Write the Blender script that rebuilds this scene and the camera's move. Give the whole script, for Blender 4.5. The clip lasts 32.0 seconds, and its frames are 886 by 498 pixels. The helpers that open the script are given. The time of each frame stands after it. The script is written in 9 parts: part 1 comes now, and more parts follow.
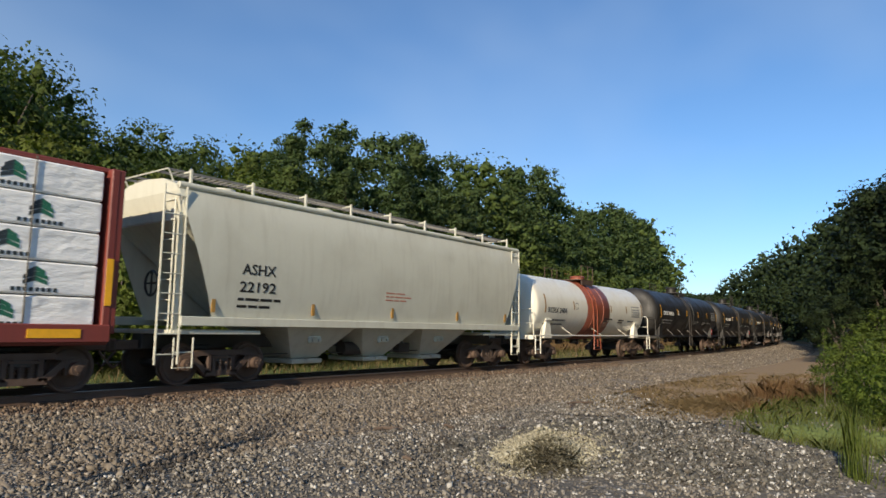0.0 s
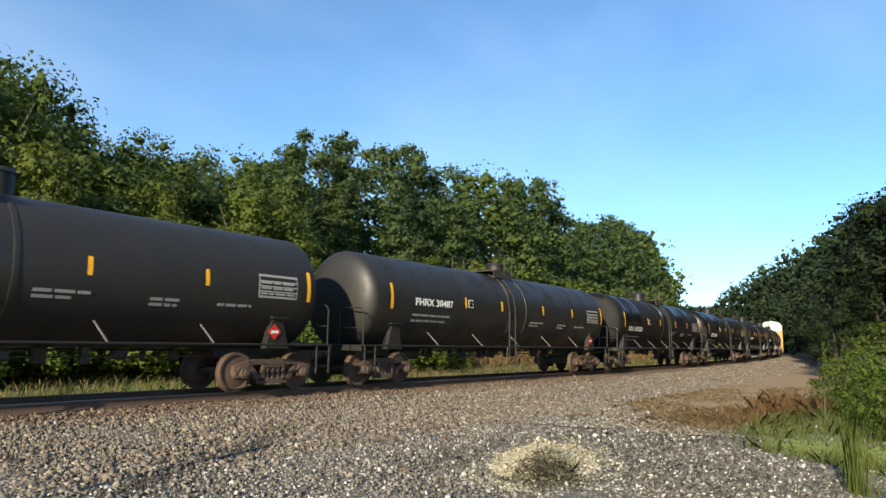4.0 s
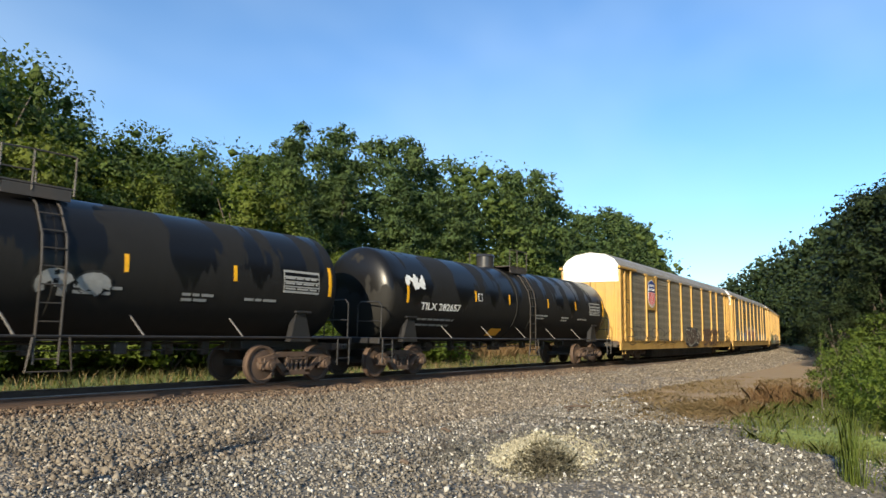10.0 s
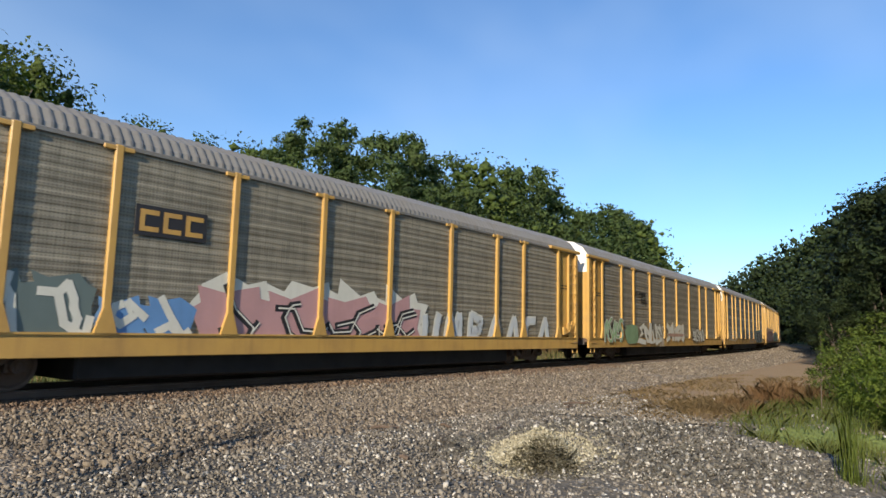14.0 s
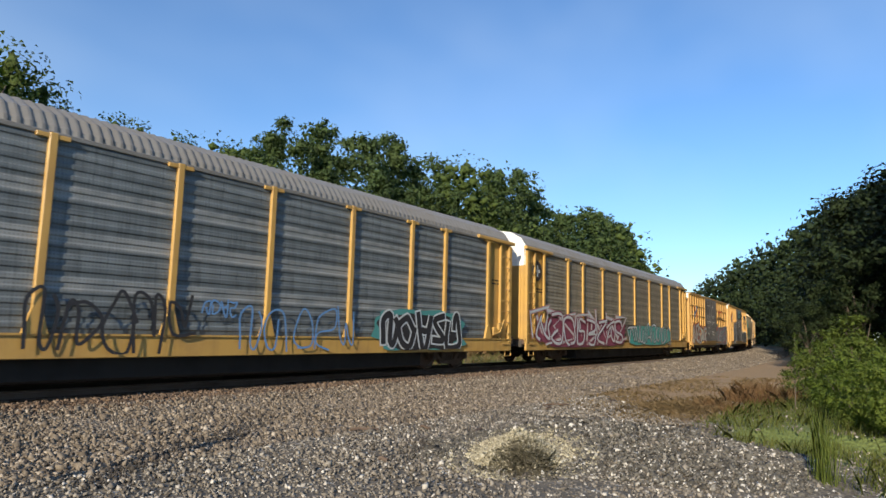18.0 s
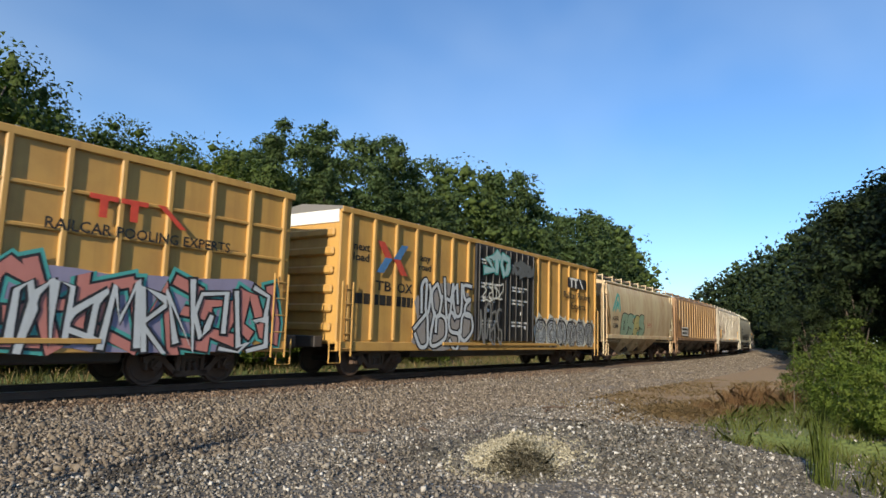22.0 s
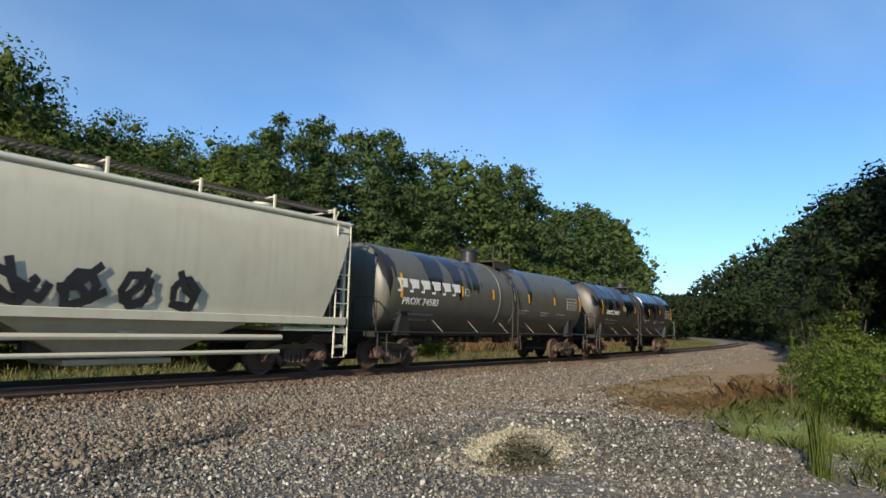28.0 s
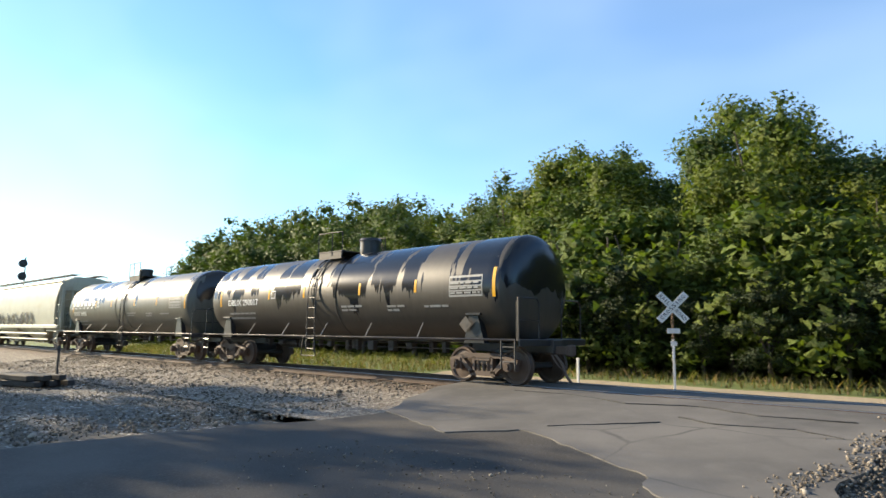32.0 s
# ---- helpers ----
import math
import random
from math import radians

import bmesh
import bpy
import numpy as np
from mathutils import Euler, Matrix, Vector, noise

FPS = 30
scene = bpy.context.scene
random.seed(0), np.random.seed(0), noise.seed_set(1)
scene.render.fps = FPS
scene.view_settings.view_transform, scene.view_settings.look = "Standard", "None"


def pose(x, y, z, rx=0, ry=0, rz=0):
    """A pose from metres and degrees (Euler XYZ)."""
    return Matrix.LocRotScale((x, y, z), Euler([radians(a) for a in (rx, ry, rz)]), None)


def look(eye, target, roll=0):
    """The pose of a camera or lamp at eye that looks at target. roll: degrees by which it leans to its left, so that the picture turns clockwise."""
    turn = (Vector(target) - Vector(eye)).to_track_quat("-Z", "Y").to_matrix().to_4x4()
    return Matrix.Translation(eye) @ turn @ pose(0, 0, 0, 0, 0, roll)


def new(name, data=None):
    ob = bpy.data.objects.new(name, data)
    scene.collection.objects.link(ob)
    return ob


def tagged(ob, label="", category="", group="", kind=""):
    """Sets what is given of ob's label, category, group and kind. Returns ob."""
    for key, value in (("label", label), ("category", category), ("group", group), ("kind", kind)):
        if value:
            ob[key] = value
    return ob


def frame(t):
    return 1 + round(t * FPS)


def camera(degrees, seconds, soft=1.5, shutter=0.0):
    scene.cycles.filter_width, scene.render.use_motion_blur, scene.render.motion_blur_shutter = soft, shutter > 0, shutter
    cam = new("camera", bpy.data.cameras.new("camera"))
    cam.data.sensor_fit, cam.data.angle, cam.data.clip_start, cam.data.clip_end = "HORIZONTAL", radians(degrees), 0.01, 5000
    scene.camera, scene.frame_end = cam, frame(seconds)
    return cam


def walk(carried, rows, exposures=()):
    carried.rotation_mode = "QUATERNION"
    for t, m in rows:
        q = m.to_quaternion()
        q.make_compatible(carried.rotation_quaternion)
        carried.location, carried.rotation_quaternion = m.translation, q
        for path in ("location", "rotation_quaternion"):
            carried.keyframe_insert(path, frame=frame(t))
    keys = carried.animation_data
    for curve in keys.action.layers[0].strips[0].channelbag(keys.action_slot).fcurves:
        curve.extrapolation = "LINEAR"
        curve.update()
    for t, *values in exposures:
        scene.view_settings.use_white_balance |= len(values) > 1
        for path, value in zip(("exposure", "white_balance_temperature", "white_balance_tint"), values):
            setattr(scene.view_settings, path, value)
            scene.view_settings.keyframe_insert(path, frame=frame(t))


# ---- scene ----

# ---- camera ----
EYE = (0.0, 0.0, 1.29)
AIM = [(0.0, -52.47, 6.99, 0.85), (1.0, -52.29, 7.24, 0.84), (2.0, -52.17, 7.49, 1.28), (3.0, -52.31, 7.71, 1.22),
       (3.5, -52.39, 7.86, 1.11), (5.5, -52.74, 8.05, 1.45), (6.0, -52.7, 7.99, 1.41), (7.0, -52.7, 7.73, 1.19),
       (8.0, -52.71, 7.54, 0.98), (9.0, -52.59, 7.43, 1.02), (10.0, -52.66, 7.29, 0.97), (11.0, -52.97, 7.02, 1.33),
       (11.5, -53.21, 6.83, 1.38), (12.0, -53.22, 6.75, 1.14), (13.0, -52.74, 6.91, 1.29), (13.5, -52.6, 6.9, 1.3),
       (15.5, -52.77, 7.2, 1.66), (16.0, -53.07, 7.23, 1.41), (17.0, -53.8, 7.17, 1.56), (18.0, -54.3, 7.11, 1.49),
       (19.0, -54.32, 7.16, 1.41), (20.0, -54.05, 7.38, 2.03), (21.0, -54.16, 7.36, 1.87), (22.0, -54.35, 7.3, 1.69),
       (23.0, -54.51, 7.37, 2.35), (24.0, -54.73, 7.46, 2.13), (25.0, -54.79, 7.47, 1.94), (26.0, -54.87, 7.29, 1.86),
       (26.5, -55.01, 7.08, 1.45), (28.5, -54.19, 6.66, 1.27), (29.0, -53.13, 6.59, 0.91), (29.5, -49.81, 6.51, 0.79),
       (30.0, -44.06, 6.57, 0.55), (30.3, -37.95, 6.6, 0.06), (30.5, -32.19, 6.81, -0.01), (30.8, -20.45, 6.85, 0.3),
       (31.0, -10.82, 6.73, 0.74), (31.3, 5.89, 6.84, 0.53), (31.5, 18.27, 7.04, 0.24), (31.6, 24.25, 7.11, 0.39),
       (31.8, 35.24, 7.18, 0.6), (32.0, 43.5, 7.2, 0.57)]
cam = camera(67.9, 32.0, shutter=0.07)
walk(cam, [(t, pose(*EYE, 90 + pitch, 0, yaw) @ pose(0, 0, 0, 0, 0, roll)) for t, yaw, pitch, roll in AIM],
     exposures=[(0, 0.21, 6750, 8), (2, 0.56, 6750, 7), (5, 0.81, 6850, 3), (6, 0.81, 6850, 3), (9, 0.81, 6850, 3), (13, 0.56, 6700, 8), (19, 0.44, 6600, 8), (23, 0.39, 6550, 7), (28, 0.36, 6500, 6), (29, 0.41, 6500, 6), (30, 1.01, 6800, 4), (30.5, 1.17, 7050, 4),
               (31, 1.57, 7100, -8), (31.5, 1.62, 7400, -2), (32, 1.22, 7300, 6)])

# ---- light: low morning sun down the line, clear sky ----
SUN_EL, SUN_DIR = radians(21.4), Vector((-0.968, -0.249, 0)).normalized()
world = bpy.data.worlds.new("sky")
scene.world = world
world.use_nodes = True
wn, wl = world.node_tree.nodes, world.node_tree.links
sky = wn.new("ShaderNodeTexSky")
sky.sky_type, sky.sun_disc, sky.sun_elevation = "NISHITA", False, SUN_EL
sky.sun_rotation = math.atan2(SUN_DIR.x, SUN_DIR.y)
sky.dust_density, sky.ozone_density, sky.air_density = 0.12, 6.5, 1.0
wn["Background"].inputs["Strength"].default_value = 0.14
# thin high cirrus over the whole sky
tc, mp, ci, cr, cm, mx = (wn.new("ShaderNode" + k) for k in ("TexCoord", "Mapping", "TexNoise", "MapRange", "Math", "Mix"))
mp.inputs["Location"].default_value = (1.7, 0.9, 0.3)
mp.inputs["Scale"].default_value, mp.inputs["Rotation"].default_value = (1.2, 3.0, 4.0), (0.3, 0.5, 0.4)
ci.inputs["Scale"].default_value, ci.inputs["Detail"].default_value = 0.9, 3.0
cr.inputs["From Min"].default_value, cr.inputs["From Max"].default_value = 0.36, 0.8
cm.operation, cm.inputs[1].default_value = "MULTIPLY", 0.3
mx.data_type = "RGBA"
mx.inputs[7].default_value = (3.8, 4.6, 5.6, 1.0)
wl.new(tc.outputs["Generated"], mp.inputs["Vector"])
wl.new(mp.outputs[0], ci.inputs["Vector"])
wl.new(ci.outputs["Fac"], cr.inputs["Value"])
wl.new(cr.outputs[0], cm.inputs[0])
wl.new(cm.outputs[0], mx.inputs[0])
wl.new(sky.outputs[0], mx.inputs[6])
wl.new(mx.outputs[2], wn["Background"].inputs["Color"])
sun = new("sun", bpy.data.lights.new("sun", "SUN"))
sun.data.energy, sun.data.angle, sun.data.color = 5.0, radians(0.55), (1.0, 0.86, 0.68)
toward = Vector((SUN_DIR.x * math.cos(SUN_EL), SUN_DIR.y * math.cos(SUN_EL), math.sin(SUN_EL)))
sun.matrix_world = look(toward * 50, (0, 0, 0))

# ---- the line of the track: straight, then a curve away ----
Y0, XS, RAD = 14.22, 15.0, 600.0


def on_track(s, d=0.0):
    """Place and heading (radians) at arc s, d metres off the centre line towards the camera's side."""
    if s <= XS:
        return s, Y0 - d, 0.0
    th = (s - XS) / RAD
    return XS + (RAD + d) * math.sin(th), Y0 + RAD - (RAD + d) * math.cos(th), th


def off_track(x, y):
    x, y = np.asarray(x, float), np.asarray(y, float)
    return np.where(x <= XS, Y0 - y, np.hypot(x - XS, y - Y0 - RAD) - RAD)


def bed_z(d):
    return np.interp(d, [-4.5, -3.0, -1.8, 1.8, 2.2, 3.2, 4.6, 6.2], [-0.66, -0.5, -0.2, -0.2, -0.24, -0.36, -0.46, -0.53])


def ground_z(x, y):
    d = off_track(x, y)
    z = np.interp(d, [-140, -60, -40, -24, -14, -8, -4.2, -3, 5, 6.2, 12, 20, 60, 130],
                  [9, 5.5, 2.6, 0.7, 0.0, -0.3, -0.6, -0.72, -0.72, -0.5, -0.5, -0.45, 0.5, 3])
    z = z + np.where((d > 6) & (np.asarray(x) > 13), np.clip((d - 6) * 0.03, 0, 0.3), 0)
    return z + heap_z(x, y)


# the long low heap of gravel beside the bank: points of its ridge, with their heights
RIDGE = [(9.3, 4.85, 0.42), (9.8, 3.9, 0.52), (10.2, 2.7, 0.42), (10.4, 1.9, 0.26)]


def heap_z(x, y):
    x, y = np.asarray(x, float), np.asarray(y, float)
    best = np.zeros(np.broadcast(x, y).shape)
    for (ax, ay, ah), (bx, by, bh) in zip(RIDGE[:-1], RIDGE[1:]):
        u = np.clip(((x - ax) * (bx - ax) + (y - ay) * (by - ay)) / ((bx - ax) ** 2 + (by - ay) ** 2), 0, 1)
        px, py = x - ax - (bx - ax) * u, y - ay - (by - ay) * u
        near = np.hypot(px, py) / np.where(px * 0.93 + py * 0.36 < 0, 2.1, 1.2)
        best = np.maximum(best, (ah + (bh - ah) * u) * np.clip(1 - near, 0, 1) ** 1.15)
    return best


# dark patches on the stone: centre, half length, half width, bearing
SMEARS = [(6.4, 8.95, 2.0, 0.28, 29.0), (4.6, 7.95, 1.0, 0.2, 27.0), (7.8, 9.6, 0.9, 0.16, 24.0), (10.6, 8.6, 1.3, 0.1, -20.0), (2.6, 9.9, 1.6, 0.2, 12.0), (8.3, 6.3, 0.9, 0.15, 32.0)]


def smear(x, y):
    """How far a place lies inside a dark patch, 0 to 1."""
    x, y = np.asarray(x, float), np.asarray(y, float)
    best = np.zeros(x.shape)
    for cx, cy, a, b, turn in SMEARS:
        c, s = math.cos(radians(turn)), math.sin(radians(turn))
        u, v = ((x - cx) * c + (y - cy) * s) / a, ((y - cy) * c - (x - cx) * s) / b
        v = v + 0.5 * np.sin(u * 4.0 + cx)
        best = np.maximum(best, np.clip(1.3 - np.hypot(u, v), 0, 1))
    return best


# ---- mesh helpers ----
class Soup:
    """Collects the faces of one mesh."""

    def __init__(self):
        self.v, self.f = [], []

    def add(self, verts, faces):
        n = len(self.v)
        self.v += [tuple(p) for p in verts]
        self.f += [tuple(i + n for i in f) for f in faces]
        return self

    def box(self, x, y, z, sx, sy, sz, b=0.0, m=None):
        hx, hy, hz = sx / 2, sy / 2, sz / 2
        b = min(b, hx * 0.8, hy * 0.8, hz * 0.8)
        if b <= 0:
            vs = [(i * hx, j * hy, k * hz) for i in (-1, 1) for j in (-1, 1) for k in (-1, 1)]
            fs = [(0, 1, 3, 2), (4, 6, 7, 5), (0, 4, 5, 1), (2, 3, 7, 6), (0, 2, 6, 4), (1, 5, 7, 3)]
        else:
            vs, fs, ix = [], [], {}
            for i in (-1, 1):
                for j in (-1, 1):
                    for k in (-1, 1):
                        for a in range(3):
                            ix[i, j, k, a] = len(vs)
                            vs.append((i * (hx - b * (a != 0)), j * (hy - b * (a != 1)), k * (hz - b * (a != 2))))
            for i in (-1, 1):
                q = [ix[i, j, k, 0] for j, k in ((-1, -1), (1, -1), (1, 1), (-1, 1))]
                fs.append(q if i > 0 else q[::-1])
                q = [ix[j, i, k, 1] for j, k in ((-1, -1), (-1, 1), (1, 1), (1, -1))]
                fs.append(q if i > 0 else q[::-1])
                q = [ix[j, k, i, 2] for j, k in ((-1, -1), (1, -1), (1, 1), (-1, 1))]
                fs.append(q if i > 0 else q[::-1])
                for j in (-1, 1):
                    e = [ix[i, j, -1, 0], ix[i, j, 1, 0], ix[i, j, 1, 1], ix[i, j, -1, 1]]
                    fs.append(e[::-1] if i * j > 0 else e)
                    e = [ix[i, -1, j, 0], ix[i, 1, j, 0], ix[i, 1, j, 2], ix[i, -1, j, 2]]
                    fs.append(e if i * j > 0 else e[::-1])
                    e = [ix[-1, i, j, 1], ix[1, i, j, 1], ix[1, i, j, 2], ix[-1, i, j, 2]]
                    fs.append(e[::-1] if i * j > 0 else e)
                    for k in (-1, 1):
                        e = [ix[i, j, k, 0], ix[i, j, k, 1], ix[i, j, k, 2]]
                        fs.append(e if i * j * k > 0 else e[::-1])
        if m is not None:
            vs = [m @ Vector(p) for p in vs]
        return self.add([(x + p[0], y + p[1], z + p[2]) for p in vs], fs)

    def beam(self, p, q, w, h):
        """A bar of section w across (y or sideways) and h, from p to q."""
        p, q = Vector(p), Vector(q)
        ax = (q - p).normalized()
        side = ax.cross(Vector((0, 0, 1)))
        side = Vector((0, 1, 0)) if side.length < 1e-4 else side.normalized()
        up = side.cross(ax)
        vs = [e + side * (i * w / 2) + up * (j * h / 2) for e in (p, q) for i, j in ((-1, -1), (1, -1), (1, 1), (-1, 1))]
        return self.add(vs, [(3, 2, 1, 0), (4, 5, 6, 7), (0, 1, 5, 4), (1, 2, 6, 5), (2, 3, 7, 6), (3, 0, 4, 7)])

    def rod(self, pts, r, n=6):
        """A bent rod of one skin through the points."""
        pts = [Vector(p) for p in pts]
        u = (pts[1] - pts[0]).normalized().orthogonal().normalized()
        secs = []
        for i, p in enumerate(pts):
            ax = (pts[min(i + 1, len(pts) - 1)] - pts[max(i - 1, 0)]).normalized()
            u = (u - ax * u.dot(ax)).normalized()
            w = ax.cross(u)
            secs.append([p + (u * math.cos(a) + w * math.sin(a)) * r for a in (2 * math.pi * k / n for k in range(n))])
        return self.loft(secs)

    def tube(self, p, q, r0, r1, n=12, caps=True):
        p, q = Vector(p), Vector(q)
        ax = (q - p).normalized()
        u = ax.orthogonal().normalized()
        w = ax.cross(u)
        vs = []
        for e, r in ((p, r0), (q, r1)):
            vs += [e + (u * math.cos(a) + w * math.sin(a)) * r for a in (2 * math.pi * i / n for i in range(n))]
        fs = [(i, (i + 1) % n, n + (i + 1) % n, n + i) for i in range(n)]
        if caps:
            fs += [tuple(range(n))[::-1], tuple(range(n, 2 * n))]
        return self.add(vs, fs)

    def lathe(self, prof, n=40, cy=0.0, cz=0.0):
        """A body of revolution about the x axis through (cy, cz); prof: rows of x, r."""
        vs = [(x, cy + r * math.sin(2 * math.pi * i / n), cz + r * math.cos(2 * math.pi * i / n)) for x, r in prof for i in range(n)]
        fs = [(k * n + i, (k + 1) * n + i, (k + 1) * n + (i + 1) % n, k * n + (i + 1) % n) for k in range(len(prof) - 1) for i in range(n)]
        return self.add(vs, fs)

    def loft(self, sections, closed=True, caps=True):
        """Skins sections of equal point count."""
        n = len(sections[0])
        vs = [p for s in sections for p in s]
        m = n if closed else n - 1
        fs = [(k * n + i, k * n + (i + 1) % n, (k + 1) * n + (i + 1) % n, (k + 1) * n + i) for k in range(len(sections) - 1) for i in range(m)]
        if caps and closed:
            fs += [tuple(range(n))[::-1], tuple(range((len(sections) - 1) * n, len(sections) * n))]
        return self.add(vs, fs)

    def plate(self, poly, y, t=0.012):
        """A flat polygon of (x, z) on a wall that faces -y, t thick."""
        n = len(poly)
        vs = [(x, y, z) for x, z in poly] + [(x, y - t, z) for x, z in poly]
        fs = [tuple(range(n, 2 * n))] + [(i, (i + 1) % n, n + (i + 1) % n, n + i) for i in range(n)]
        return self.add(vs, fs)

    def data(self, name, smooth=0.0):
        me = bpy.data.meshes.new(name)
        me.from_pydata(self.v, [], self.f)
        if smooth:
            me.shade_smooth()
            me.set_sharp_from_angle(angle=radians(smooth))
        me.update()
        return me


def fast_mesh(name, verts, faces):
    """A mesh from arrays: verts (n, 3), faces (m, k) of k corners each."""
    verts, faces = np.asarray(verts, np.float32), np.asarray(faces, np.int32)
    me = bpy.data.meshes.new(name)
    m, k = faces.shape
    me.vertices.add(len(verts))
    me.vertices.foreach_set("co", verts.ravel())
    me.loops.add(m * k)
    me.loops.foreach_set("vertex_index", faces.ravel())
    me.polygons.add(m)
    me.polygons.foreach_set("loop_start", np.arange(0, m * k, k, dtype=np.int32))
    me.update(calc_edges=True)
    me.validate()
    return me


def part(name, shape, material, parent=None, label="", smooth=0.0, at=None):
    """Links a Soup or a mesh as one object under a thing or a part."""
    me = shape.data(name, smooth) if isinstance(shape, Soup) else shape
    if material is not None and not me.materials:
        me.materials.append(material)
    ob = new(name, me)
    ob.parent = parent
    if at is not None:
        ob.matrix_basis = at
    return tagged(ob, label)


def thing(name, label, category, group="", kind="", at=None):
    ob = new(name)
    ob.empty_display_size = 0.2
    if at is not None:
        ob.matrix_basis = at
    return tagged(ob, label, category, group, kind)


# ---- materials ----
def material(name):
    m = bpy.data.materials.new(name)
    m.use_nodes = True
    nt = m.node_tree
    return m, nt.nodes, nt.links, nt.nodes["Principled BSDF"]


def node(ns, kind, **inputs):
    n = ns.new(kind)
    for key, value in inputs.items():
        n.inputs[key].default_value = value
    return n


def noise_at(ns, ls, coord, scale, detail=4.0, stretch=None, rough=0.55):
    if stretch is not None:
        mp = ns.new("ShaderNodeMapping")
        mp.inputs["Scale"].default_value = stretch
        ls.new(coord, mp.inputs["Vector"])
        coord = mp.outputs[0]
    n = ns.new("ShaderNodeTexNoise")
    n.inputs["Scale"].default_value, n.inputs["Detail"].default_value, n.inputs["Roughness"].default_value = scale, detail, rough
    ls.new(coord, n.inputs["Vector"])
    return n.outputs["Fac"]


def ramp(ns, ls, fac, lo, hi, invert=False):
    r = ns.new("ShaderNodeMapRange")
    r.inputs["From Min"].default_value, r.inputs["From Max"].default_value = lo, hi
    if invert:
        r.inputs["To Min"].default_value, r.inputs["To Max"].default_value = 1.0, 0.0
    ls.new(fac, r.inputs["Value"])
    return r.outputs[0]


def mixed(ns, ls, fac, a, b, blend="MIX"):
    m = ns.new("ShaderNodeMix")
    m.data_type, m.blend_type = "RGBA", blend
    for sock, val in ((m.inputs[0], fac), (m.inputs[6], a), (m.inputs[7], b)):
        if isinstance(val, (int, float)):
            sock.default_value = val
        elif isinstance(val, tuple):
            sock.default_value = (*val[:3], 1.0)
        else:
            ls.new(val, sock)
    return m.outputs[2]


def times(ns, ls, a, b):
    m = ns.new("ShaderNodeMath")
    m.operation = "MULTIPLY"
    for sock, val in ((m.inputs[0], a), (m.inputs[1], b)):
        if isinstance(val, (int, float)):
            sock.default_value = val
        else:
            ls.new(val, sock)
    return m.outputs[0]


def bumped(ns, ls, bsdf, fac, strength, distance=0.01):
    b = ns.new("ShaderNodeBump")
    b.inputs["Strength"].default_value, b.inputs["Distance"].default_value = strength, distance
    ls.new(fac, b.inputs["Height"])
    ls.new(b.outputs[0], bsdf.inputs["Normal"])


def paint(name, base, dirt=(0.06, 0.045, 0.03), amount=0.5, rough=0.5, streak=0.5, metal=0.0, patch=1.2, bump=0.15, grime=None):
    """Weathered paint or steel: blotches, streaks that run down, fine grain."""
    m, ns, ls, bsdf = material(name)
    co = ns.new("ShaderNodeTexCoord").outputs["Object"]
    big = ramp(ns, ls, noise_at(ns, ls, co, patch, 5), 0.45, 0.8)
    run = ramp(ns, ls, noise_at(ns, ls, co, 1.0, 4, (5.0, 5.0, 0.35)), 0.5, 0.78)
    fine = noise_at(ns, ls, co, 35.0, 3)
    c = mixed(ns, ls, times(ns, ls, big, amount), base, dirt)
    c = mixed(ns, ls, times(ns, ls, run, streak), c, dirt)
    if grime is not None:
        wide = ramp(ns, ls, noise_at(ns, ls, co, 1.0, 5, (1.5, 1.5, 0.14)), 0.47, 0.66)
        fleck = ramp(ns, ls, noise_at(ns, ls, co, 1.0, 5, (4.0, 4.0, 1.1)), 0.56, 0.68)
        c = mixed(ns, ls, times(ns, ls, wide, 0.62), c, grime)
        c = mixed(ns, ls, times(ns, ls, fleck, 0.4), c, grime)
    grain = mixed(ns, ls, fine, tuple(v * 0.8 for v in base), tuple(min(v * 1.2, 1.0) for v in base))
    c = mixed(ns, ls, 0.25, c, grain)
    ls.new(c, bsdf.inputs["Base Color"])
    rr = ns.new("ShaderNodeMapRange")
    rr.inputs["To Min"].default_value, rr.inputs["To Max"].default_value = max(rough - 0.12, 0.05), min(rough + 0.2, 1.0)
    ls.new(big, rr.inputs["Value"])
    ls.new(rr.outputs[0], bsdf.inputs["Roughness"])
    bsdf.inputs["Metallic"].default_value = metal
    bumped(ns, ls, bsdf, noise_at(ns, ls, co, 9.0, 4), bump, 0.01)
    return m


def plain(name, base, rough=0.5, metal=0.0):
    m, ns, ls, bsdf = material(name)
    co = ns.new("ShaderNodeTexCoord").outputs["Object"]
    f = noise_at(ns, ls, co, 8.0, 4)
    ls.new(mixed(ns, ls, f, tuple(v * 0.75 for v in base), tuple(min(v * 1.2, 1.0) for v in base)), bsdf.inputs["Base Color"])
    bsdf.inputs["Roughness"].default_value, bsdf.inputs["Metallic"].default_value = rough, metal
    return m


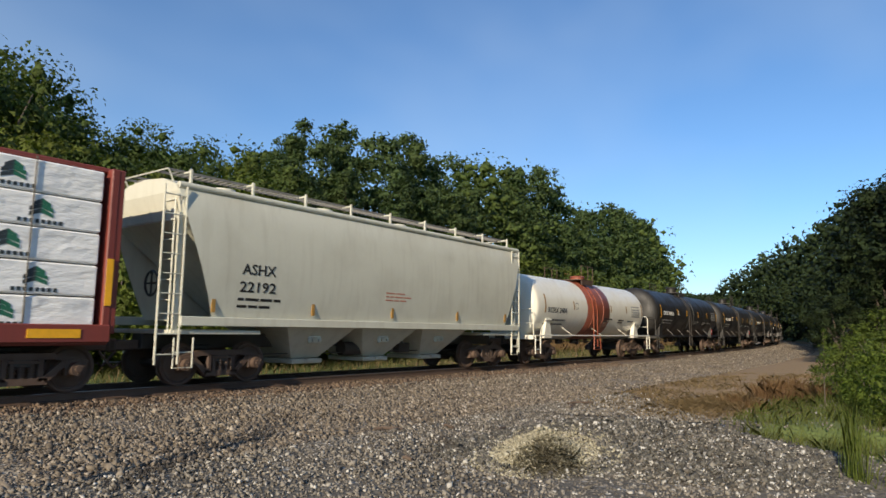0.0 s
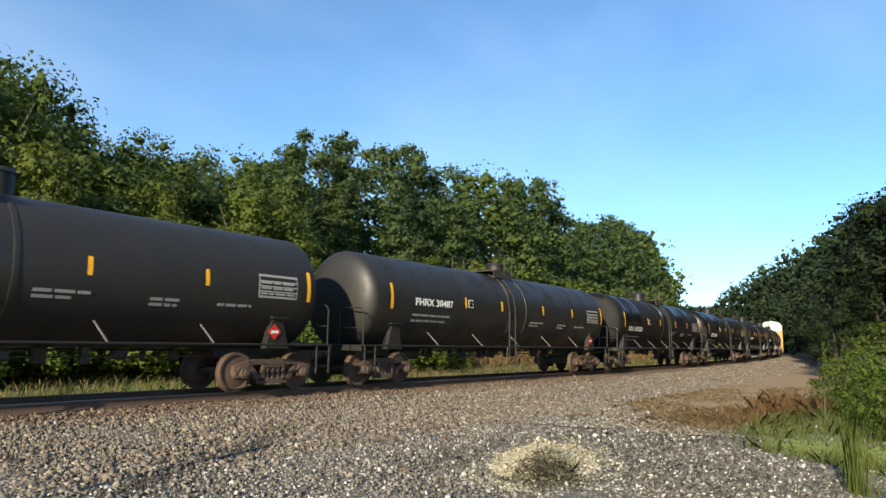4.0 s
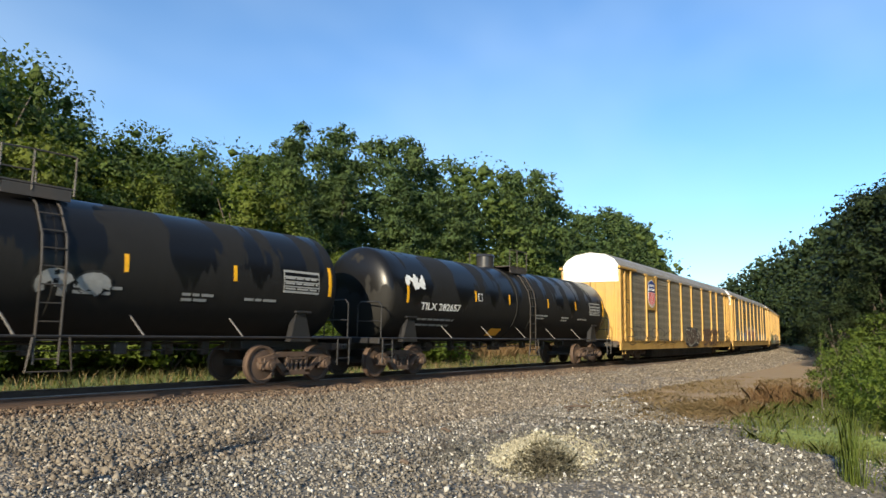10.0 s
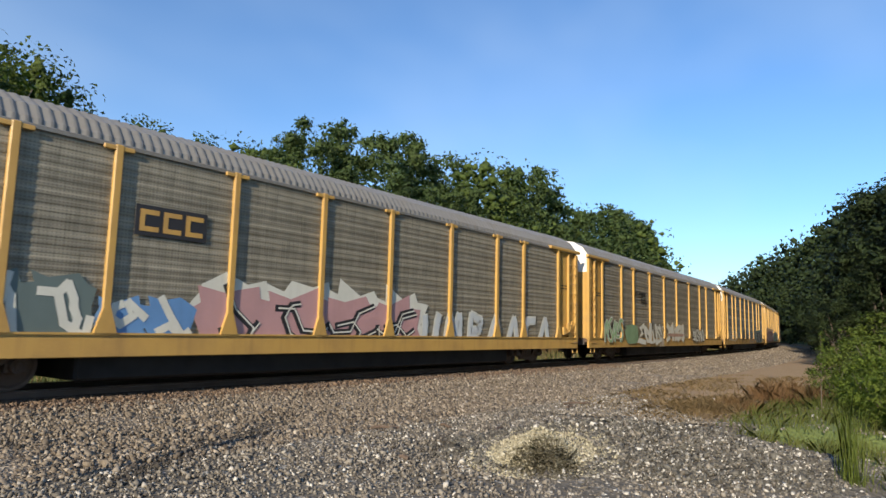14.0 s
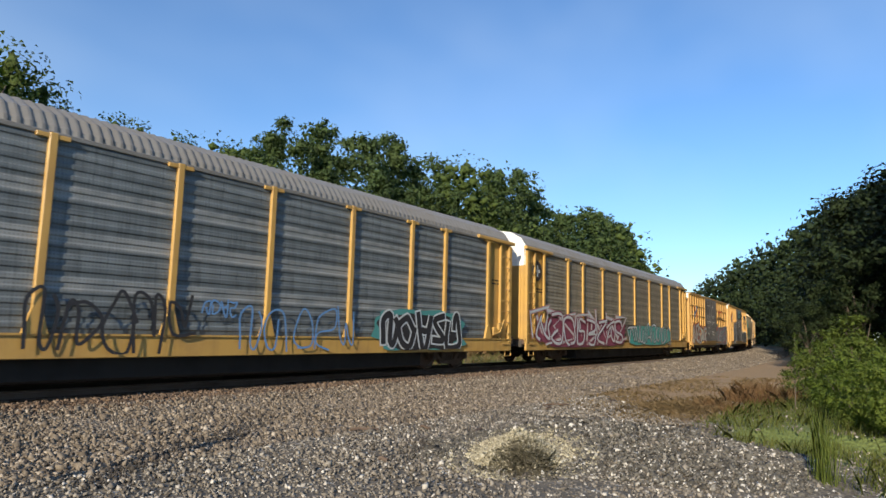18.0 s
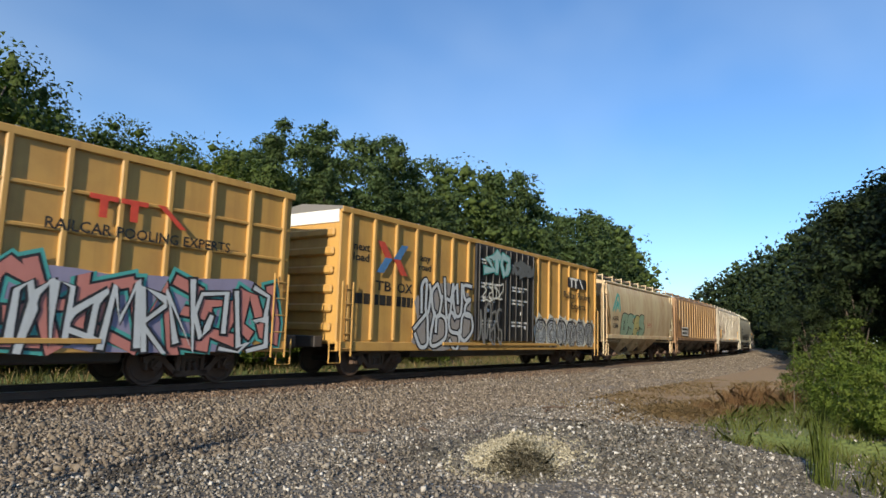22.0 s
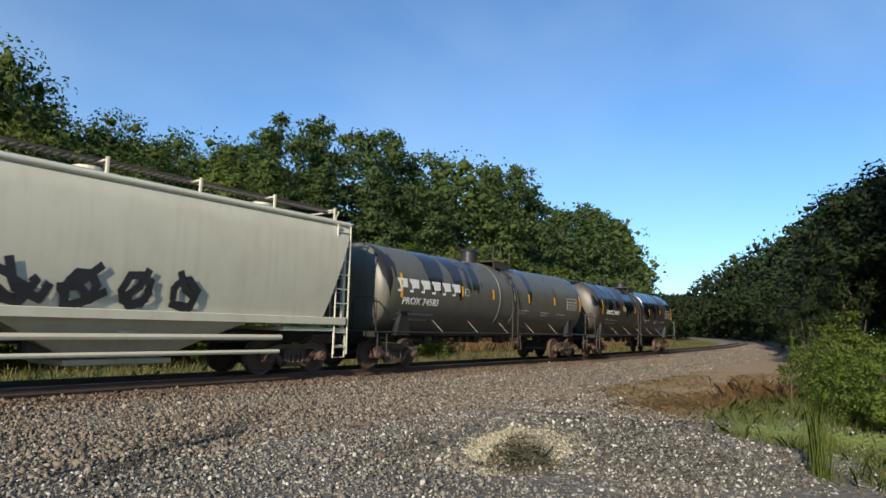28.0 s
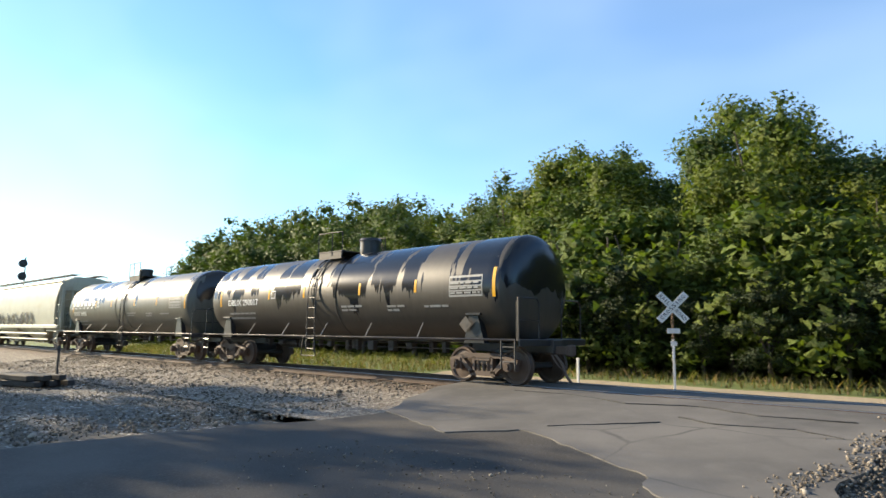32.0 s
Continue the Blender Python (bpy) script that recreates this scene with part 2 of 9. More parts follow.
def tank_black(name, base, gloss, spread, seed, dull=0.44):
    """Dull tank paint under shiny dark patches that run down from the top."""
    m, ns, ls, bsdf = material(name)
    co = ns.new("ShaderNodeTexCoord").outputs["Object"]
    mp = ns.new("ShaderNodeMapping")
    mp.inputs["Location"].default_value = (seed * 7.3, 0, 0)
    ls.new(co, mp.inputs["Vector"])
    sep = ns.new("ShaderNodeSeparateXYZ")
    ls.new(co, sep.inputs[0])
    high = ramp(ns, ls, sep.outputs[2], 1.75, 2.7)
    blotch = noise_at(ns, ls, mp.outputs[0], 1.0, 4, (1.2, 0.35, 0.2), 0.62)
    addn = ns.new("ShaderNodeMath")
    addn.operation = "MULTIPLY_ADD"
    ls.new(high, addn.inputs[0])
    addn.inputs[1].default_value = 0.2
    ls.new(blotch, addn.inputs[2])
    wet = ramp(ns, ls, addn.outputs[0], 0.69 - spread, 0.705 - spread)
    dust = ramp(ns, ls, noise_at(ns, ls, mp.outputs[0], 1.0, 5, (6.0, 6.0, 0.5)), 0.4, 0.8)
    c = mixed(ns, ls, times(ns, ls, dust, 0.5), base, tuple(v * 0.45 for v in base))
    c = mixed(ns, ls, wet, c, gloss)
    ls.new(c, bsdf.inputs["Base Color"])
    rr = ns.new("ShaderNodeMapRange")
    rr.inputs["To Min"].default_value, rr.inputs["To Max"].default_value = dull, dull * 0.45
    ls.new(wet, rr.inputs["Value"])
    ls.new(rr.outputs[0], bsdf.inputs["Roughness"])
    bumped(ns, ls, bsdf, noise_at(ns, ls, co, 2.5, 3), 0.12, 0.02)
    bsdf.inputs["Specular IOR Level"].default_value = 0.3 if dull > 0.6 else 0.5
    return m


def leafy(name, a, b, c, through_light=0.35):
    """Leaves: colour by leaf and by tree, light passing through."""
    m, ns, ls, bsdf = material(name)
    geo, info = ns.new("ShaderNodeNewGeometry"), ns.new("ShaderNodeObjectInfo")
    col = mixed(ns, ls, ramp(ns, ls, geo.outputs["Random Per Island"], -0.5, 1.5), a, b)
    col = mixed(ns, ls, times(ns, ls, info.outputs["Random"], 0.55), col, c)
    tuft = ramp(ns, ls, noise_at(ns, ls, ns.new("ShaderNodeTexCoord").outputs["Object"], 0.55, 3), 0.4, 0.65)
    col = mixed(ns, ls, times(ns, ls, tuft, 0.4), col, tuple(v * 0.5 for v in a))
    whole = ramp(ns, ls, noise_at(ns, ls, geo.outputs["Position"], 0.13, 2), 0.42, 0.6)
    col = mixed(ns, ls, times(ns, ls, whole, 0.45), col, c)
    bumped(ns, ls, bsdf, noise_at(ns, ls, geo.outputs["Position"], 5.0, 5, rough=0.7), 0.8, 0.25)
    ls.new(col, bsdf.inputs["Base Color"])
    bsdf.inputs["Roughness"].default_value = 0.6
    bsdf.inputs["Specular IOR Level"].default_value = 0.25
    tr = ns.new("ShaderNodeBsdfTranslucent")
    ls.new(mixed(ns, ls, 1.0, col, (1.0, 1.15, 0.45), "MULTIPLY"), tr.inputs["Color"])
    mx = ns.new("ShaderNodeMixShader")
    mx.inputs[0].default_value = through_light
    ls.new(bsdf.outputs[0], mx.inputs[1])
    ls.new(tr.outputs[0], mx.inputs[2])
    ls.new(mx.outputs[0], ns["Material Output"].inputs["Surface"])
    return m


def stony(name, a, b, c, scale, bump):
    """Loose stone: cells of three tones, grit and blotches."""
    m, ns, ls, bsdf = material(name)
    co = ns.new("ShaderNodeTexCoord").outputs["Object"]
    vo = ns.new("ShaderNodeTexVoronoi")
    vo.inputs["Scale"].default_value = scale
    ls.new(co, vo.inputs["Vector"])
    sep = ns.new("ShaderNodeSeparateColor")
    ls.new(vo.outputs["Color"], sep.inputs[0])
    col = mixed(ns, ls, ramp(ns, ls, sep.outputs[0], 0.2, 0.9), a, b)
    col = mixed(ns, ls, ramp(ns, ls, sep.outputs[1], 0.7, 0.9), col, c)
    col = mixed(ns, ls, ramp(ns, ls, noise_at(ns, ls, co, 0.5, 5), 0.4, 0.7), col, mixed(ns, ls, 0.5, col, b))
    ls.new(col, bsdf.inputs["Base Color"])
    bsdf.inputs["Roughness"].default_value = 0.9
    bumped(ns, ls, bsdf, vo.outputs["Distance"], bump, 0.03)
    return m


def island(name, a, b, c, rough=0.85):
    """Loose pieces in one mesh, each with its own tone."""
    m, ns, ls, bsdf = material(name)
    geo = ns.new("ShaderNodeNewGeometry")
    rnd = geo.outputs["Random Per Island"]
    col = mixed(ns, ls, ramp(ns, ls, rnd, 0.0, 0.7), a, b)
    col = mixed(ns, ls, ramp(ns, ls, rnd, 0.85, 1.0), col, c)
    co = ns.new("ShaderNodeTexCoord").outputs["Object"]
    col = mixed(ns, ls, times(ns, ls, noise_at(ns, ls, co, 14.0, 4), 0.6), col, tuple(v * 0.6 for v in a))
    ls.new(col, bsdf.inputs["Base Color"])
    bsdf.inputs["Roughness"].default_value = rough
    return m


RUST = paint("rusty_steel", (0.1, 0.064, 0.045), (0.04, 0.028, 0.022), 0.7, 0.75, 0.3)
IRON = paint("dark_iron", (0.045, 0.04, 0.036), (0.10, 0.07, 0.045), 0.5, 0.65, 0.2)
# near-black that paints in the shade below the autoracks
UNDERSHADE = paint("underframe_in_shade", (0.011, 0.010, 0.009), (0.02, 0.016, 0.013), 0.5, 0.8, 0.3)
TREAD = plain("wheel_steel", (0.35, 0.33, 0.31), 0.35, 0.9)
RAILTOP = plain("rail_head", (0.42, 0.4, 0.38), 0.28, 0.95)
BLACK = paint("black_paint", (0.022, 0.022, 0.024), (0.07, 0.06, 0.05), 0.4, 0.45, 0.3)
WHITE = paint("white_paint", (0.78, 0.77, 0.73), (0.25, 0.2, 0.14), 0.35, 0.45, 0.3)
INK = plain("white_lettering", (0.75, 0.75, 0.72), 0.5)
DIMINK = plain("faded_lettering", (0.3, 0.3, 0.285), 0.6)
DARKINK = plain("black_lettering", (0.02, 0.02, 0.02), 0.5)
AMBER = plain("yellow_reflector", (0.85, 0.42, 0.02), 0.35)
PIPEGREY = plain("worn_pipe_grey", (0.17, 0.16, 0.15), 0.6)
FADED = plain("faded_red_print", (0.46, 0.2, 0.14), 0.6)
REDP = plain("red_placard", (0.55, 0.03, 0.02), 0.4)
YELLOW = paint("yellow_paint", (0.49, 0.30, 0.085), (0.18, 0.10, 0.05), 0.55, 0.5, 0.45)
YELLOWB = paint("boxcar_yellow", (0.5, 0.295, 0.085), (0.25, 0.125, 0.045), 0.6, 0.55, 0.5)
GALV = paint("galvanised_roof", (0.235, 0.225, 0.205), (0.16, 0.14, 0.12), 0.5, 0.55, 0.4, 0.3)
HOPGREY = paint("grey_hopper_paint", (0.60, 0.59, 0.49), (0.36, 0.33, 0.25), 0.5, 0.5, 0.45, patch=0.8, bump=0.3)
HOPCREAM = paint("cream_hopper_paint", (0.66, 0.58, 0.38), (0.36, 0.16, 0.065), 0.9, 0.55, 0.85, patch=0.42, grime=(0.42, 0.22, 0.095))
HOPBROWN = paint("rusted_brown_paint", (0.32, 0.18, 0.085), (0.50, 0.43, 0.34), 0.65, 0.7, 0.75, patch=0.45, grime=(0.075, 0.042, 0.026))
HOPWHITE = paint("streaked_white_paint", (0.60, 0.56, 0.46), (0.26, 0.17, 0.115), 0.8, 0.65, 1.0, patch=0.5, grime=(0.17, 0.13, 0.10))
# brown dirt on the bays, darkened further for the shade under the body
BAYDIRT_SHADE = paint("dirty_shaded_bay_paint", (0.14, 0.12, 0.095), (0.06, 0.046, 0.034), 0.7, 0.75, 0.7, patch=0.7)
CEMENT = paint("cement_grey_paint", (0.56, 0.54, 0.43), (0.33, 0.29, 0.21), 0.4, 0.55, 0.4)
TANKWHITE = paint("white_tank_paint", (0.80, 0.77, 0.66), (0.36, 0.27, 0.16), 0.2, 0.4, 0.25)
OXIDE = paint("red_oxide_band", (0.28, 0.075, 0.04), (0.10, 0.05, 0.04), 0.4, 0.55, 0.3)
WINE = paint("maroon_paint", (0.20, 0.04, 0.03), (0.07, 0.03, 0.03), 0.5, 0.6, 0.4)
TANKGREY = paint("grey_black_tank", (0.019, 0.0175, 0.0155), (0.010, 0.009, 0.008), 0.6, 0.6, 0.4)

# ---- ground ----
def ground_material():
    m, ns, ls, bsdf = material("ground_mix")
    co = ns.new("ShaderNodeTexCoord").outputs["Object"]

    def attr(name):
        a = ns.new("ShaderNodeAttribute")
        a.attribute_name = name
        return a.outputs["Fac"]

    vo = ns.new("ShaderNodeTexVoronoi")
    vo.inputs["Scale"].default_value = 16.0
    ls.new(co, vo.inputs["Vector"])
    sep = ns.new("ShaderNodeSeparateColor")
    ls.new(vo.outputs["Color"], sep.inputs[0])
    stone = mixed(ns, ls, ramp(ns, ls, sep.outputs[0], 0.1, 0.9), (0.055, 0.047, 0.037), (0.19, 0.163, 0.125))
    stone = mixed(ns, ls, ramp(ns, ls, sep.outputs[1], 0.86, 0.97), stone, (0.55, 0.53, 0.48))
    stone = mixed(ns, ls, ramp(ns, ls, noise_at(ns, ls, co, 0.7, 5), 0.42, 0.68), stone, (0.10, 0.09, 0.075))
    grass = mixed(ns, ls, noise_at(ns, ls, co, 3.0, 6), (0.07, 0.11, 0.025), (0.17, 0.2, 0.06))
    brown = mixed(ns, ls, noise_at(ns, ls, co, 4.0, 6), (0.20, 0.13, 0.07), (0.37, 0.265, 0.15))
    dirt = mixed(ns, ls, noise_at(ns, ls, co, 1.5, 6), (0.26, 0.2, 0.13), (0.40, 0.33, 0.23))
    edge = noise_at(ns, ls, co, 1.6, 6)

    def soft_edge(fac):
        ad = ns.new("ShaderNodeMath")
        ls.new(fac, ad.inputs[0])
        ls.new(edge, ad.inputs[1])
        return ramp(ns, ls, ad.outputs[0], 0.88, 1.08)

    col = mixed(ns, ls, soft_edge(attr("grass")), stone, grass)
    col = mixed(ns, ls, soft_edge(attr("brown")), col, brown)
    col = mixed(ns, ls, soft_edge(attr("dirt")), col, dirt)
    ls.new(col, bsdf.inputs["Base Color"])
    bsdf.inputs["Roughness"].default_value = 0.95
    bumped(ns, ls, bsdf, vo.outputs["Distance"], 0.6, 0.04)
    return m


def build_ground():
    xs = np.unique(np.r_[np.arange(6, 14, 0.25), -3000, -1500, -800, -400, np.arange(-240, -40, 8), np.arange(-40, 60, 0.5), np.arange(60, 330, 6), 400, 600, 1000, 2000, 3000])
    ys = np.unique(np.r_[np.arange(0, 7, 0.25), -3000, -1500, -700, -300, np.arange(-120, -12, 8), np.arange(-12, 40, 0.5), np.arange(40, 200, 6), 260, 400, 800, 1600, 3000])
    X, Y = np.meshgrid(xs, ys, indexing="ij")
    Z = ground_z(X, Y)
    rough = np.array([noise.noise((x * 0.6, y * 0.6, 0.3)) for x, y in zip(X.ravel(), Y.ravel())]).reshape(X.shape)
    near = np.hypot(X, Y) < 70
    Z = Z + np.where(near, rough * 0.035, 0)
    Z = Z - 0.15 * ((X > -14) & (X < -2.4) & (Y > -13) & (Y < 12.5)) * (off_track(X, Y) > 1)
    n, k = len(xs), len(ys)
    i, j = np.meshgrid(np.arange(n - 1), np.arange(k - 1), indexing="ij")
    a = (i * k + j).ravel()
    me = fast_mesh("ground", np.stack([X, Y, Z], -1).reshape(-1, 3), np.stack([a, a + k, a + k + 1, a + 1], -1))
    d = off_track(X, Y)
    bank = np.clip((X - 9.5 - 1.4 * (Y - 1.2)) / 3.0, 0, 1) * (Y < 6.5) * (d > 6)
    grass = np.maximum(np.where(d < -3.6, 1.0, 0.0), bank * (Y < 3.8) * (heap_z(X, Y) < 0.06))
    grass = np.maximum(grass, (d > 6.5) * (X > 24) * 1.0)
    grass = np.maximum(grass, (np.hypot(X, Y) > 40) * (d > 6.5) * 1.0)
    brown = np.clip(1 - np.abs((X - 17.2) / 5.5) ** 2 - np.abs((Y - 4.6) / 2.0) ** 2, 0, 1)
    brown = np.maximum(brown, np.where((d < -6) & (d > -12) & (X > 24) & (X < 75), 0.5, 0))
    brown = np.maximum(brown, np.clip((X - 13.5) / 4, 0, 0.7) * (d > 5.6) * (d < 10.5))
    dirt = np.where((d < -3.4) & (d > -7.2) & (X > -20) & (X < -1.5), 1.0, 0.0)
    for name, val in (("grass", grass), ("brown", brown), ("dirt", dirt)):
        at = me.attributes.new(name, "FLOAT", "POINT")
        at.data.foreach_set("value", val.astype(np.float32).ravel())
    me.shade_smooth()
    ob = part("ground", me, ground_material())
    return tagged(ob, "grey gravel ground with green grass and brown weeds", "ground", kind="structure")


def brake_dust(m):
    """Brown brake dust and rust on the stone beside the rails."""
    ns, ls = m.node_tree.nodes, m.node_tree.links
    bsdf = ns["Principled BSDF"]
    src = bsdf.inputs["Base Color"].links[0].from_socket
    a = ns.new("ShaderNodeAttribute")
    a.attribute_name = "rusty"
    ls.new(mixed(ns, ls, times(ns, ls, a.outputs["Fac"], 0.75), src, (0.12, 0.076, 0.05)), bsdf.inputs["Base Color"])
    return m


BALLAST = brake_dust(stony("ballast_stone", (0.085, 0.068, 0.05), (0.22, 0.185, 0.145), (0.38, 0.34, 0.28), 18.0, 1.0))


def sweep(stations, profile, closed=True):
    """Skins a profile of (d, z) along the track."""
    so = Soup()
    secs = []
    for s in stations:
        row = []
        for d, z in profile:
            x, y, _ = on_track(s, d)
            row.append((x, y, z))
        secs.append(row)
    return so.loft(secs, closed, closed)


def build_track():
    st = [*np.arange(-260, 12, 8.0), *np.arange(12, 420, 4.0)]
    ds = [-4.4, -3.6, -3.0, -2.4, -1.9, -1.2, 0, 1.2, 1.9, 2.3, 2.9, 3.6, 4.3, 5.2, 6.0]
    fine = [*np.arange(-260, -60, 8.0), *np.arange(-60, 80, 0.8), *np.arange(80, 420, 5.0)]
    verts = []
    for s in fine:
        for d in ds:
            x, y, _ = on_track(s, d)
            z = float(bed_z(d)) + (0.05 * noise.noise((s * 0.8, d * 1.3, 2.0)) if abs(d) > 1 else 0)
            verts.append((x, y, z))
    n, k = len(fine), len(ds)
    i, j = np.meshgrid(np.arange(n - 1), np.arange(k - 1), indexing="ij")
    a = (i * k + j).ravel()
    bed = part("ballast_bed", fast_mesh("ballast_bed", verts, np.stack([a, a + 1, a + k + 1, a + k], -1)), BALLAST)
    at = bed.data.attributes.new("rusty", "FLOAT", "POINT")
    at.data.foreach_set("value", np.tile(np.clip((2.5 - np.abs(np.array(ds))) / 0.8, 0, 1), len(fine)).astype(np.float32))
    tagged(bed, "grey-brown crushed stone ballast bed under the track", "ballast", kind="structure")
    track = thing("railway_track", "single railway track with rusty rails on wooden sleepers", "track", kind="structure")
    for side in (-1, 1):
        c = side * 0.755
        web = [(c - 0.075, -0.172), (c - 0.075, -0.16), (c - 0.012, -0.14), (c - 0.012, -0.045), (c - 0.035, -0.035), (c - 0.035, -0.006),
               (c + 0.035, -0.006), (c + 0.035, -0.035), (c + 0.012, -0.045), (c + 0.012, -0.14), (c + 0.075, -0.16), (c + 0.075, -0.172)]
        rail = part("rail", sweep(st, web), RUST, track, "rust-brown steel rail")
        part("rail_head", sweep(st, [(c - 0.033, -0.006), (c - 0.03, 0.0), (c + 0.03, 0.0), (c + 0.033, -0.006)]), RAILTOP, rail, "bright worn rail head")
    tie = Soup().box(0, 0, -0.265, 0.22, 2.6, 0.17, 0.02).data("sleeper")
    tie.materials.append(paint("sleeper_wood", (0.09, 0.065, 0.045), (0.16, 0.13, 0.1), 0.5, 0.85, 0.2))
    plate = Soup().box(0, -0.755, -0.176, 0.2, 0.36, 0.012).box(0.06, -0.66, -0.165, 0.02, 0.03, 0.02).box(-0.06, -0.86, -0.165, 0.02, 0.03, 0.02).data("tie_plate")
    plate.materials.append(RUST)
    for q in range(290):
        s = -48 + q * 0.51
        if -12.2 < s < -1.8:
            continue
        x, y, th = on_track(s)
        wob = random.uniform(-0.02, 0.02)
        part("sleeper", tie, None, track, at=pose(x, y + wob, random.uniform(-0.012, 0.012), 0, 0, math.degrees(th)))
        if s < 46:
            part("tie_plate", plate, None, track, at=pose(x, y, 0, 0, 0, math.degrees(th)))
    return track


def build_road():
    m, ns, ls, bsdf = material("old_asphalt")
    co = ns.new("ShaderNodeTexCoord").outputs["Object"]
    big, mid = noise_at(ns, ls, co, 0.35, 6), noise_at(ns, ls, co, 2.2, 6)
    col = mixed(ns, ls, ramp(ns, ls, big, 0.38, 0.62), (0.075, 0.07, 0.064), (0.16, 0.148, 0.132))
    col = mixed(ns, ls, times(ns, ls, ramp(ns, ls, mid, 0.5, 0.75), 0.5), col, (0.17, 0.16, 0.145))
    vo = ns.new("ShaderNodeTexVoronoi")
    vo.feature = "DISTANCE_TO_EDGE"
    vo.inputs["Scale"].default_value = 0.4
    mp = ns.new("ShaderNodeMapping")
    ls.new(co, mp.inputs[0])
    wob = ns.new("ShaderNodeMix")
    wob.data_type = "VECTOR"
    wob.inputs[0].default_value = 0.12
    nz = ns.new("ShaderNodeTexNoise")
    nz.inputs["Scale"].default_value = 1.5
    ls.new(co, nz.inputs["Vector"])
    ls.new(co, wob.inputs[4])
    ls.new(nz.outputs["Color"], wob.inputs[5])
    ls.new(wob.outputs[1], vo.inputs["Vector"])
    crack = times(ns, ls, ramp(ns, ls, vo.outputs["Distance"], 0.003, 0.011, True), ramp(ns, ls, big, 0.5, 0.62))
    col = mixed(ns, ls, times(ns, ls, crack, 0.7), col, (0.03, 0.03, 0.03))
    fine = noise_at(ns, ls, co, 60.0, 3)
    col = mixed(ns, ls, 0.3, col, mixed(ns, ls, fine, (0.04, 0.04, 0.04), (0.24, 0.23, 0.215)))
    ls.new(col, bsdf.inputs["Base Color"])
    bsdf.inputs["Specular IOR Level"].default_value = 0.2
    bsdf.inputs["Roughness"].default_value = 0.85
    bumped(ns, ls, bsdf, fine, 0.35, 0.006)
    worn, ws, wk, wb = material("worn_dark_asphalt")
    wc = ws.new("ShaderNodeTexCoord").outputs["Object"]
    grit = noise_at(ws, wk, wc, 45.0, 4)
    tone = mixed(ws, wk, ramp(ws, wk, noise_at(ws, wk, wc, 0.5, 6), 0.35, 0.65), (0.046, 0.042, 0.038), (0.08, 0.074, 0.067))
    tone = mixed(ws, wk, ramp(ws, wk, grit, 0.5, 0.75), tone, (0.11, 0.105, 0.098))
    wk.new(tone, wb.inputs["Base Color"])
    wb.inputs["Roughness"].default_value, wb.inputs["Specular IOR Level"].default_value = 0.9, 0.2
    bumped(ws, wk, wb, grit, 0.5, 0.008)
    road = thing("road", "worn grey asphalt level crossing road with cracks", "road", kind="structure")

    def slab(name, y0, y1, z0f, left, right, step=0.35, mat=None):
        ys = np.arange(y0, y1 + 1e-6, (y1 - y0) / max(2, round((y1 - y0) / step)))
        cols = np.linspace(0, 1, 26)
        verts = []
        for y in ys:
            l, r = left(y), right(y)
            for u in cols:
                x = l + (r - l) * u
                verts.append((x, y, z0f(y, x) + 0.012 * noise.noise((x * 0.7, y * 0.7, 5))))
        n, k = len(ys), len(cols)
        i, j = np.meshgrid(np.arange(n - 1), np.arange(k - 1), indexing="ij")
        a = (i * k + j).ravel()
        top = np.array(verts)
        low = top.copy()
        low[:, 2] -= 0.5
        q = np.stack([a, a + 1, a + k + 1, a + k], -1)
        rim = [*range(0, k), *range(2 * k - 1, n * k, k), *range(n * k - 2, (n - 1) * k - 1, -1), *range((n - 2) * k, 0, -k)]
        rim = np.array(rim)
        nxt = np.roll(rim, -1)
        walls = np.stack([rim, rim + n * k, nxt + n * k, nxt], -1)
        me = fast_mesh(name, np.r_[top, low], np.r_[q, walls])
        me.shade_smooth()
        me.set_sharp_from_angle(angle=radians(40))
        return part(name, me, mat or m, road)

    def near_z(y, x):
        return float(np.interp(y, [-20, 5.5, 8.0, 10.5, 12.4, 13.4], [-0.462, -0.452, -0.40, -0.22, -0.06, -0.02]))

    def left_edge(y):
        return float(np.interp(y, [-14, 2.7, 4.3, 7.0, 9.0, 12, 13.4], [-14.5, -11.6, -11.5, -11.1, -10.2, -11.7, -11.9])) + 0.3 * noise.noise((y * 0.9, 1, 0))

    slab("old_apron", -14, 10.2, lambda y, x: near_z(y, x) - 0.02, left_edge, lambda y: -1.95 + 0.3 * noise.noise((y * 1.1, 7, 0)) + max(0, 6.0 - y) * 0.05, mat=worn)
    # the newer layer ends in a ragged edge towards the camera
    us, vs = np.linspace(0, 1, 60), np.linspace(0, 1, 22)
    verts = []
    for u in us:
        for v in vs:
            xe = -10.6 + 8.6 * u
            yf = float(np.interp(xe, [-12, -9.93, -7.82, -7.1, -6.2, -4.94, -3.91, -3.34, -1.9], [9.6, 8.98, 8.3, 9.2, 8.86, 8.26, 7.57, 6.98, 6.3])) + 0.12 * noise.noise((xe * 2.3, 4, 1))
            y = yf + (13.38 - yf) * v
            l, r = left_edge(y), -1.95 + 0.3 * noise.noise((y * 1.1, 7, 0))
            x = l + (r - l) * u
            verts.append((x, y, near_z(y, x) + 0.012 * noise.noise((x * 0.7, y * 0.7, 5))))
    n, k = len(us), len(vs)
    i, j = np.meshgrid(np.arange(n - 1), np.arange(k - 1), indexing="ij")
    a = (i * k + j).ravel()
    top = np.array(verts)
    low = top - np.array([0, 0, 0.3])
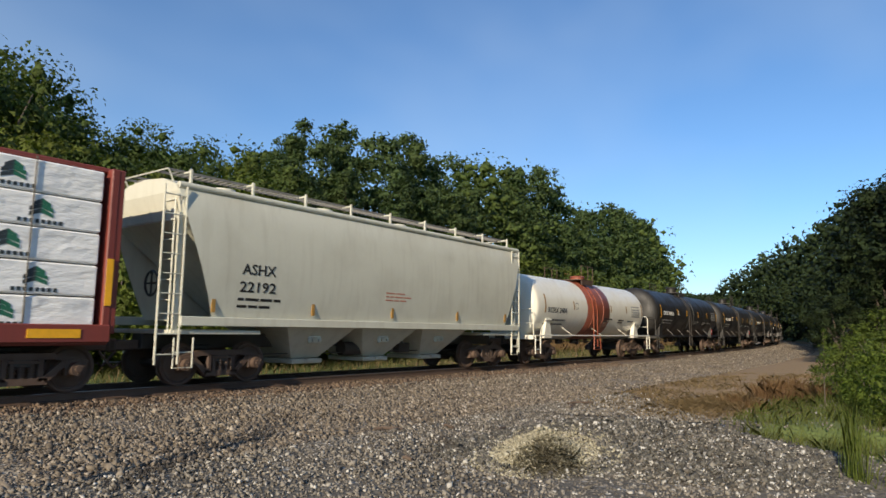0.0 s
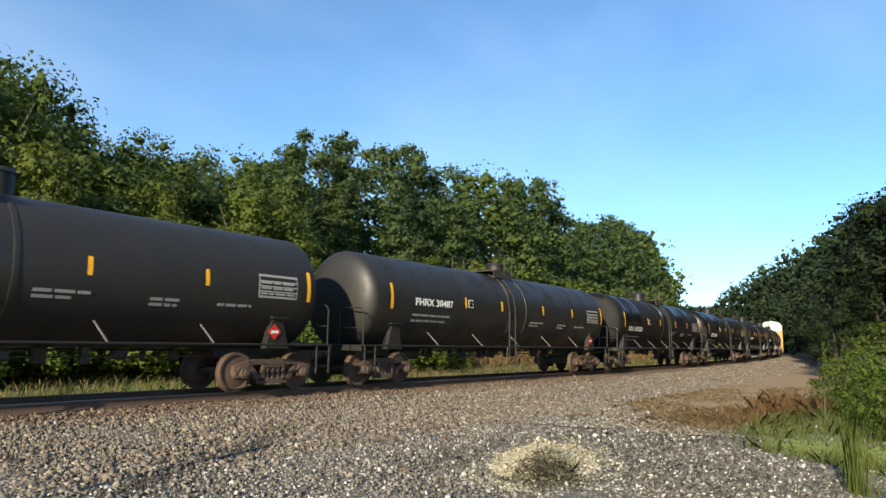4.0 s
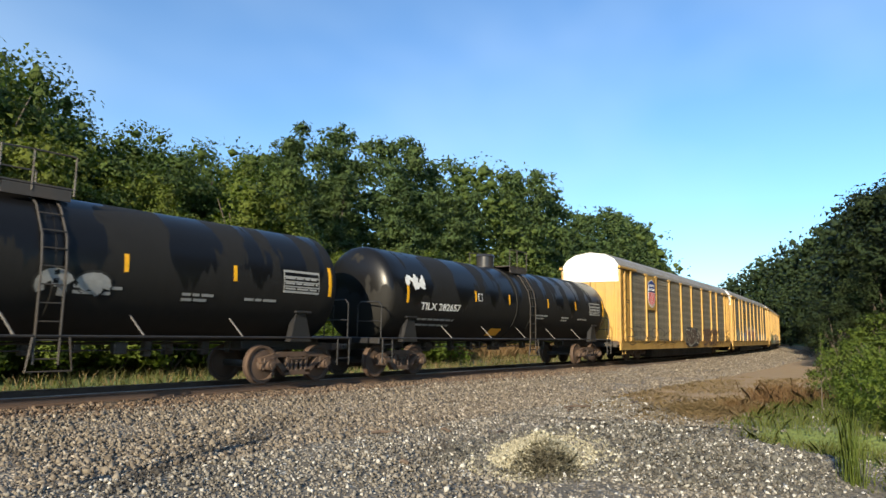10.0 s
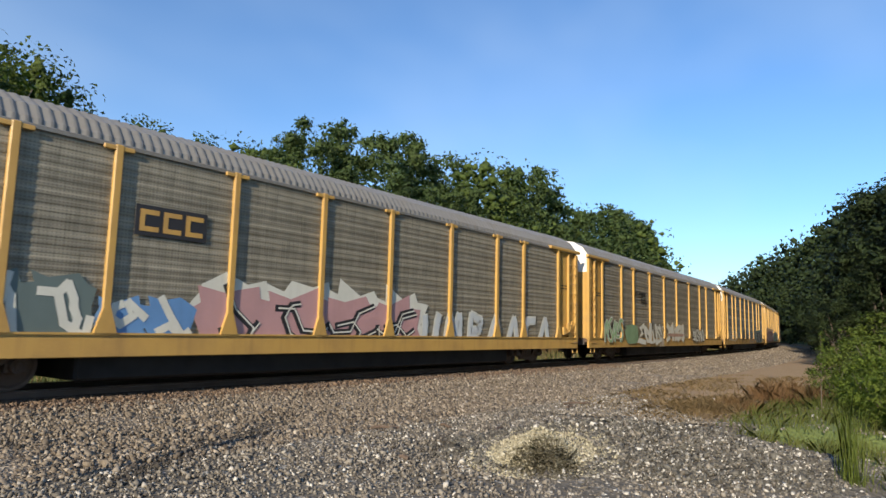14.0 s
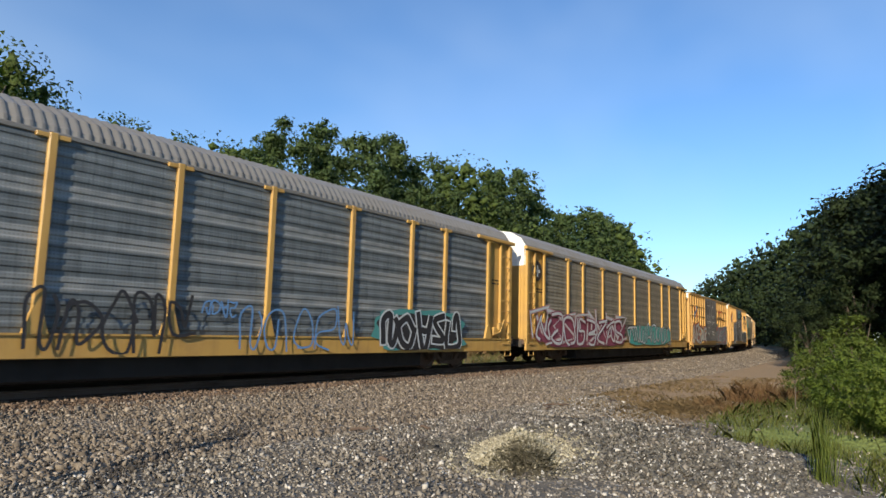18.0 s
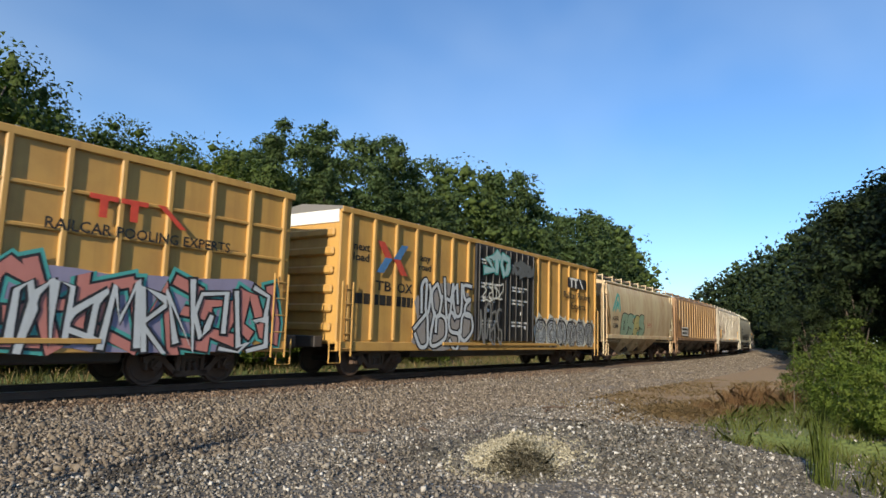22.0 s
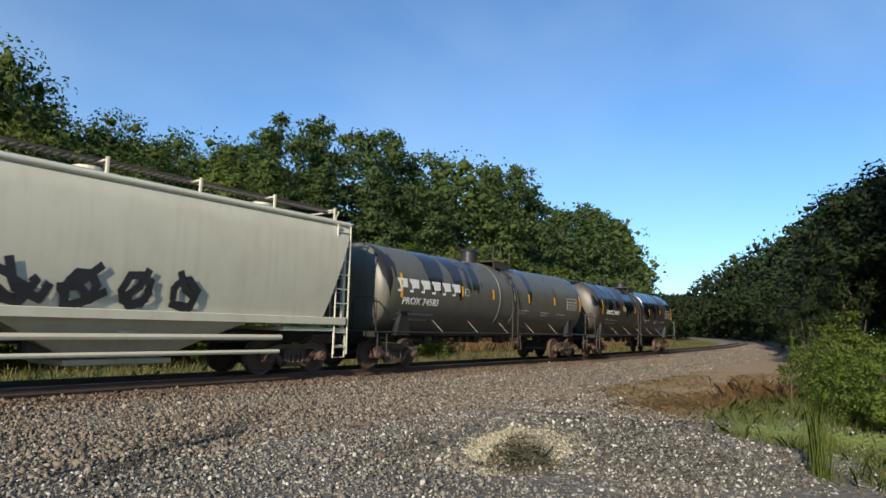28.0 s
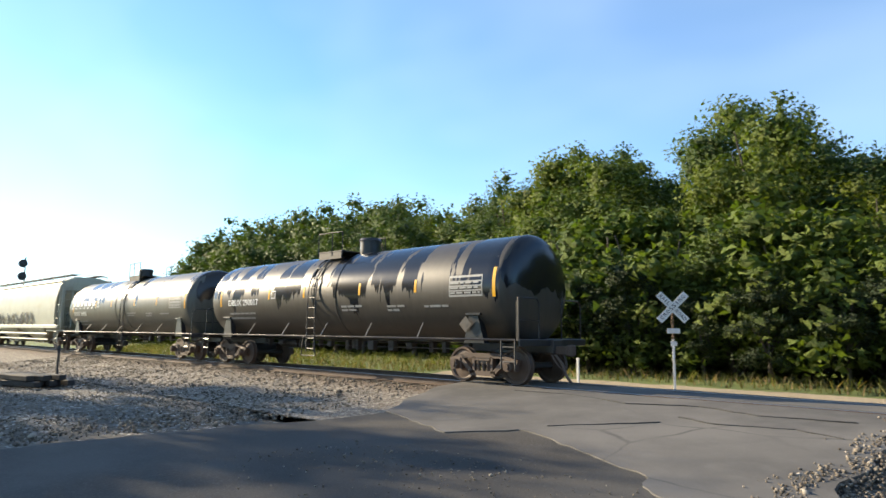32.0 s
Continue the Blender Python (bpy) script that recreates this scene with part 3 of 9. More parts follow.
    rim = np.array([*range(0, k), *range(2 * k - 1, n * k, k), *range(n * k - 2, (n - 1) * k - 1, -1), *range((n - 2) * k, 0, -k)])
    nxt = np.roll(rim, -1)
    me = fast_mesh("apron", np.r_[top, low], np.r_[np.stack([a, a + k, a + k + 1, a + 1], -1), np.stack([rim, nxt, nxt + n * k, rim + n * k], -1)])
    me.shade_smooth()
    me.set_sharp_from_angle(angle=radians(40))
    part("apron", me, m, road, "paler newer asphalt with a ragged edge")
    slab("crossing_panel", 13.56, 14.88, lambda y, x: -0.012, lambda y: -12, lambda y: -1.9)
    slab("far_apron", 15.06, 18.6, lambda y, x: float(np.interp(y, [15, 16.5, 18.6], [-0.02, -0.1, -0.4])),
         lambda y: -11.8 + 0.3 * noise.noise((y, 3, 0)), lambda y: -2.1 + 0.3 * noise.noise((y, 9, 0)))
    # patched seams across the apron
    dark = plain("tar_seam", (0.03, 0.03, 0.03), 0.8)
    for pts in ([(-9.6, 12.6), (-8.3, 12.7), (-6.5, 12.2), (-5.2, 12.5), (-4, 12.1), (-2.2, 12.3)], [(-5.1, 11.4), (-4.4, 11.1), (-3.2, 11.3), (-2.3, 10.9)], [(-6.6, 9.6), (-5.9, 10.2), (-5.0, 11.0)]):
        so = Soup()
        dense = []
        for p, q in zip(pts[:-1], pts[1:]):
            for u in np.linspace(0, 1, 6)[:-1]:
                dense.append((p[0] + (q[0] - p[0]) * u, p[1] + (q[1] - p[1]) * u + 0.08 * noise.noise((p[0] + u * 2.2, p[1], 4))))
        rows = []
        for (x, y), w in zip(dense, [0.014 + 0.02 * abs(noise.noise((i * 0.6, 2, 2))) for i in range(len(dense))]):
            z = near_z(y, x) + 0.014
            rows.append([(x, y - w, z - 0.02), (x, y - w, z), (x, y + w, z), (x, y + w, z - 0.02)])
        part("tar_seam", so.loft(rows), dark, road)
    return road


def stones(name, count, place, size, mat, label, seed, thin=True):
    """Loose stones: squashed, turned eight-cornered lumps in one mesh."""
    rng = np.random.default_rng(seed)
    base = np.array([(1, 0, 0), (-1, 0, 0), (0, 1, 0), (0, -1, 0), (0, 0, 1), (0, 0, -1)], float)
    tri = np.array([(0, 2, 4), (2, 1, 4), (1, 3, 4), (3, 0, 4), (2, 0, 5), (1, 2, 5), (3, 1, 5), (0, 3, 5)])
    P = place(rng, count)
    if thin:
        P = P[(rng.random(len(P)) > smear(P[:, 0], P[:, 1]) * 0.9) & (np.hypot(P[:, 0] - SAND[0], P[:, 1] - SAND[1]) > SAND[2] * 0.95)]
    n = len(P)
    v = base[None] * rng.uniform(0.55, 1.25, (n, 6, 1)) + rng.normal(0, 0.16, (n, 6, 3))
    v *= rng.lognormal(math.log(size), 0.35, (n, 1, 1)) * np.array([1, 0.8, 0.62])
    q = rng.normal(size=(n, 4))
    q /= np.linalg.norm(q, axis=1, keepdims=True)
    w, x, y, z = q.T
    R = np.stack([1 - 2 * (y * y + z * z), 2 * (x * y - z * w), 2 * (x * z + y * w), 2 * (x * y + z * w), 1 - 2 * (x * x + z * z), 2 * (y * z - x * w),
                  2 * (x * z - y * w), 2 * (y * z + x * w), 1 - 2 * (x * x + y * y)], -1).reshape(n, 3, 3)
    v = np.einsum("nij,nkj->nki", R, v) + P[:, None]
    f = tri[None] + 6 * np.arange(n)[:, None, None]
    ob = part(name, fast_mesh(name, v.reshape(-1, 3), f.reshape(-1, 3)), mat)
    return tagged(ob, label, "gravel", kind="stuff")


SAND = (8.2, 4.5, 0.78)


def sand_z(x, y):
    """The cone of the sand pile."""
    r = np.hypot(np.asarray(x, float) - SAND[0], np.asarray(y, float) - SAND[1]) / SAND[2]
    return -0.52 + 0.52 * np.clip(1 - r, 0, 1) ** 0.85 - 0.3 * np.clip(r - 1, 0, 1)



def build_stones():
    def bed(rng, n):
        s = rng.uniform(-2.0, 46, n * 2)
        s = np.where(rng.random(n * 2) < 0.55, rng.uniform(-1.5, 20, n * 2), s)
        d = rng.uniform(2.0, 6.2, n * 2)
        x = np.where(s <= XS, s, XS + (RAD + d) * np.sin((s - XS) / RAD))
        y = np.where(s <= XS, Y0 - d, Y0 + RAD - (RAD + d) * np.cos((s - XS) / RAD))
        keep = np.arange(n * 2) < n
        z = bed_z(d) + 0.012
        return np.stack([x, y, z], -1)[keep]

    def bed_left(rng, n):
        s, d = rng.uniform(-40, -12.3, n), rng.uniform(1.0, 6.0, n)
        return np.stack([s, Y0 - d, bed_z(d) + 0.01], -1)

    def flat(rng, n):
        x, y = rng.uniform(-1.6, 19, n), rng.uniform(1.3, 9.4, n)
        keep = (x < 9.5 + 1.4 * (y - 0.9)) | (rng.random(n) < 0.12)
        x, y = x[keep], y[keep]
        return np.stack([x, y, ground_z(x, y) + 0.012], -1)

    def behind(rng, n):
        x, y = rng.uniform(-1.8, 14, n), rng.uniform(-6, 1.4, n)
        return np.stack([x, y, ground_z(x, y) + 0.012], -1)

    def flat_left(rng, n):
        x, y = rng.uniform(-30, -11.8, n), rng.uniform(3, 9.0, n)
        return np.stack([x, y, ground_z(x, y) + 0.01], -1)

    def crumbs(rng, n):
        x, y = rng.uniform(-8.5, -1.9, n), rng.normal(6.0, 0.9, n)
        return np.stack([x, y, np.full(n, -0.435)], -1)

    def spill(rng, n):
        u, y = rng.normal(0.2, 0.24, n), rng.uniform(4.5, 13.0, n)
        road = np.interp(y, [-20, 5.5, 8.0, 10.5, 12.4, 13.4], [-0.462, -0.452, -0.40, -0.22, -0.06, -0.02])
        x = -2.0 + 0.3 * np.sin(y * 1.7) * np.sin(y * 0.6) + u
        low = np.maximum(ground_z(x, y), bed_z(off_track(x, y)))
        return np.stack([x, y, np.where(u < 0, road, road + (low - road) * np.clip(u / 0.5, 0, 1)) + 0.012], -1)

    brown = island("ballast_pieces", (0.075, 0.058, 0.042), (0.27, 0.225, 0.17), (0.5, 0.44, 0.36))
    grey = island("gravel_pieces", (0.07, 0.06, 0.048), (0.29, 0.26, 0.215), (0.72, 0.69, 0.62))
    stones("ballast_stones", 42000, bed, 0.038, brown, "loose grey-brown ballast stones beside the rails", 1)
    def bed_far(rng, n):
        s, d = rng.uniform(44, 120, n), rng.uniform(1.2, 6.2, n)
        return np.stack([XS + (RAD + d) * np.sin((s - XS) / RAD), Y0 + RAD - (RAD + d) * np.cos((s - XS) / RAD), bed_z(d) + 0.015], -1)

    stones("ballast_stones", 9000, bed_far, 0.055, brown, "ballast stones along the far bend", 10)

    def by_rail(rng, n):
        s, d = rng.uniform(-2, 30, n), rng.uniform(0.85, 2.4, n)
        x = np.where(s <= XS, s, XS + (RAD + d) * np.sin((s - XS) / RAD))
        y = np.where(s <= XS, Y0 - d, Y0 + RAD - (RAD + d) * np.cos((s - XS) / RAD))
        return np.stack([x, y, bed_z(d) + 0.012], -1)

    stones("ballast_stones", 7000, by_rail, 0.036, island("rusty_pieces", (0.075, 0.05, 0.034), (0.2, 0.138, 0.092), (0.3, 0.24, 0.18)), "dark rust-brown ballast stones close to the rails", 8)
    stones("ballast_stones", 6000, bed_left, 0.036, brown, "loose ballast stones beyond the crossing", 2)
    stones("gravel_stones", 44000, flat, 0.028, grey, "loose pale grey gravel stones on the ground", 3)
    stones("gravel_stones", 7000, flat_left, 0.03, brown, "loose grey gravel beside the asphalt", 4)
    stones("gravel_stones", 9000, behind, 0.03, grey, "loose grey gravel around the standpoint", 12)
    stones("gravel_stones", 2600, spill, 0.027, brown, "gravel spilt over the edge of the asphalt", 31)
    stones("gravel_crumbs", 600, crumbs, 0.014, brown, "gravel crumbs scattered on the asphalt", 5)

    def patch_gravel(rng, n):
        x, y = rng.uniform(1, 13, n), rng.uniform(5.5, 10.5, n)
        k = smear(x, y) * 1.6 > rng.random(n)
        x, y = x[k], y[k]
        return np.stack([x, y, np.maximum(ground_z(x, y), bed_z(off_track(x, y))) + 0.012], -1)

    stones("gravel_stones", 26000, patch_gravel, 0.024, island("dark_patch_pieces", (0.03, 0.026, 0.022), (0.075, 0.064, 0.052), (0.15, 0.13, 0.11)), "dark gravel in long narrow patches", 21, False)

    def heap(rng, n):
        x, y = rng.uniform(6.8, 13.4, n), rng.uniform(0.9, 6.4, n)
        k = heap_z(x, y) > rng.uniform(0, 0.06, n)
        x, y = x[k], y[k]
        return np.stack([x, y, ground_z(x, y) + 0.016], -1)

    stones("gravel_stones", 30000, heap, 0.029, island("heap_pieces", (0.035, 0.032, 0.026), (0.165, 0.155, 0.13), (0.74, 0.71, 0.64)), "coarse grey and white gravel of the low heap", 22)
    # pale sand and chippings spilt over the near end of the gravel heap
    so = Soup()
    n = 40
    rings = []
    for k, r in enumerate((1.08, 0.9, 0.72, 0.52, 0.32, 0.12)):
        ring = []
        for a in (2 * math.pi * i / n for i in range(n)):
            wob = 1 + 0.22 * noise.noise((math.cos(a) * 1.6, math.sin(a) * 1.6, 3 + k * 0.15))
            x, y = SAND[0] + SAND[2] * r * math.cos(a) * wob, SAND[1] + SAND[2] * r * math.sin(a) * wob
            ring.append((x, y, float(sand_z(x, y)) + 0.025 * noise.noise((x * 4, y * 4, k))))
        rings.append(ring)
    so.loft(rings, True, True)
    heap_ob = part("sand_mound", so, stony("pale_chippings", (0.30, 0.27, 0.18), (0.46, 0.42, 0.29), (0.54, 0.5, 0.38), 30.0, 0.5), smooth=60)
    tagged(heap_ob, "low mound of pale yellowish sand and chippings", "sand mound")

    def on_sand(rng, n):
        a, r = rng.uniform(0, 2 * math.pi, n), np.sqrt(rng.uniform(0, 1.8, n))
        x, y = SAND[0] + SAND[2] * r * np.cos(a), SAND[1] + SAND[2] * r * np.sin(a)
        return np.stack([x, y, np.maximum(sand_z(x, y), ground_z(x, y)) + 0.008], -1)

    stones("chippings", 5500, on_sand, 0.02, island("chipping_pieces", (0.2, 0.18, 0.12), (0.47, 0.43, 0.3), (0.6, 0.56, 0.44)), "pale chippings lying on the sand mound", 6, False)


# ---- plants ----
def leaf_quads(P, N, size, rng, aspect=1.5, bias=0.6):
    """Small three-cornered leaves at P that lean to N: their corners and the normals they are lit by."""
    n = len(P)
    N = N / (np.linalg.norm(N, axis=1, keepdims=True) + 1e-9)
    nn = rng.normal(size=(n, 3)) * (1 - bias) + N * bias
    nn /= np.linalg.norm(nn, axis=1, keepdims=True) + 1e-9
    u = np.cross(nn, rng.normal(size=(n, 3)))
    u /= np.linalg.norm(u, axis=1, keepdims=True) + 1e-9
    w = np.cross(nn, u)
    flip = np.where((nn * N).sum(1, keepdims=True) < 0, -1.0, 1.0)
    u = u * flip
    s = (size * rng.uniform(0.6, 1.3, n))[:, None]
    bend = nn * s * 0.25
    V = np.stack([P - u * s * aspect - w * s * 0.55, P + u * s * aspect - w * s * 0.4, P + w * s * 0.95 + bend], 1)
    soft = N + rng.normal(0, 0.16, (n, 3))
    soft /= np.linalg.norm(soft, axis=1, keepdims=True) + 1e-9
    return V.reshape(-1, 3), np.repeat(soft, 3, 0)


def leaf_mesh(name, V, N):
    """Leaves as one mesh, lit as rounded tufts."""
    me = fast_mesh(name, V, np.arange(len(V)).reshape(-1, 3))
    me.shade_smooth()
    at = me.attributes.new("custom_normal", "FLOAT_VECTOR", "POINT")
    at.data.foreach_set("vector", np.asarray(N, np.float32).ravel())
    return me


def crown(name, clumps, per, size, rng, aspect=1.4, squash=0.8):
    """A crown of many leaf clumps; clumps: rows of x, y, z, radius."""
    Ps, Ns = [], []
    top = np.array(clumps)
    mid = top[:, :3].mean(0)
    for x, y, z, r in clumps:
        k = int(per * (r ** 1.6) + 8)
        v = rng.normal(size=(k, 3))
        v /= np.linalg.norm(v, axis=1, keepdims=True)
        rad = rng.uniform(0.4, 1.08, (k, 1))
        c = np.array([x, y, z])
        Ps.append(c + v * rad * r * np.array([1, 1, squash]))
        Ns.append(v * 0.85 + (c - mid) / (np.linalg.norm(c - mid) + 0.5) * 0.4 + np.array([0, 0, 0.15]))
    P, N = np.concatenate(Ps), np.concatenate(Ns)
    V, M = leaf_quads(P, N, size, rng, aspect)
    # a rough knot of foliage inside every clump, so that the crown closes
    W, K = knots(top, rng, squash)
    me = leaf_mesh(name, np.r_[W, V], np.r_[K, M])
    me["clumps"] = len(top)
    return me


KNOT = np.array([(1, 0, 0), (-1, 0, 0), (0, 1, 0), (0, -1, 0), (0, 0, 1), (0, 0, -1)], float)
KNOT_F = np.array([(0, 2, 4), (2, 1, 4), (1, 3, 4), (3, 0, 4), (2, 0, 5), (1, 2, 5), (3, 1, 5), (0, 3, 5)]).ravel()


def knots(top, rng, squash):
    """Uneven eight-sided lumps deep inside the clumps."""
    n = len(top)
    v = KNOT[None] * rng.uniform(0.6, 1.0, (n, 6, 1)) + rng.normal(0, 0.1, (n, 6, 3))
    co = top[:, None, :3] + v * (top[:, 3] * 0.42)[:, None, None] * np.array([1, 1, squash])
    return co[:, KNOT_F].reshape(-1, 3), np.tile(KNOT[KNOT_F], (n, 1))


BARK = paint("bark", (0.085, 0.068, 0.052), (0.05, 0.04, 0.03), 0.6, 0.9, 0.5)


def tree_kind(kind, seed):
    """Trunk with limbs and a crown, of unit-metre size; returns the two meshes and the height."""
    rng = np.random.default_rng(seed)
    so, clumps = Soup(), []
    if kind == "pine":
        H = 18.0
        pts = [(0.25 * math.sin(z * 0.2 + seed), 0.2 * math.cos(z * 0.17), z) for z in np.linspace(0, H * 0.97, 8)]
        for i, (p, q) in enumerate(zip(pts[:-1], pts[1:])):
            so.tube(p, q, 0.26 * (1 - i / 8.5), 0.26 * (1 - (i + 1) / 8.5), 8, False)
        for _ in range(52):
            z = H * rng.uniform(0.34, 0.99)
            f = (z / H - 0.34) / 0.65
            reach = 3.3 * (1 - f * 0.72) * rng.uniform(0.4, 1.1)
            a = rng.uniform(0, 2 * math.pi)
            tip = (reach * math.cos(a), reach * math.sin(a), z + reach * 0.16)
            so.tube((0, 0, z - 0.4), tip, 0.07, 0.02, 4, False)
            clumps.append((*tip, rng.uniform(0.7, 1.2) * (1.1 - 0.3 * f)))
            clumps.append((tip[0] * 0.5, tip[1] * 0.5, tip[2] - 0.15, rng.uniform(0.65, 1.0)))
        clumps.append((0, 0, H * 0.98, 0.8))
        me = crown("crown", clumps, 125, 0.085, rng, 1.7, 0.66)
    elif kind == "broad":
        H = 12.0
        so.tube((0, 0, -0.3), (0.1, 0, 3.0), 0.26, 0.19, 9, False)
        for _ in range(9):
            a, r = rng.uniform(0, 2 * math.pi), rng.uniform(1.2, 3.4)
            z = rng.uniform(5, 11)
            k = (r * 0.4 * math.cos(a), r * 0.4 * math.sin(a), 3 + (z - 3) * 0.5)
            so.tube((0.1, 0, rng.uniform(1.8, 3.0)), k, 0.13, 0.08, 6, False)
            so.tube(k, (r * 0.75 * math.cos(a), r * 0.75 * math.sin(a), z * 0.86), 0.07, 0.02, 5, False)
        for _ in range(62):
            v = rng.normal(size=3)
            v /= np.linalg.norm(v)
            lump = 1 + 0.3 * noise.noise((v[0] * 1.6 + seed, v[1] * 1.6, v[2] * 1.6))
            rr = rng.uniform(0.55, 1.0) * lump
            z = 6.6 + v[2] * 4.6 * rr
            wide = 3.5 * (1 - 0.22 * (z - 6.6) / 5)
            clumps.append((v[0] * wide * rr, v[1] * wide * rr, max(z, 1.2), rng.uniform(0.6, 1.35)))
        me = crown("crown", clumps, 150, 0.094, rng, 1.2, 0.8)
    elif kind == "poplar":
        H = 13.0
        so.tube((0, 0, -0.3), (0.2, 0.1, H * 0.95), 0.16, 0.03, 7, False)
        for _ in range(34):
            z = H * rng.uniform(0.3, 1.0)
            a, r = rng.uniform(0, 2 * math.pi), rng.uniform(0.1, 1.5) * (1.15 - z / H)
            so.tube((0.1, 0, z - 0.6), (r * math.cos(a), r * math.sin(a), z), 0.03, 0.01, 4, False)
            clumps.append((r * math.cos(a), r * math.sin(a), z, rng.uniform(0.35, 0.7)))
        me = crown("crown", clumps, 110, 0.075, rng, 1.3, 1.0)
    else:  # shrub
        H = 3.0
        for _ in range(7):
            a, r = rng.uniform(0, 2 * math.pi), rng.uniform(0.3, 1.2)
            so.tube((0, 0, -0.1), (r * math.cos(a), r * math.sin(a), rng.uniform(1.2, 2.4)), 0.04, 0.012, 5, False)
        for _ in range(38):
            a, r = rng.uniform(0, 2 * math.pi), 1.6 * math.sqrt(rng.uniform(0, 1))
            clumps.append((r * math.cos(a), r * math.sin(a), rng.uniform(0.25, 2.7) * (1.1 - 0.35 * r / 1.6), rng.uniform(0.3, 0.6)))
        for _ in range(9):
            a, r = rng.uniform(0, 2 * math.pi), rng.uniform(0, 0.9)
            clumps.append((r * math.cos(a), r * math.sin(a), rng.uniform(2.5, 3.2), rng.uniform(0.14, 0.25)))
        me = crown("crown", clumps, 190, 0.064, rng, 1.4, 0.9)
    return so.data("trunk", 60), me, float(np.percentile([v.co.z for v in me.vertices], 98.5))


LEAF = {"pine": leafy("pine_needles", (0.05, 0.09, 0.032), (0.08, 0.13, 0.042), (0.092, 0.13, 0.04), 0.22),
        "broad": leafy("broad_leaves", (0.054, 0.097, 0.026), (0.09, 0.14, 0.035), (0.108, 0.146, 0.033), 0.25),
        "poplar": leafy("grey_leaves", (0.065, 0.104, 0.039), (0.13, 0.182, 0.065), (0.143, 0.169, 0.065), 0.3),
        "bright": leafy("bright_leaves", (0.075, 0.125, 0.02), (0.16, 0.21, 0.036), (0.17, 0.19, 0.035), 0.28),
        "shrub": leafy("shrub_leaves", (0.065, 0.11, 0.02), (0.145, 0.2, 0.036), (0.155, 0.195, 0.04), 0.3),
        # broad leaves with the shade of the woods put into their colour
        "shade": leafy("shaded_leaves", (0.016, 0.03, 0.011), (0.032, 0.054, 0.017), (0.036, 0.056, 0.017), 0.1),
        "sapling": leafy("sapling_leaves", (0.075, 0.14, 0.024), (0.165, 0.24, 0.042), (0.175, 0.22, 0.046), 0.35),
        "dry": leafy("dry_leaves", (0.11, 0.08, 0.035), (0.2, 0.135, 0.06), (0.18, 0.14, 0.06), 0.2)}
LEAF["bank"] = leafy("bank_shrub_leaves", (0.09, 0.15, 0.022), (0.19, 0.26, 0.045), (0.2, 0.25, 0.05), 0.4)
LABEL = {"bank": ("lush green leafy shrub in the grass", "shrub"), "shade": ("broadleaf tree in the woods outside the curve, leaves coloured dark for shade", "tree"), "sapling": ("thin bright green sapling on the bank", "sapling"), "pine": ("tall dark green pine in the woods beyond the line", "tree"), "broad": ("leafy green broadleaf tree beside the railway", "tree"),
         "poplar": ("slender grey-green tree with a thin crown", "tree"), "bright": ("yellow-green sunlit broadleaf tree", "tree"),
         "shrub": ("bushy green shrub in the lineside scrub", "shrub"), "dry": ("dry brown shrub among the green scrub", "shrub")}
STOCK, RAW = {}, {}


FAR = {}


def far_woods():
    """The trees far off, joined: thinned crowns of larger leaves."""
    rng = np.random.default_rng(77)
    for kind, rows in FAR.items():
        Vs, Ns = [], []
        for pick, m in rows:
            me = RAW[{"bright": "broad", "shade": "broad"}.get(kind, kind), pick][1]
            co, nr = np.empty(len(me.vertices) * 3, np.float32), np.empty(len(me.vertices) * 3, np.float32)
            me.vertices.foreach_get("co", co)
            me.attributes["custom_normal"].data.foreach_get("vector", nr)
            q, n = co.reshape(-1, 3, 3), nr.reshape(-1, 3, 3)
            core = 8 * int(me["clumps"])
            far = math.hypot(m[0][3], m[1][3]) / 60
            keep = rng.random(len(q)) < max(0.34 / far ** 2, 0.05)
            keep[:core] = True
            grow = np.where(np.arange(len(q)) < core, 1.0, 1.5 * far ** 0.8 / max(np.linalg.norm(np.array(m)[:3, 2]), 1) ** 0.8)[keep][:, None, None]
            q, n = q[keep], n[keep].reshape(-1, 3)
            mid = q.mean(1, keepdims=True)
            q = (mid + (q - mid) * grow).reshape(-1, 3)
            R = np.array(m)
            Vs.append(q @ R[:3, :3].T + R[:3, 3])
            n = n @ R[:3, :3].T
            Ns.append(n / np.linalg.norm(n, axis=1, keepdims=True))
        ob = part("far_woods", leaf_mesh("far_woods", np.concatenate(Vs), np.concatenate(Ns)), LEAF[kind])
        tagged(ob, {"pine": "dense dark pine woods along the far curve"}.get(kind, "dense leafy green woods along the far curve"), "woods", kind="stuff")


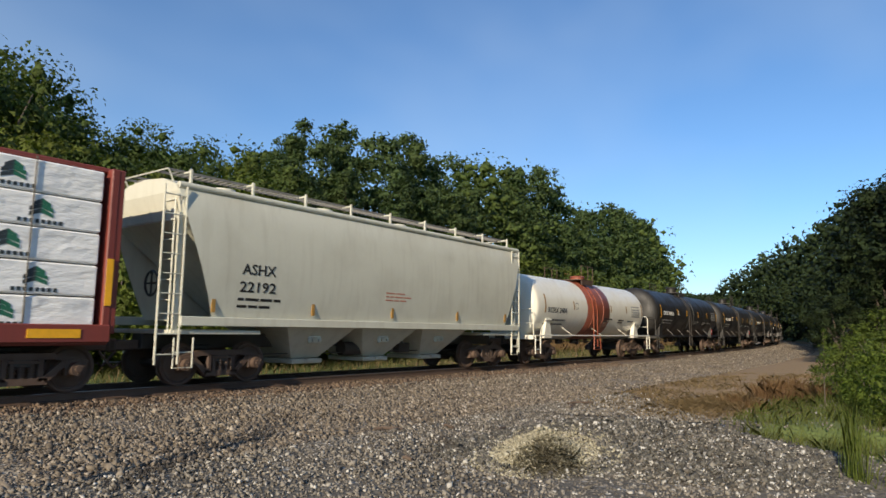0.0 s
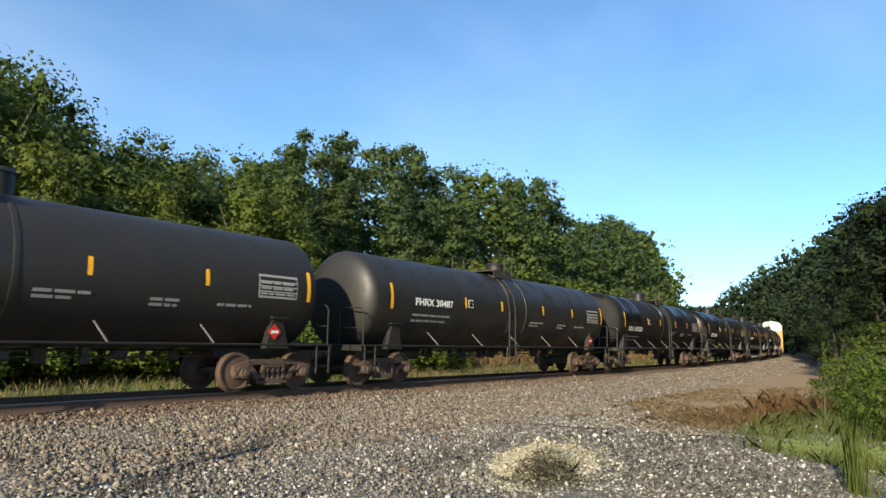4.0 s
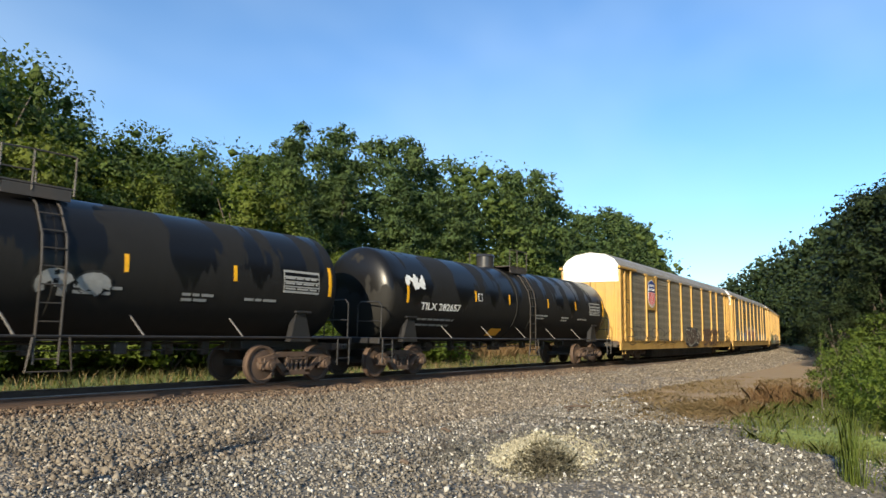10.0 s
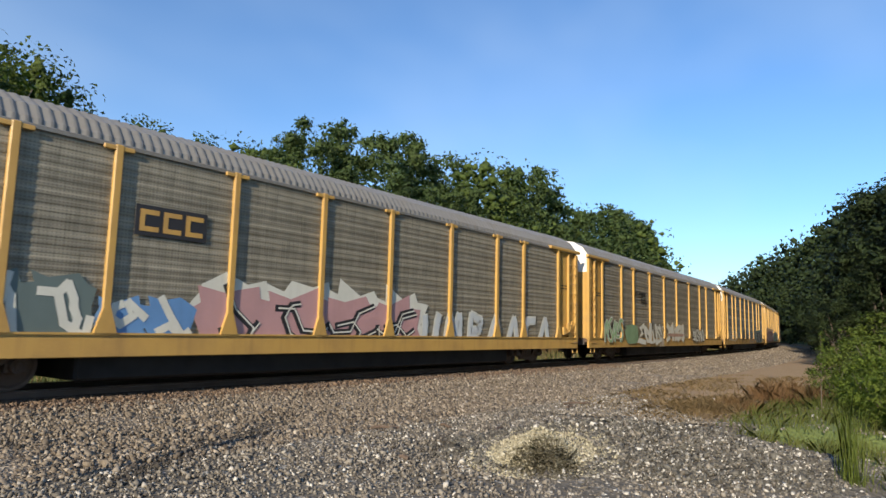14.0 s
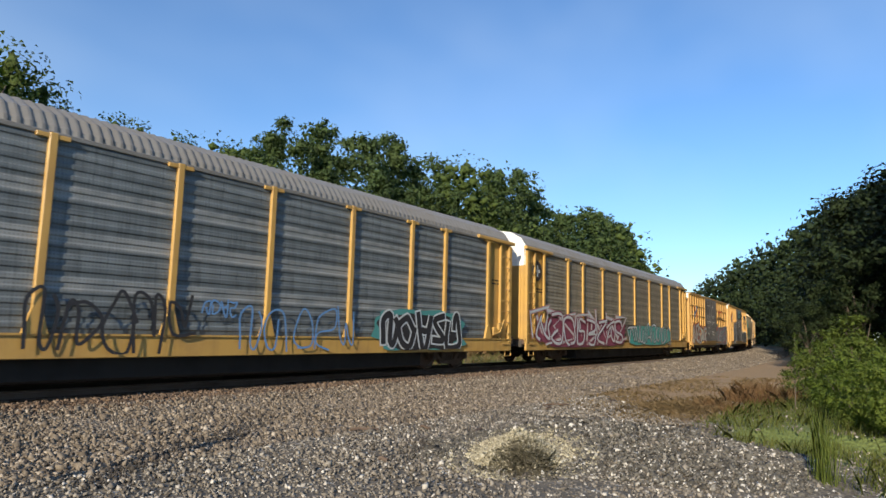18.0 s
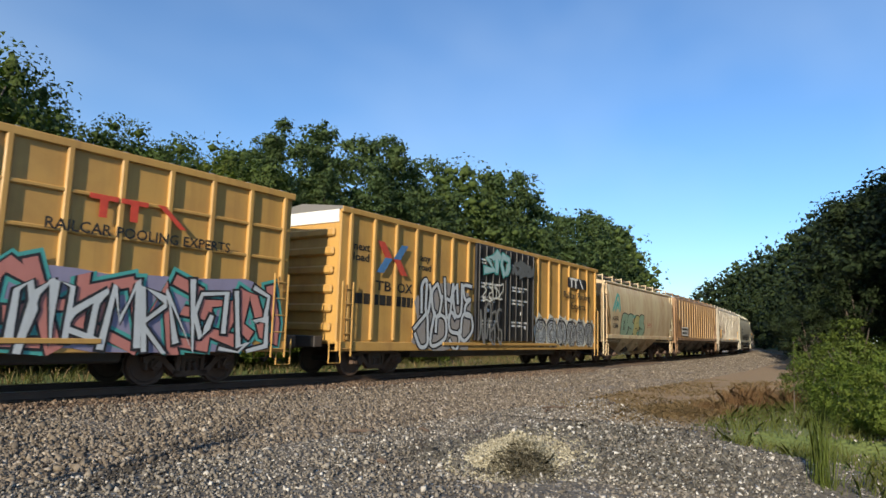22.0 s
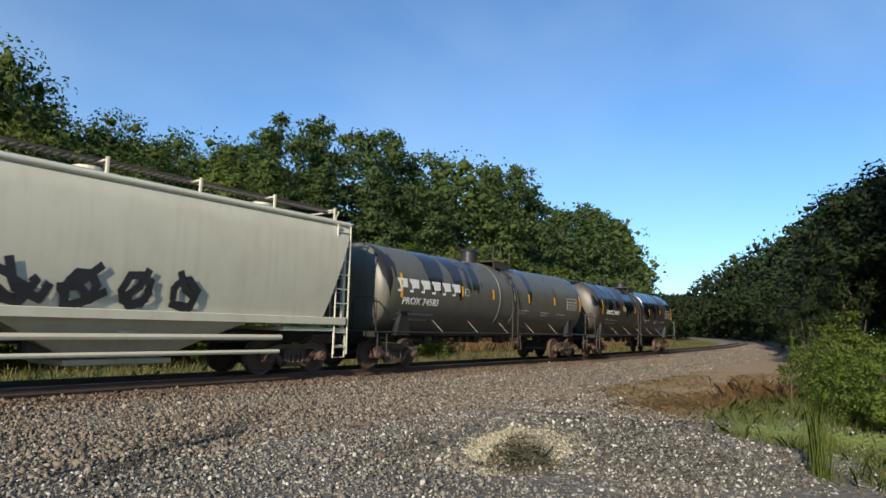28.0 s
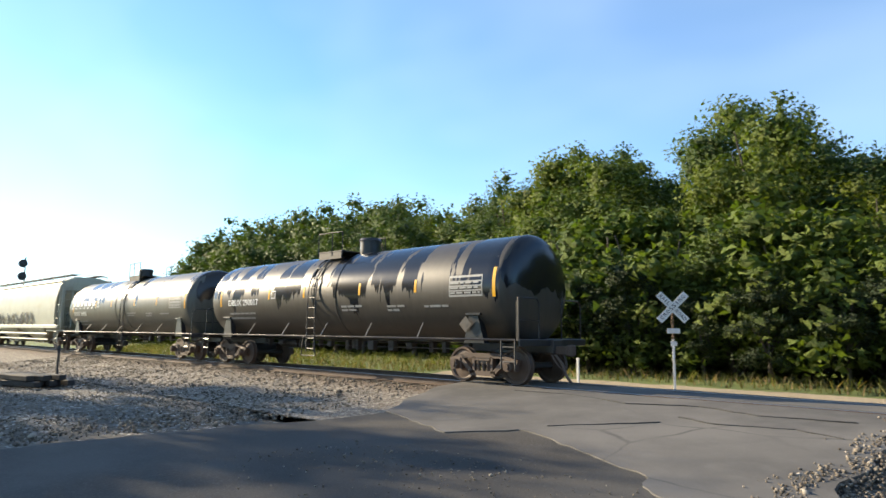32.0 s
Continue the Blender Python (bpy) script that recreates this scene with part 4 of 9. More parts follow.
def plant(kind, x, y, height, wide=1.0, turn=None, group="lineside trees", sink=0.0):
    base = {"bright": "broad", "dry": "shrub", "bank": "shrub", "shade": "broad", "sapling": "poplar"}.get(kind, kind)
    pick = random.randrange(4 if base in ("pine", "broad") else 2)
    if (kind, pick) not in STOCK:
        if (base, pick) not in RAW:
            RAW[base, pick] = tree_kind(base, 11 + pick * 7 + len(base))
        trunk, top, H = RAW[base, pick]
        if kind != base:
            top = top.copy()
            top.materials.clear()
        if not top.materials:
            top.materials.append(LEAF[kind])
        if not trunk.materials:
            trunk.materials.append(BARK)
        STOCK[kind, pick] = (trunk, top, H)
    trunk, top, H = STOCK[kind, pick]
    z = float(ground_z(x, y)) - sink
    k = height / H
    turn = random.uniform(0, 360) if turn is None else turn
    if math.hypot(x, y) > 55 and kind in ("pine", "broad", "bright", "shade"):
        FAR.setdefault(kind, []).append((pick, pose(x, y, z - 0.1 * height, 0, 0, turn) @ Matrix.Diagonal((k * wide, k * wide, k * 1.13, 1))))
        return None
    label, cat = LABEL[kind]
    ob = thing("shrub" if base == "shrub" else ("sapling" if kind == "sapling" else "tree"), label, cat, group, at=pose(x, y, z, random.uniform(-3, 3), random.uniform(-3, 3), turn) @ Matrix.Diagonal((k * wide, k * wide, k, 1)))
    part("trunk", trunk, None, ob)
    part("crown", top, None, ob)
    return ob


# the height of the tree line against the sky, by bearing (degrees from straight across the track)
SKY_AZ = [-79.5, -69.5, -66.1, -61.1, -54.5, -48.7, -43.7, -37.7, -34.5, -32.3, -29.5, -27.0, -23.9, -21.1, -17.2, -13.0, -11.5, -7.8, -3.5, -1.5, 2.5, 4.5, 8.4, 12.5, 15.5, 18.6, 20.5, 22.2, 27.1, 32.7, 34.6, 38.2, 41.8, 45.6, 49.6, 53.2, 57.2, 61.2, 63.6, 66.9, 70.1, 72.2, 73.2]
SKY_EL = [2, 3.5, 4.7, 8.9, 9.9, 11.8, 10.7, 12.7, 14, 16.1, 15.2, 14.7, 12.1, 16.9, 19.1, 15.5, 14, 12.7, 14, 15, 16, 18, 20.7, 20.5, 21.2, 19.6, 18, 16.5, 15.5, 14.9, 14.1, 16.3, 17.5, 16.1, 16.4, 15.1, 14.6, 12.9, 9.9, 9.4, 8.1, 5.0, 2.9]


def fit_height(x, y):
    az, rng_ = math.degrees(math.atan2(x, y)), math.hypot(x, y)
    return rng_ * float(np.interp(az, [0, 8, 14, 22, 34, 40, 58, 62, 68], [0.945, 0.94, 0.91, 0.93, 0.95, 0.97, 0.97, 1.05, 1.1])) * math.tan(radians(float(np.interp(az, SKY_AZ, SKY_EL)))) + EYE[2] - float(ground_z(x, y))


def build_woods():
    rnd = random.Random(5)
    # the hill of pines and mixed trees inside the curve
    for row, (d, gap, share) in enumerate([(-19, 3.6, 0.48), (-23, 3.8, 0.8), (-28, 4.2, 0.97), (-33, 4.8, 1.0), (-40, 6.5, 1.0), (-48, 8.5, 0.97)]):
        s = 22.0 + row * 3
        while s < 320:
            x, y, _ = on_track(s + rnd.uniform(-1.2, 1.2), d + rnd.uniform(-1.6, 1.6))
            h = fit_height(x, y) * share * rnd.uniform(0.92, 1.04)
            if h > 3.0 and math.degrees(math.atan2(x, y)) > 33 and not (s > 60 and row == 4):
                kind = "pine" if rnd.random() < (0.3 if row == 0 else 0.92) else ("bright" if row == 0 and rnd.random() < 0.4 else "broad")
                plant(kind, x, y, min(h, 32), rnd.uniform(0.95, 1.3) * (1.0 if h > 11 else 1.3), group="hillside woods")
            s += gap * rnd.uniform(0.75, 1.25) * (1 + s / 260)
    # broadleaf trees straight across the line and to the left of the crossing
    for row, (y0, gap, share) in enumerate([(26.5, 3.1, 0.6), (30, 3.2, 0.84), (35, 3.5, 0.98), (41, 4.2, 1.0), (48, 6, 0.98)]):
        x = -75.0
        while x < 36:
            px, py = x + rnd.uniform(-1, 1), y0 + rnd.uniform(-1.2, 1.2)
            az = math.degrees(math.atan2(px, py))
            h = fit_height(px, py) * share * rnd.uniform(0.92, 1.04)
            road_gap = abs(px + 7.5) < 3.0 and py < 25
            if h > 2.5 and not road_gap and az < 36 + row:
                tip = rnd.random()
                kind = "bright" if tip < (0.3 if -45 < az < -26 or -2 < az < 8 else 0.12) else "broad"
                plant(kind, px, py, min(h, 22), rnd.uniform(0.95, 1.25) * (1.0 if h > 8 else 1.35))
            x += gap * rnd.uniform(0.75, 1.3)
    plant("poplar", -1.3, 48, 15.4, 1.0)
    plant("broad", -13.6, 43.5, 14.8, 0.95)
    plant("bright", -23.2, 36.5, 12.2, 0.9)
    plant("broad", 9.0, 36, 14.0, 0.9)
    plant("pine", 10.6, 40, 15.0, 0.95)
    plant("pine", 6.2, 41, 15.2, 1.1)
    # scrub along the far side of the line
    s = -70.0
    while s < 170:
        for d, h0, h1 in ((-13.5, 1.2, 2.6), (-15.8, 2.0, 4.4), (-18.2, 2.6, 5.0)):
            x, y, _ = on_track(s + rnd.uniform(-1.0, 1.0), d + rnd.uniform(-0.8, 0.8))

            if rnd.random() < 0.86:
                kind = "dry" if (rnd.random() < 0.08) else ("bright" if h1 > 4 and rnd.random() < 0.25 else "shrub")
                plant(kind, x, y, rnd.uniform(h0, h1), rnd.uniform(0.9, 1.3), group="lineside scrub")
        s += 2.6 * rnd.uniform(0.8, 1.2) * (1 + max(s, 0) / 120)
    for k in range(34):
        plant("shrub" if k % 3 else "shade", -21 + k * 0.75 + rnd.uniform(-0.3, 0.3), 23.2 + 1.8 * (k % 3) + rnd.uniform(-0.4, 0.4), rnd.uniform(2.6, 4.6) + 1.0 * (k % 3), 1.15, group="lineside scrub")
    for k in range(46):
        x = -1.0 + k * 0.68 + rnd.uniform(-0.3, 0.3)
        row = k % 3
        y = 22.8 + 1.7 * row + rnd.uniform(-0.4, 0.4) + max(x - XS, 0) ** 2 / 1200
        plant(("bank", "shrub", "bright")[row], x, y, rnd.uniform(2.2, 3.4) + 1.5 * row, 1.2, group="lineside scrub")
    # dark woods on the outside of the curve
    az_r, el_r = [73, 75, 77.3, 79.8, 83.7, 86.9, 92], [2.5, 3.2, 5.4, 7.1, 9.0, 10.8, 13]
    for d, gap, share in ((9.0, 3.6, 0.45), (11.5, 3.8, 0.72), (15, 4.2, 0.95), (20, 5.0, 1.0), (27, 7.0, 1.0)):
        s = 46.0
        while s < 340:
            x, y, _ = on_track(s + rnd.uniform(-1.2, 1.2), d + rnd.uniform(-1.2, 1.2))
            az, r = math.degrees(math.atan2(x, y)), math.hypot(x, y)
            h = (r * 1.0 * math.tan(radians(float(np.interp(az, az_r, el_r)))) + EYE[2] - float(ground_z(x, y))) * share * rnd.uniform(0.92, 1.04)
            if s > 75 and d in (11.5, 20):
                s += 8
                continue
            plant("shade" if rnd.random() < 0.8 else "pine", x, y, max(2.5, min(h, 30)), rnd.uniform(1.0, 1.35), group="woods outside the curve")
            s += gap * rnd.uniform(0.8, 1.2) * (1 + s / 170)
    s = 225.0
    while s < 430:
        for d in (12, 19, 27):
            x, y, _ = on_track(s + rnd.uniform(-2, 2), d + rnd.uniform(-2, 2))
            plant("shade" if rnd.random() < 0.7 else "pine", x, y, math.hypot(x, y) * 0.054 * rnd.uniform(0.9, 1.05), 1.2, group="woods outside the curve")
        s += 5.5
    for d, s, top, gap, share in ((7.6, 78.0, 330, 4.6, 0.62), (-12.5, 112.0, 330, 5.0, 0.0)):
        while s < top:
            x, y, _ = on_track(s + rnd.uniform(-1.2, 1.2), d + rnd.uniform(-0.8, 0.8))
            az, r = math.degrees(math.atan2(x, y)), math.hypot(x, y)
            h = r * math.tan(radians(float(np.interp(az, az_r, el_r)))) * share if share else r * 0.055
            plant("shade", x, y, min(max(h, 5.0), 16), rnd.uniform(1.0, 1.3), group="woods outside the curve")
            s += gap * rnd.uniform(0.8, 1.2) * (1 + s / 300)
    # unseen trees added behind the bank, as if the woods went on, to shade it
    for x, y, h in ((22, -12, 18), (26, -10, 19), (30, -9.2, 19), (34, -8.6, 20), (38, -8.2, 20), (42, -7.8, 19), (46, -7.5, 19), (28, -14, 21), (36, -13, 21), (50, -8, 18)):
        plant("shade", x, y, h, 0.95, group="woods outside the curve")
    # trees behind the crossing road, out of sight, that shade its near end
    for x, y, h in ((-37, -6, 13), (-40, -2.5, 14), (-43, 0.5, 13), (-45, -8, 15), (-41, -12, 14)):
        plant("broad", x, y, h, 1.0)
    # narrow trees added just out of view, to throw shade on the woods
    for x, y, h in ((20, -8, 17), (24, -7.5, 18), (28, -7, 19), (32, -6, 19), (36, -4.2, 19), (41, -3.8, 19), (46, -3.4, 18), (51, -3, 18)):
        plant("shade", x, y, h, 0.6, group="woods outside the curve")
    # a deeper unseen row, added for the same shade
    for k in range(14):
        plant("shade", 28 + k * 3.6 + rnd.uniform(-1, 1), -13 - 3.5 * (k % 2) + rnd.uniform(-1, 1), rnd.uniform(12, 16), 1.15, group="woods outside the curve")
    # shrubs on the near bank
    for x, y, h in ((18.6, 1.75, 1.05), (17.0, 1.3, 1.2), (15.2, 0.95, 1.15), (14.0, 0.6, 1.1), (13.2, 0.1, 1.15), (15.9, 0.3, 1.4), (17.6, 0.5, 1.5),
                    (22.5, 2.7, 1.1), (24.5, 1.6, 1.7), (27, 2.8, 1.2), (30, 2.0, 1.7), (34, 3.6, 1.6), (38, 3.4, 2.2), (43, 2.6, 3.0), (33, 0.0, 2.4)):
        plant("bank" if x < 20 else "shrub", x, y, h, 1.0 if x < 20 else 1.15, group="shrubs on the bank")
    plant("sapling", 17.3, 2.35, 1.75, 0.8, group="shrubs on the bank")


def blades(name, P, h, w, rng, mat, label, lean=0.35):
    """Grass: three-cornered blades, each bent once."""
    n = len(P)
    a = rng.uniform(0, 2 * math.pi, n)
    side = np.stack([np.cos(a), np.sin(a), 0 * a], -1)
    hh = h * rng.uniform(0.5, 1.25, (n, 1))
    tip = np.stack([rng.normal(0, lean, n), rng.normal(0, lean, n), np.ones(n)], -1)
    ww = w * rng.uniform(0.7, 1.3, (n, 1))
    mid = P + tip * hh * 0.55 * np.array([0.6, 0.6, 1])
    V = np.stack([P - side * ww, P + side * ww, mid + side * ww * 0.7, P + tip * hh * np.array([1, 1, 0.92]), mid - side * ww * 0.7], 1)
    ob = part(name, fast_mesh(name, V.reshape(-1, 3), np.arange(5 * n).reshape(-1, 5)), mat)
    return tagged(ob, label, "grass", kind="stuff")


def build_grass():
    rng = np.random.default_rng(9)
    green = leafy("grass_blades", (0.06, 0.09, 0.02), (0.15, 0.17, 0.05), (0.18, 0.17, 0.07), 0.35)
    straw = leafy("straw_blades", (0.19, 0.125, 0.06), (0.36, 0.26, 0.14), (0.32, 0.24, 0.13), 0.3)
    rust = leafy("rusty_weeds", (0.17, 0.09, 0.045), (0.3, 0.17, 0.085), (0.26, 0.18, 0.09), 0.35)
    reed = leafy("reed_blades", (0.13, 0.19, 0.035), (0.24, 0.3, 0.07), (0.22, 0.26, 0.06), 0.45)

    def strip(n, s0, s1, d0, d1):
        s, d = rng.uniform(s0, s1, n), rng.uniform(d0, d1, n)
        x = np.where(s <= XS, s, XS + (RAD + d) * np.sin((s - XS) / RAD))
        y = np.where(s <= XS, Y0 - d, Y0 + RAD - (RAD + d) * np.cos((s - XS) / RAD))
        k = (np.abs(x + 10.5) > 9.5) | (y > 21.4)
        x, y = x[k], y[k]
        return np.stack([x, y, np.maximum(ground_z(x, y), -0.68) - 0.02], -1)

    blades("grass", strip(30000, -60, 130, -13, -3.9), 0.42, 0.018, rng, green, "tall sunlit grass along the far side of the track")
    blades("dry_grass", strip(13000, -60, 130, -9, -3.6), 0.36, 0.016, rng, straw, "straw-coloured dry grass along the track")
    blades("dead_weeds", strip(9000, 26, 100, -12.5, -8), 0.75, 0.03, rng, rust, "rust-brown dead weeds at the edge of the woods")
    x, y = rng.uniform(9, 40, 16000), rng.uniform(-4, 4.2, 16000)
    k = (x > 9.2 + 1.4 * (y - 0.9) + rng.normal(0, 0.35, 16000)) & (y < 3.6) & (heap_z(x, y) < 0.1)
    x, y = x[k], y[k]
    blades("grass", np.stack([x, y, ground_z(x, y) - 0.01], -1), 0.12, 0.009, rng, leafy("bank_grass", (0.1, 0.15, 0.03), (0.2, 0.25, 0.06), (0.2, 0.22, 0.07), 0.4), "short green grass on the bank beside the gravel")
    x, y = rng.uniform(9.0, 22, 15000), rng.uniform(-2.5, 3.4, 15000)
    k = (x > 9.4 + 1.4 * (y - 0.9) + rng.normal(0, 0.3, 15000)) & (heap_z(x, y) < 0.08) & (np.sin(x * 2.3 + y * 1.1) * np.sin(y * 3.1 - x) + rng.normal(0, 0.35, 15000) > -0.15)
    x, y = x[k], y[k]
    blades("grass", np.stack([x, y, ground_z(x, y) - 0.01], -1), 0.26, 0.006, rng, leafy("tuft_grass", (0.07, 0.11, 0.022), (0.19, 0.23, 0.055), (0.2, 0.2, 0.06), 0.4), "taller uneven tufts of grass on the bank", 0.45)
    u, v = rng.normal(-0.05, 0.21, 6500), rng.normal(0.55, 0.16, 6500)
    x, y = SAND[0] - 0.485 * u - 0.875 * v, SAND[1] + 0.875 * u - 0.485 * v
    blades("dead_weeds", np.stack([x, y, np.maximum(sand_z(x, y), ground_z(x, y)) - 0.01], -1), 0.07, 0.004, rng, leafy("grey_weeds", (0.13, 0.118, 0.085), (0.23, 0.21, 0.155), (0.18, 0.16, 0.115), 0.2), "grey withered weed tuft in front of the sand mound", 0.7)
    r, a = rng.normal(0, 0.5, 12000), rng.uniform(0, 2 * math.pi, 12000)
    x, y = 17.0 + 4.2 * r * np.cos(a), 4.6 + 1.7 * r * np.sin(a)
    blades("dead_weeds", np.stack([x, y, ground_z(x, y) - 0.01], -1), 0.10, 0.007, rng, straw, "flattened brown dead weeds beside the gravel", 0.9)
    x, y = rng.uniform(12, 32, 15000), rng.uniform(3.4, 9.5, 15000)
    dd = off_track(x, y)
    k = (dd > 6.2) & (rng.random(15000) < np.clip((x - 14) / 4, 0, 1)) & (y > 3.9 + 0.9 * np.sin(x * 1.1) * np.sin(x * 0.43) + rng.normal(0, 0.3, 15000))
    k &= np.array([noise.noise((a * 0.5, b * 0.8, 7.7)) > -0.12 for a, b in zip(x, y)])
    x, y = x[k], y[k]
    blades("dead_weeds", np.stack([x, y, ground_z(x, y) - 0.01], -1), 0.10, 0.008, rng, straw, "thin brown dead weeds between ballast and bank", 0.9)
    for cx, cy, rr, hh in ((20.6, 3.5, 0.75, 0.8), (19.3, 3.9, 0.6, 0.5), (18.4, 3.2, 0.45, 0.42), (21.8, 4.3, 0.8, 0.6), (17.2, 4.2, 0.4, 0.3), (19.9, 2.9, 0.5, 0.6), (16.2, 3.5, 0.35, 0.25)):
        r, a = np.abs(rng.normal(0, 0.5, 900)), rng.uniform(0, 2 * math.pi, 900)
        x, y = cx + 1.3 * rr * r * np.cos(a), cy + rr * r * np.sin(a)
        tall = hh * rng.uniform(0.15, 0.8, (900, 1)) ** 1.5 + 0.06
        blades("dead_weeds", np.stack([x, y, ground_z(x, y) - 0.01], -1), tall, 0.006, rng, rust, "standing rust-brown weeds beside the shrubs", 0.45)
    for cx, cy, q in ((9.35, 0.98, 70), (9.55, 1.02, 50)):
        x, y = rng.normal(cx, 0.06, q), rng.normal(cy, 0.06, q)
        ob = blades("reed_clump", np.stack([x, y, ground_z(x, y) - 0.01], -1), 1.0, 0.0045, rng, reed, "tall green reed clump on the grass bank", 0.12)
        tagged(ob, category="reeds", kind="stuff")


# ---- signs and small things ----
def lettering(text, size, mat, parent, at, name="lettering", width=0.0, bold=0.0):
    cu = bpy.data.curves.new(name, "FONT")
    cu.body, cu.size, cu.align_x, cu.align_y, cu.extrude, cu.resolution_u, cu.offset = text, size, "CENTER", "CENTER", 0.003, 2, bold
    tmp = bpy.data.objects.new(name, cu)
    scene.collection.objects.link(tmp)
    me = bpy.data.meshes.new_from_object(tmp.evaluated_get(bpy.context.evaluated_depsgraph_get()))
    bpy.data.objects.remove(tmp)
    me.materials.clear()
    me.materials.append(mat)
    if width:
        w = max(v.co.x for v in me.vertices) - min(v.co.x for v in me.vertices)
        for v in me.vertices:
            v.co.x *= width / w
    ob = new(name, me)
    ob.parent = parent
    ob.matrix_basis = at
    return ob


def crossbuck(x, y, z, turn, height, near):
    """A crossing sign: two crossed blades with lettering on a white post."""
    sign = thing("crossing_sign", "white crossed railway crossing sign on a white post" if near else "small white crossing sign across the track on a white post",
                 "sign", "crossing signs", at=pose(x, y, z, 0, 0, turn))
    bark = plain("sign_back", (0.4, 0.4, 0.4), 0.4, 0.6)
    part("post", Soup().box(0, 0.05, (height - 1.0) / 2, 0.075, 0.02, height - 1.0, 0.004).box(0.036, 0.06, (height - 1.0) / 2, 0.006, 0.045, height - 1.0), WHITE, sign, "white flanged steel post")
    part("upper_post", Soup().box(-0.024, 0.055, height - 0.55, 0.012, 0.05, 1.15).box(0.024, 0.055, height - 0.55, 0.012, 0.05, 1.15), RUST, sign, "bare steel upper post")
    for ang, words in ((45, (("CROSSING", 0.0, 1.08),)), (-45, (("RAIL", -0.345, 0.44), ("ROAD", 0.345, 0.46)))):
        so = Soup().box(0, 0, 0, 1.22, 0.01, 0.229, 0.003)
        blade = part("blade", so, WHITE, sign, "white reflective blade with black letters", at=pose(0, -0.014 if ang > 0 else 0.0, height, 0, -ang, 0))
        for wd, cx, wide in words:
            for k, ch in enumerate(wd):
                lettering(ch, 0.172, DARKINK, blade, pose(cx + wide * ((k + 0.5) / len(wd) - 0.5), -0.008, 0, 90, 0, 0), width=0.028 if ch == "I" else 0.096)
    if near:
        blue = plain("blue_sign", (0.03, 0.16, 0.62), 0.35)
        pl = part("notice_plate", Soup().box(0, -0.01, 0.98 + 0.36, 0.33, 0.008, 0.23, 0.003), blue, sign, "small blue notice plate with white lines")
        so = Soup()
        for k, w in enumerate((0.2, 0.23, 0.15, 0.24, 0.2)):
            so.box(0, -0.016, 1.42 - k * 0.04, w, 0.003, 0.017)
        so.box(0, -0.016, 1.452, 0.32, 0.003, 0.006).box(0, -0.016, 1.228, 0.32, 0.003, 0.006)
        part("notice_lines", so, INK, pl)
    else:
        part("number_plate", Soup().box(0, -0.02, height - 0.75, 0.4, 0.008, 0.16, 0.003), WHITE, sign)
        part("notice_plate", Soup().box(0, -0.02, height - 1.15, 0.2, 0.008, 0.14, 0.003), WHITE, sign)
    return sign


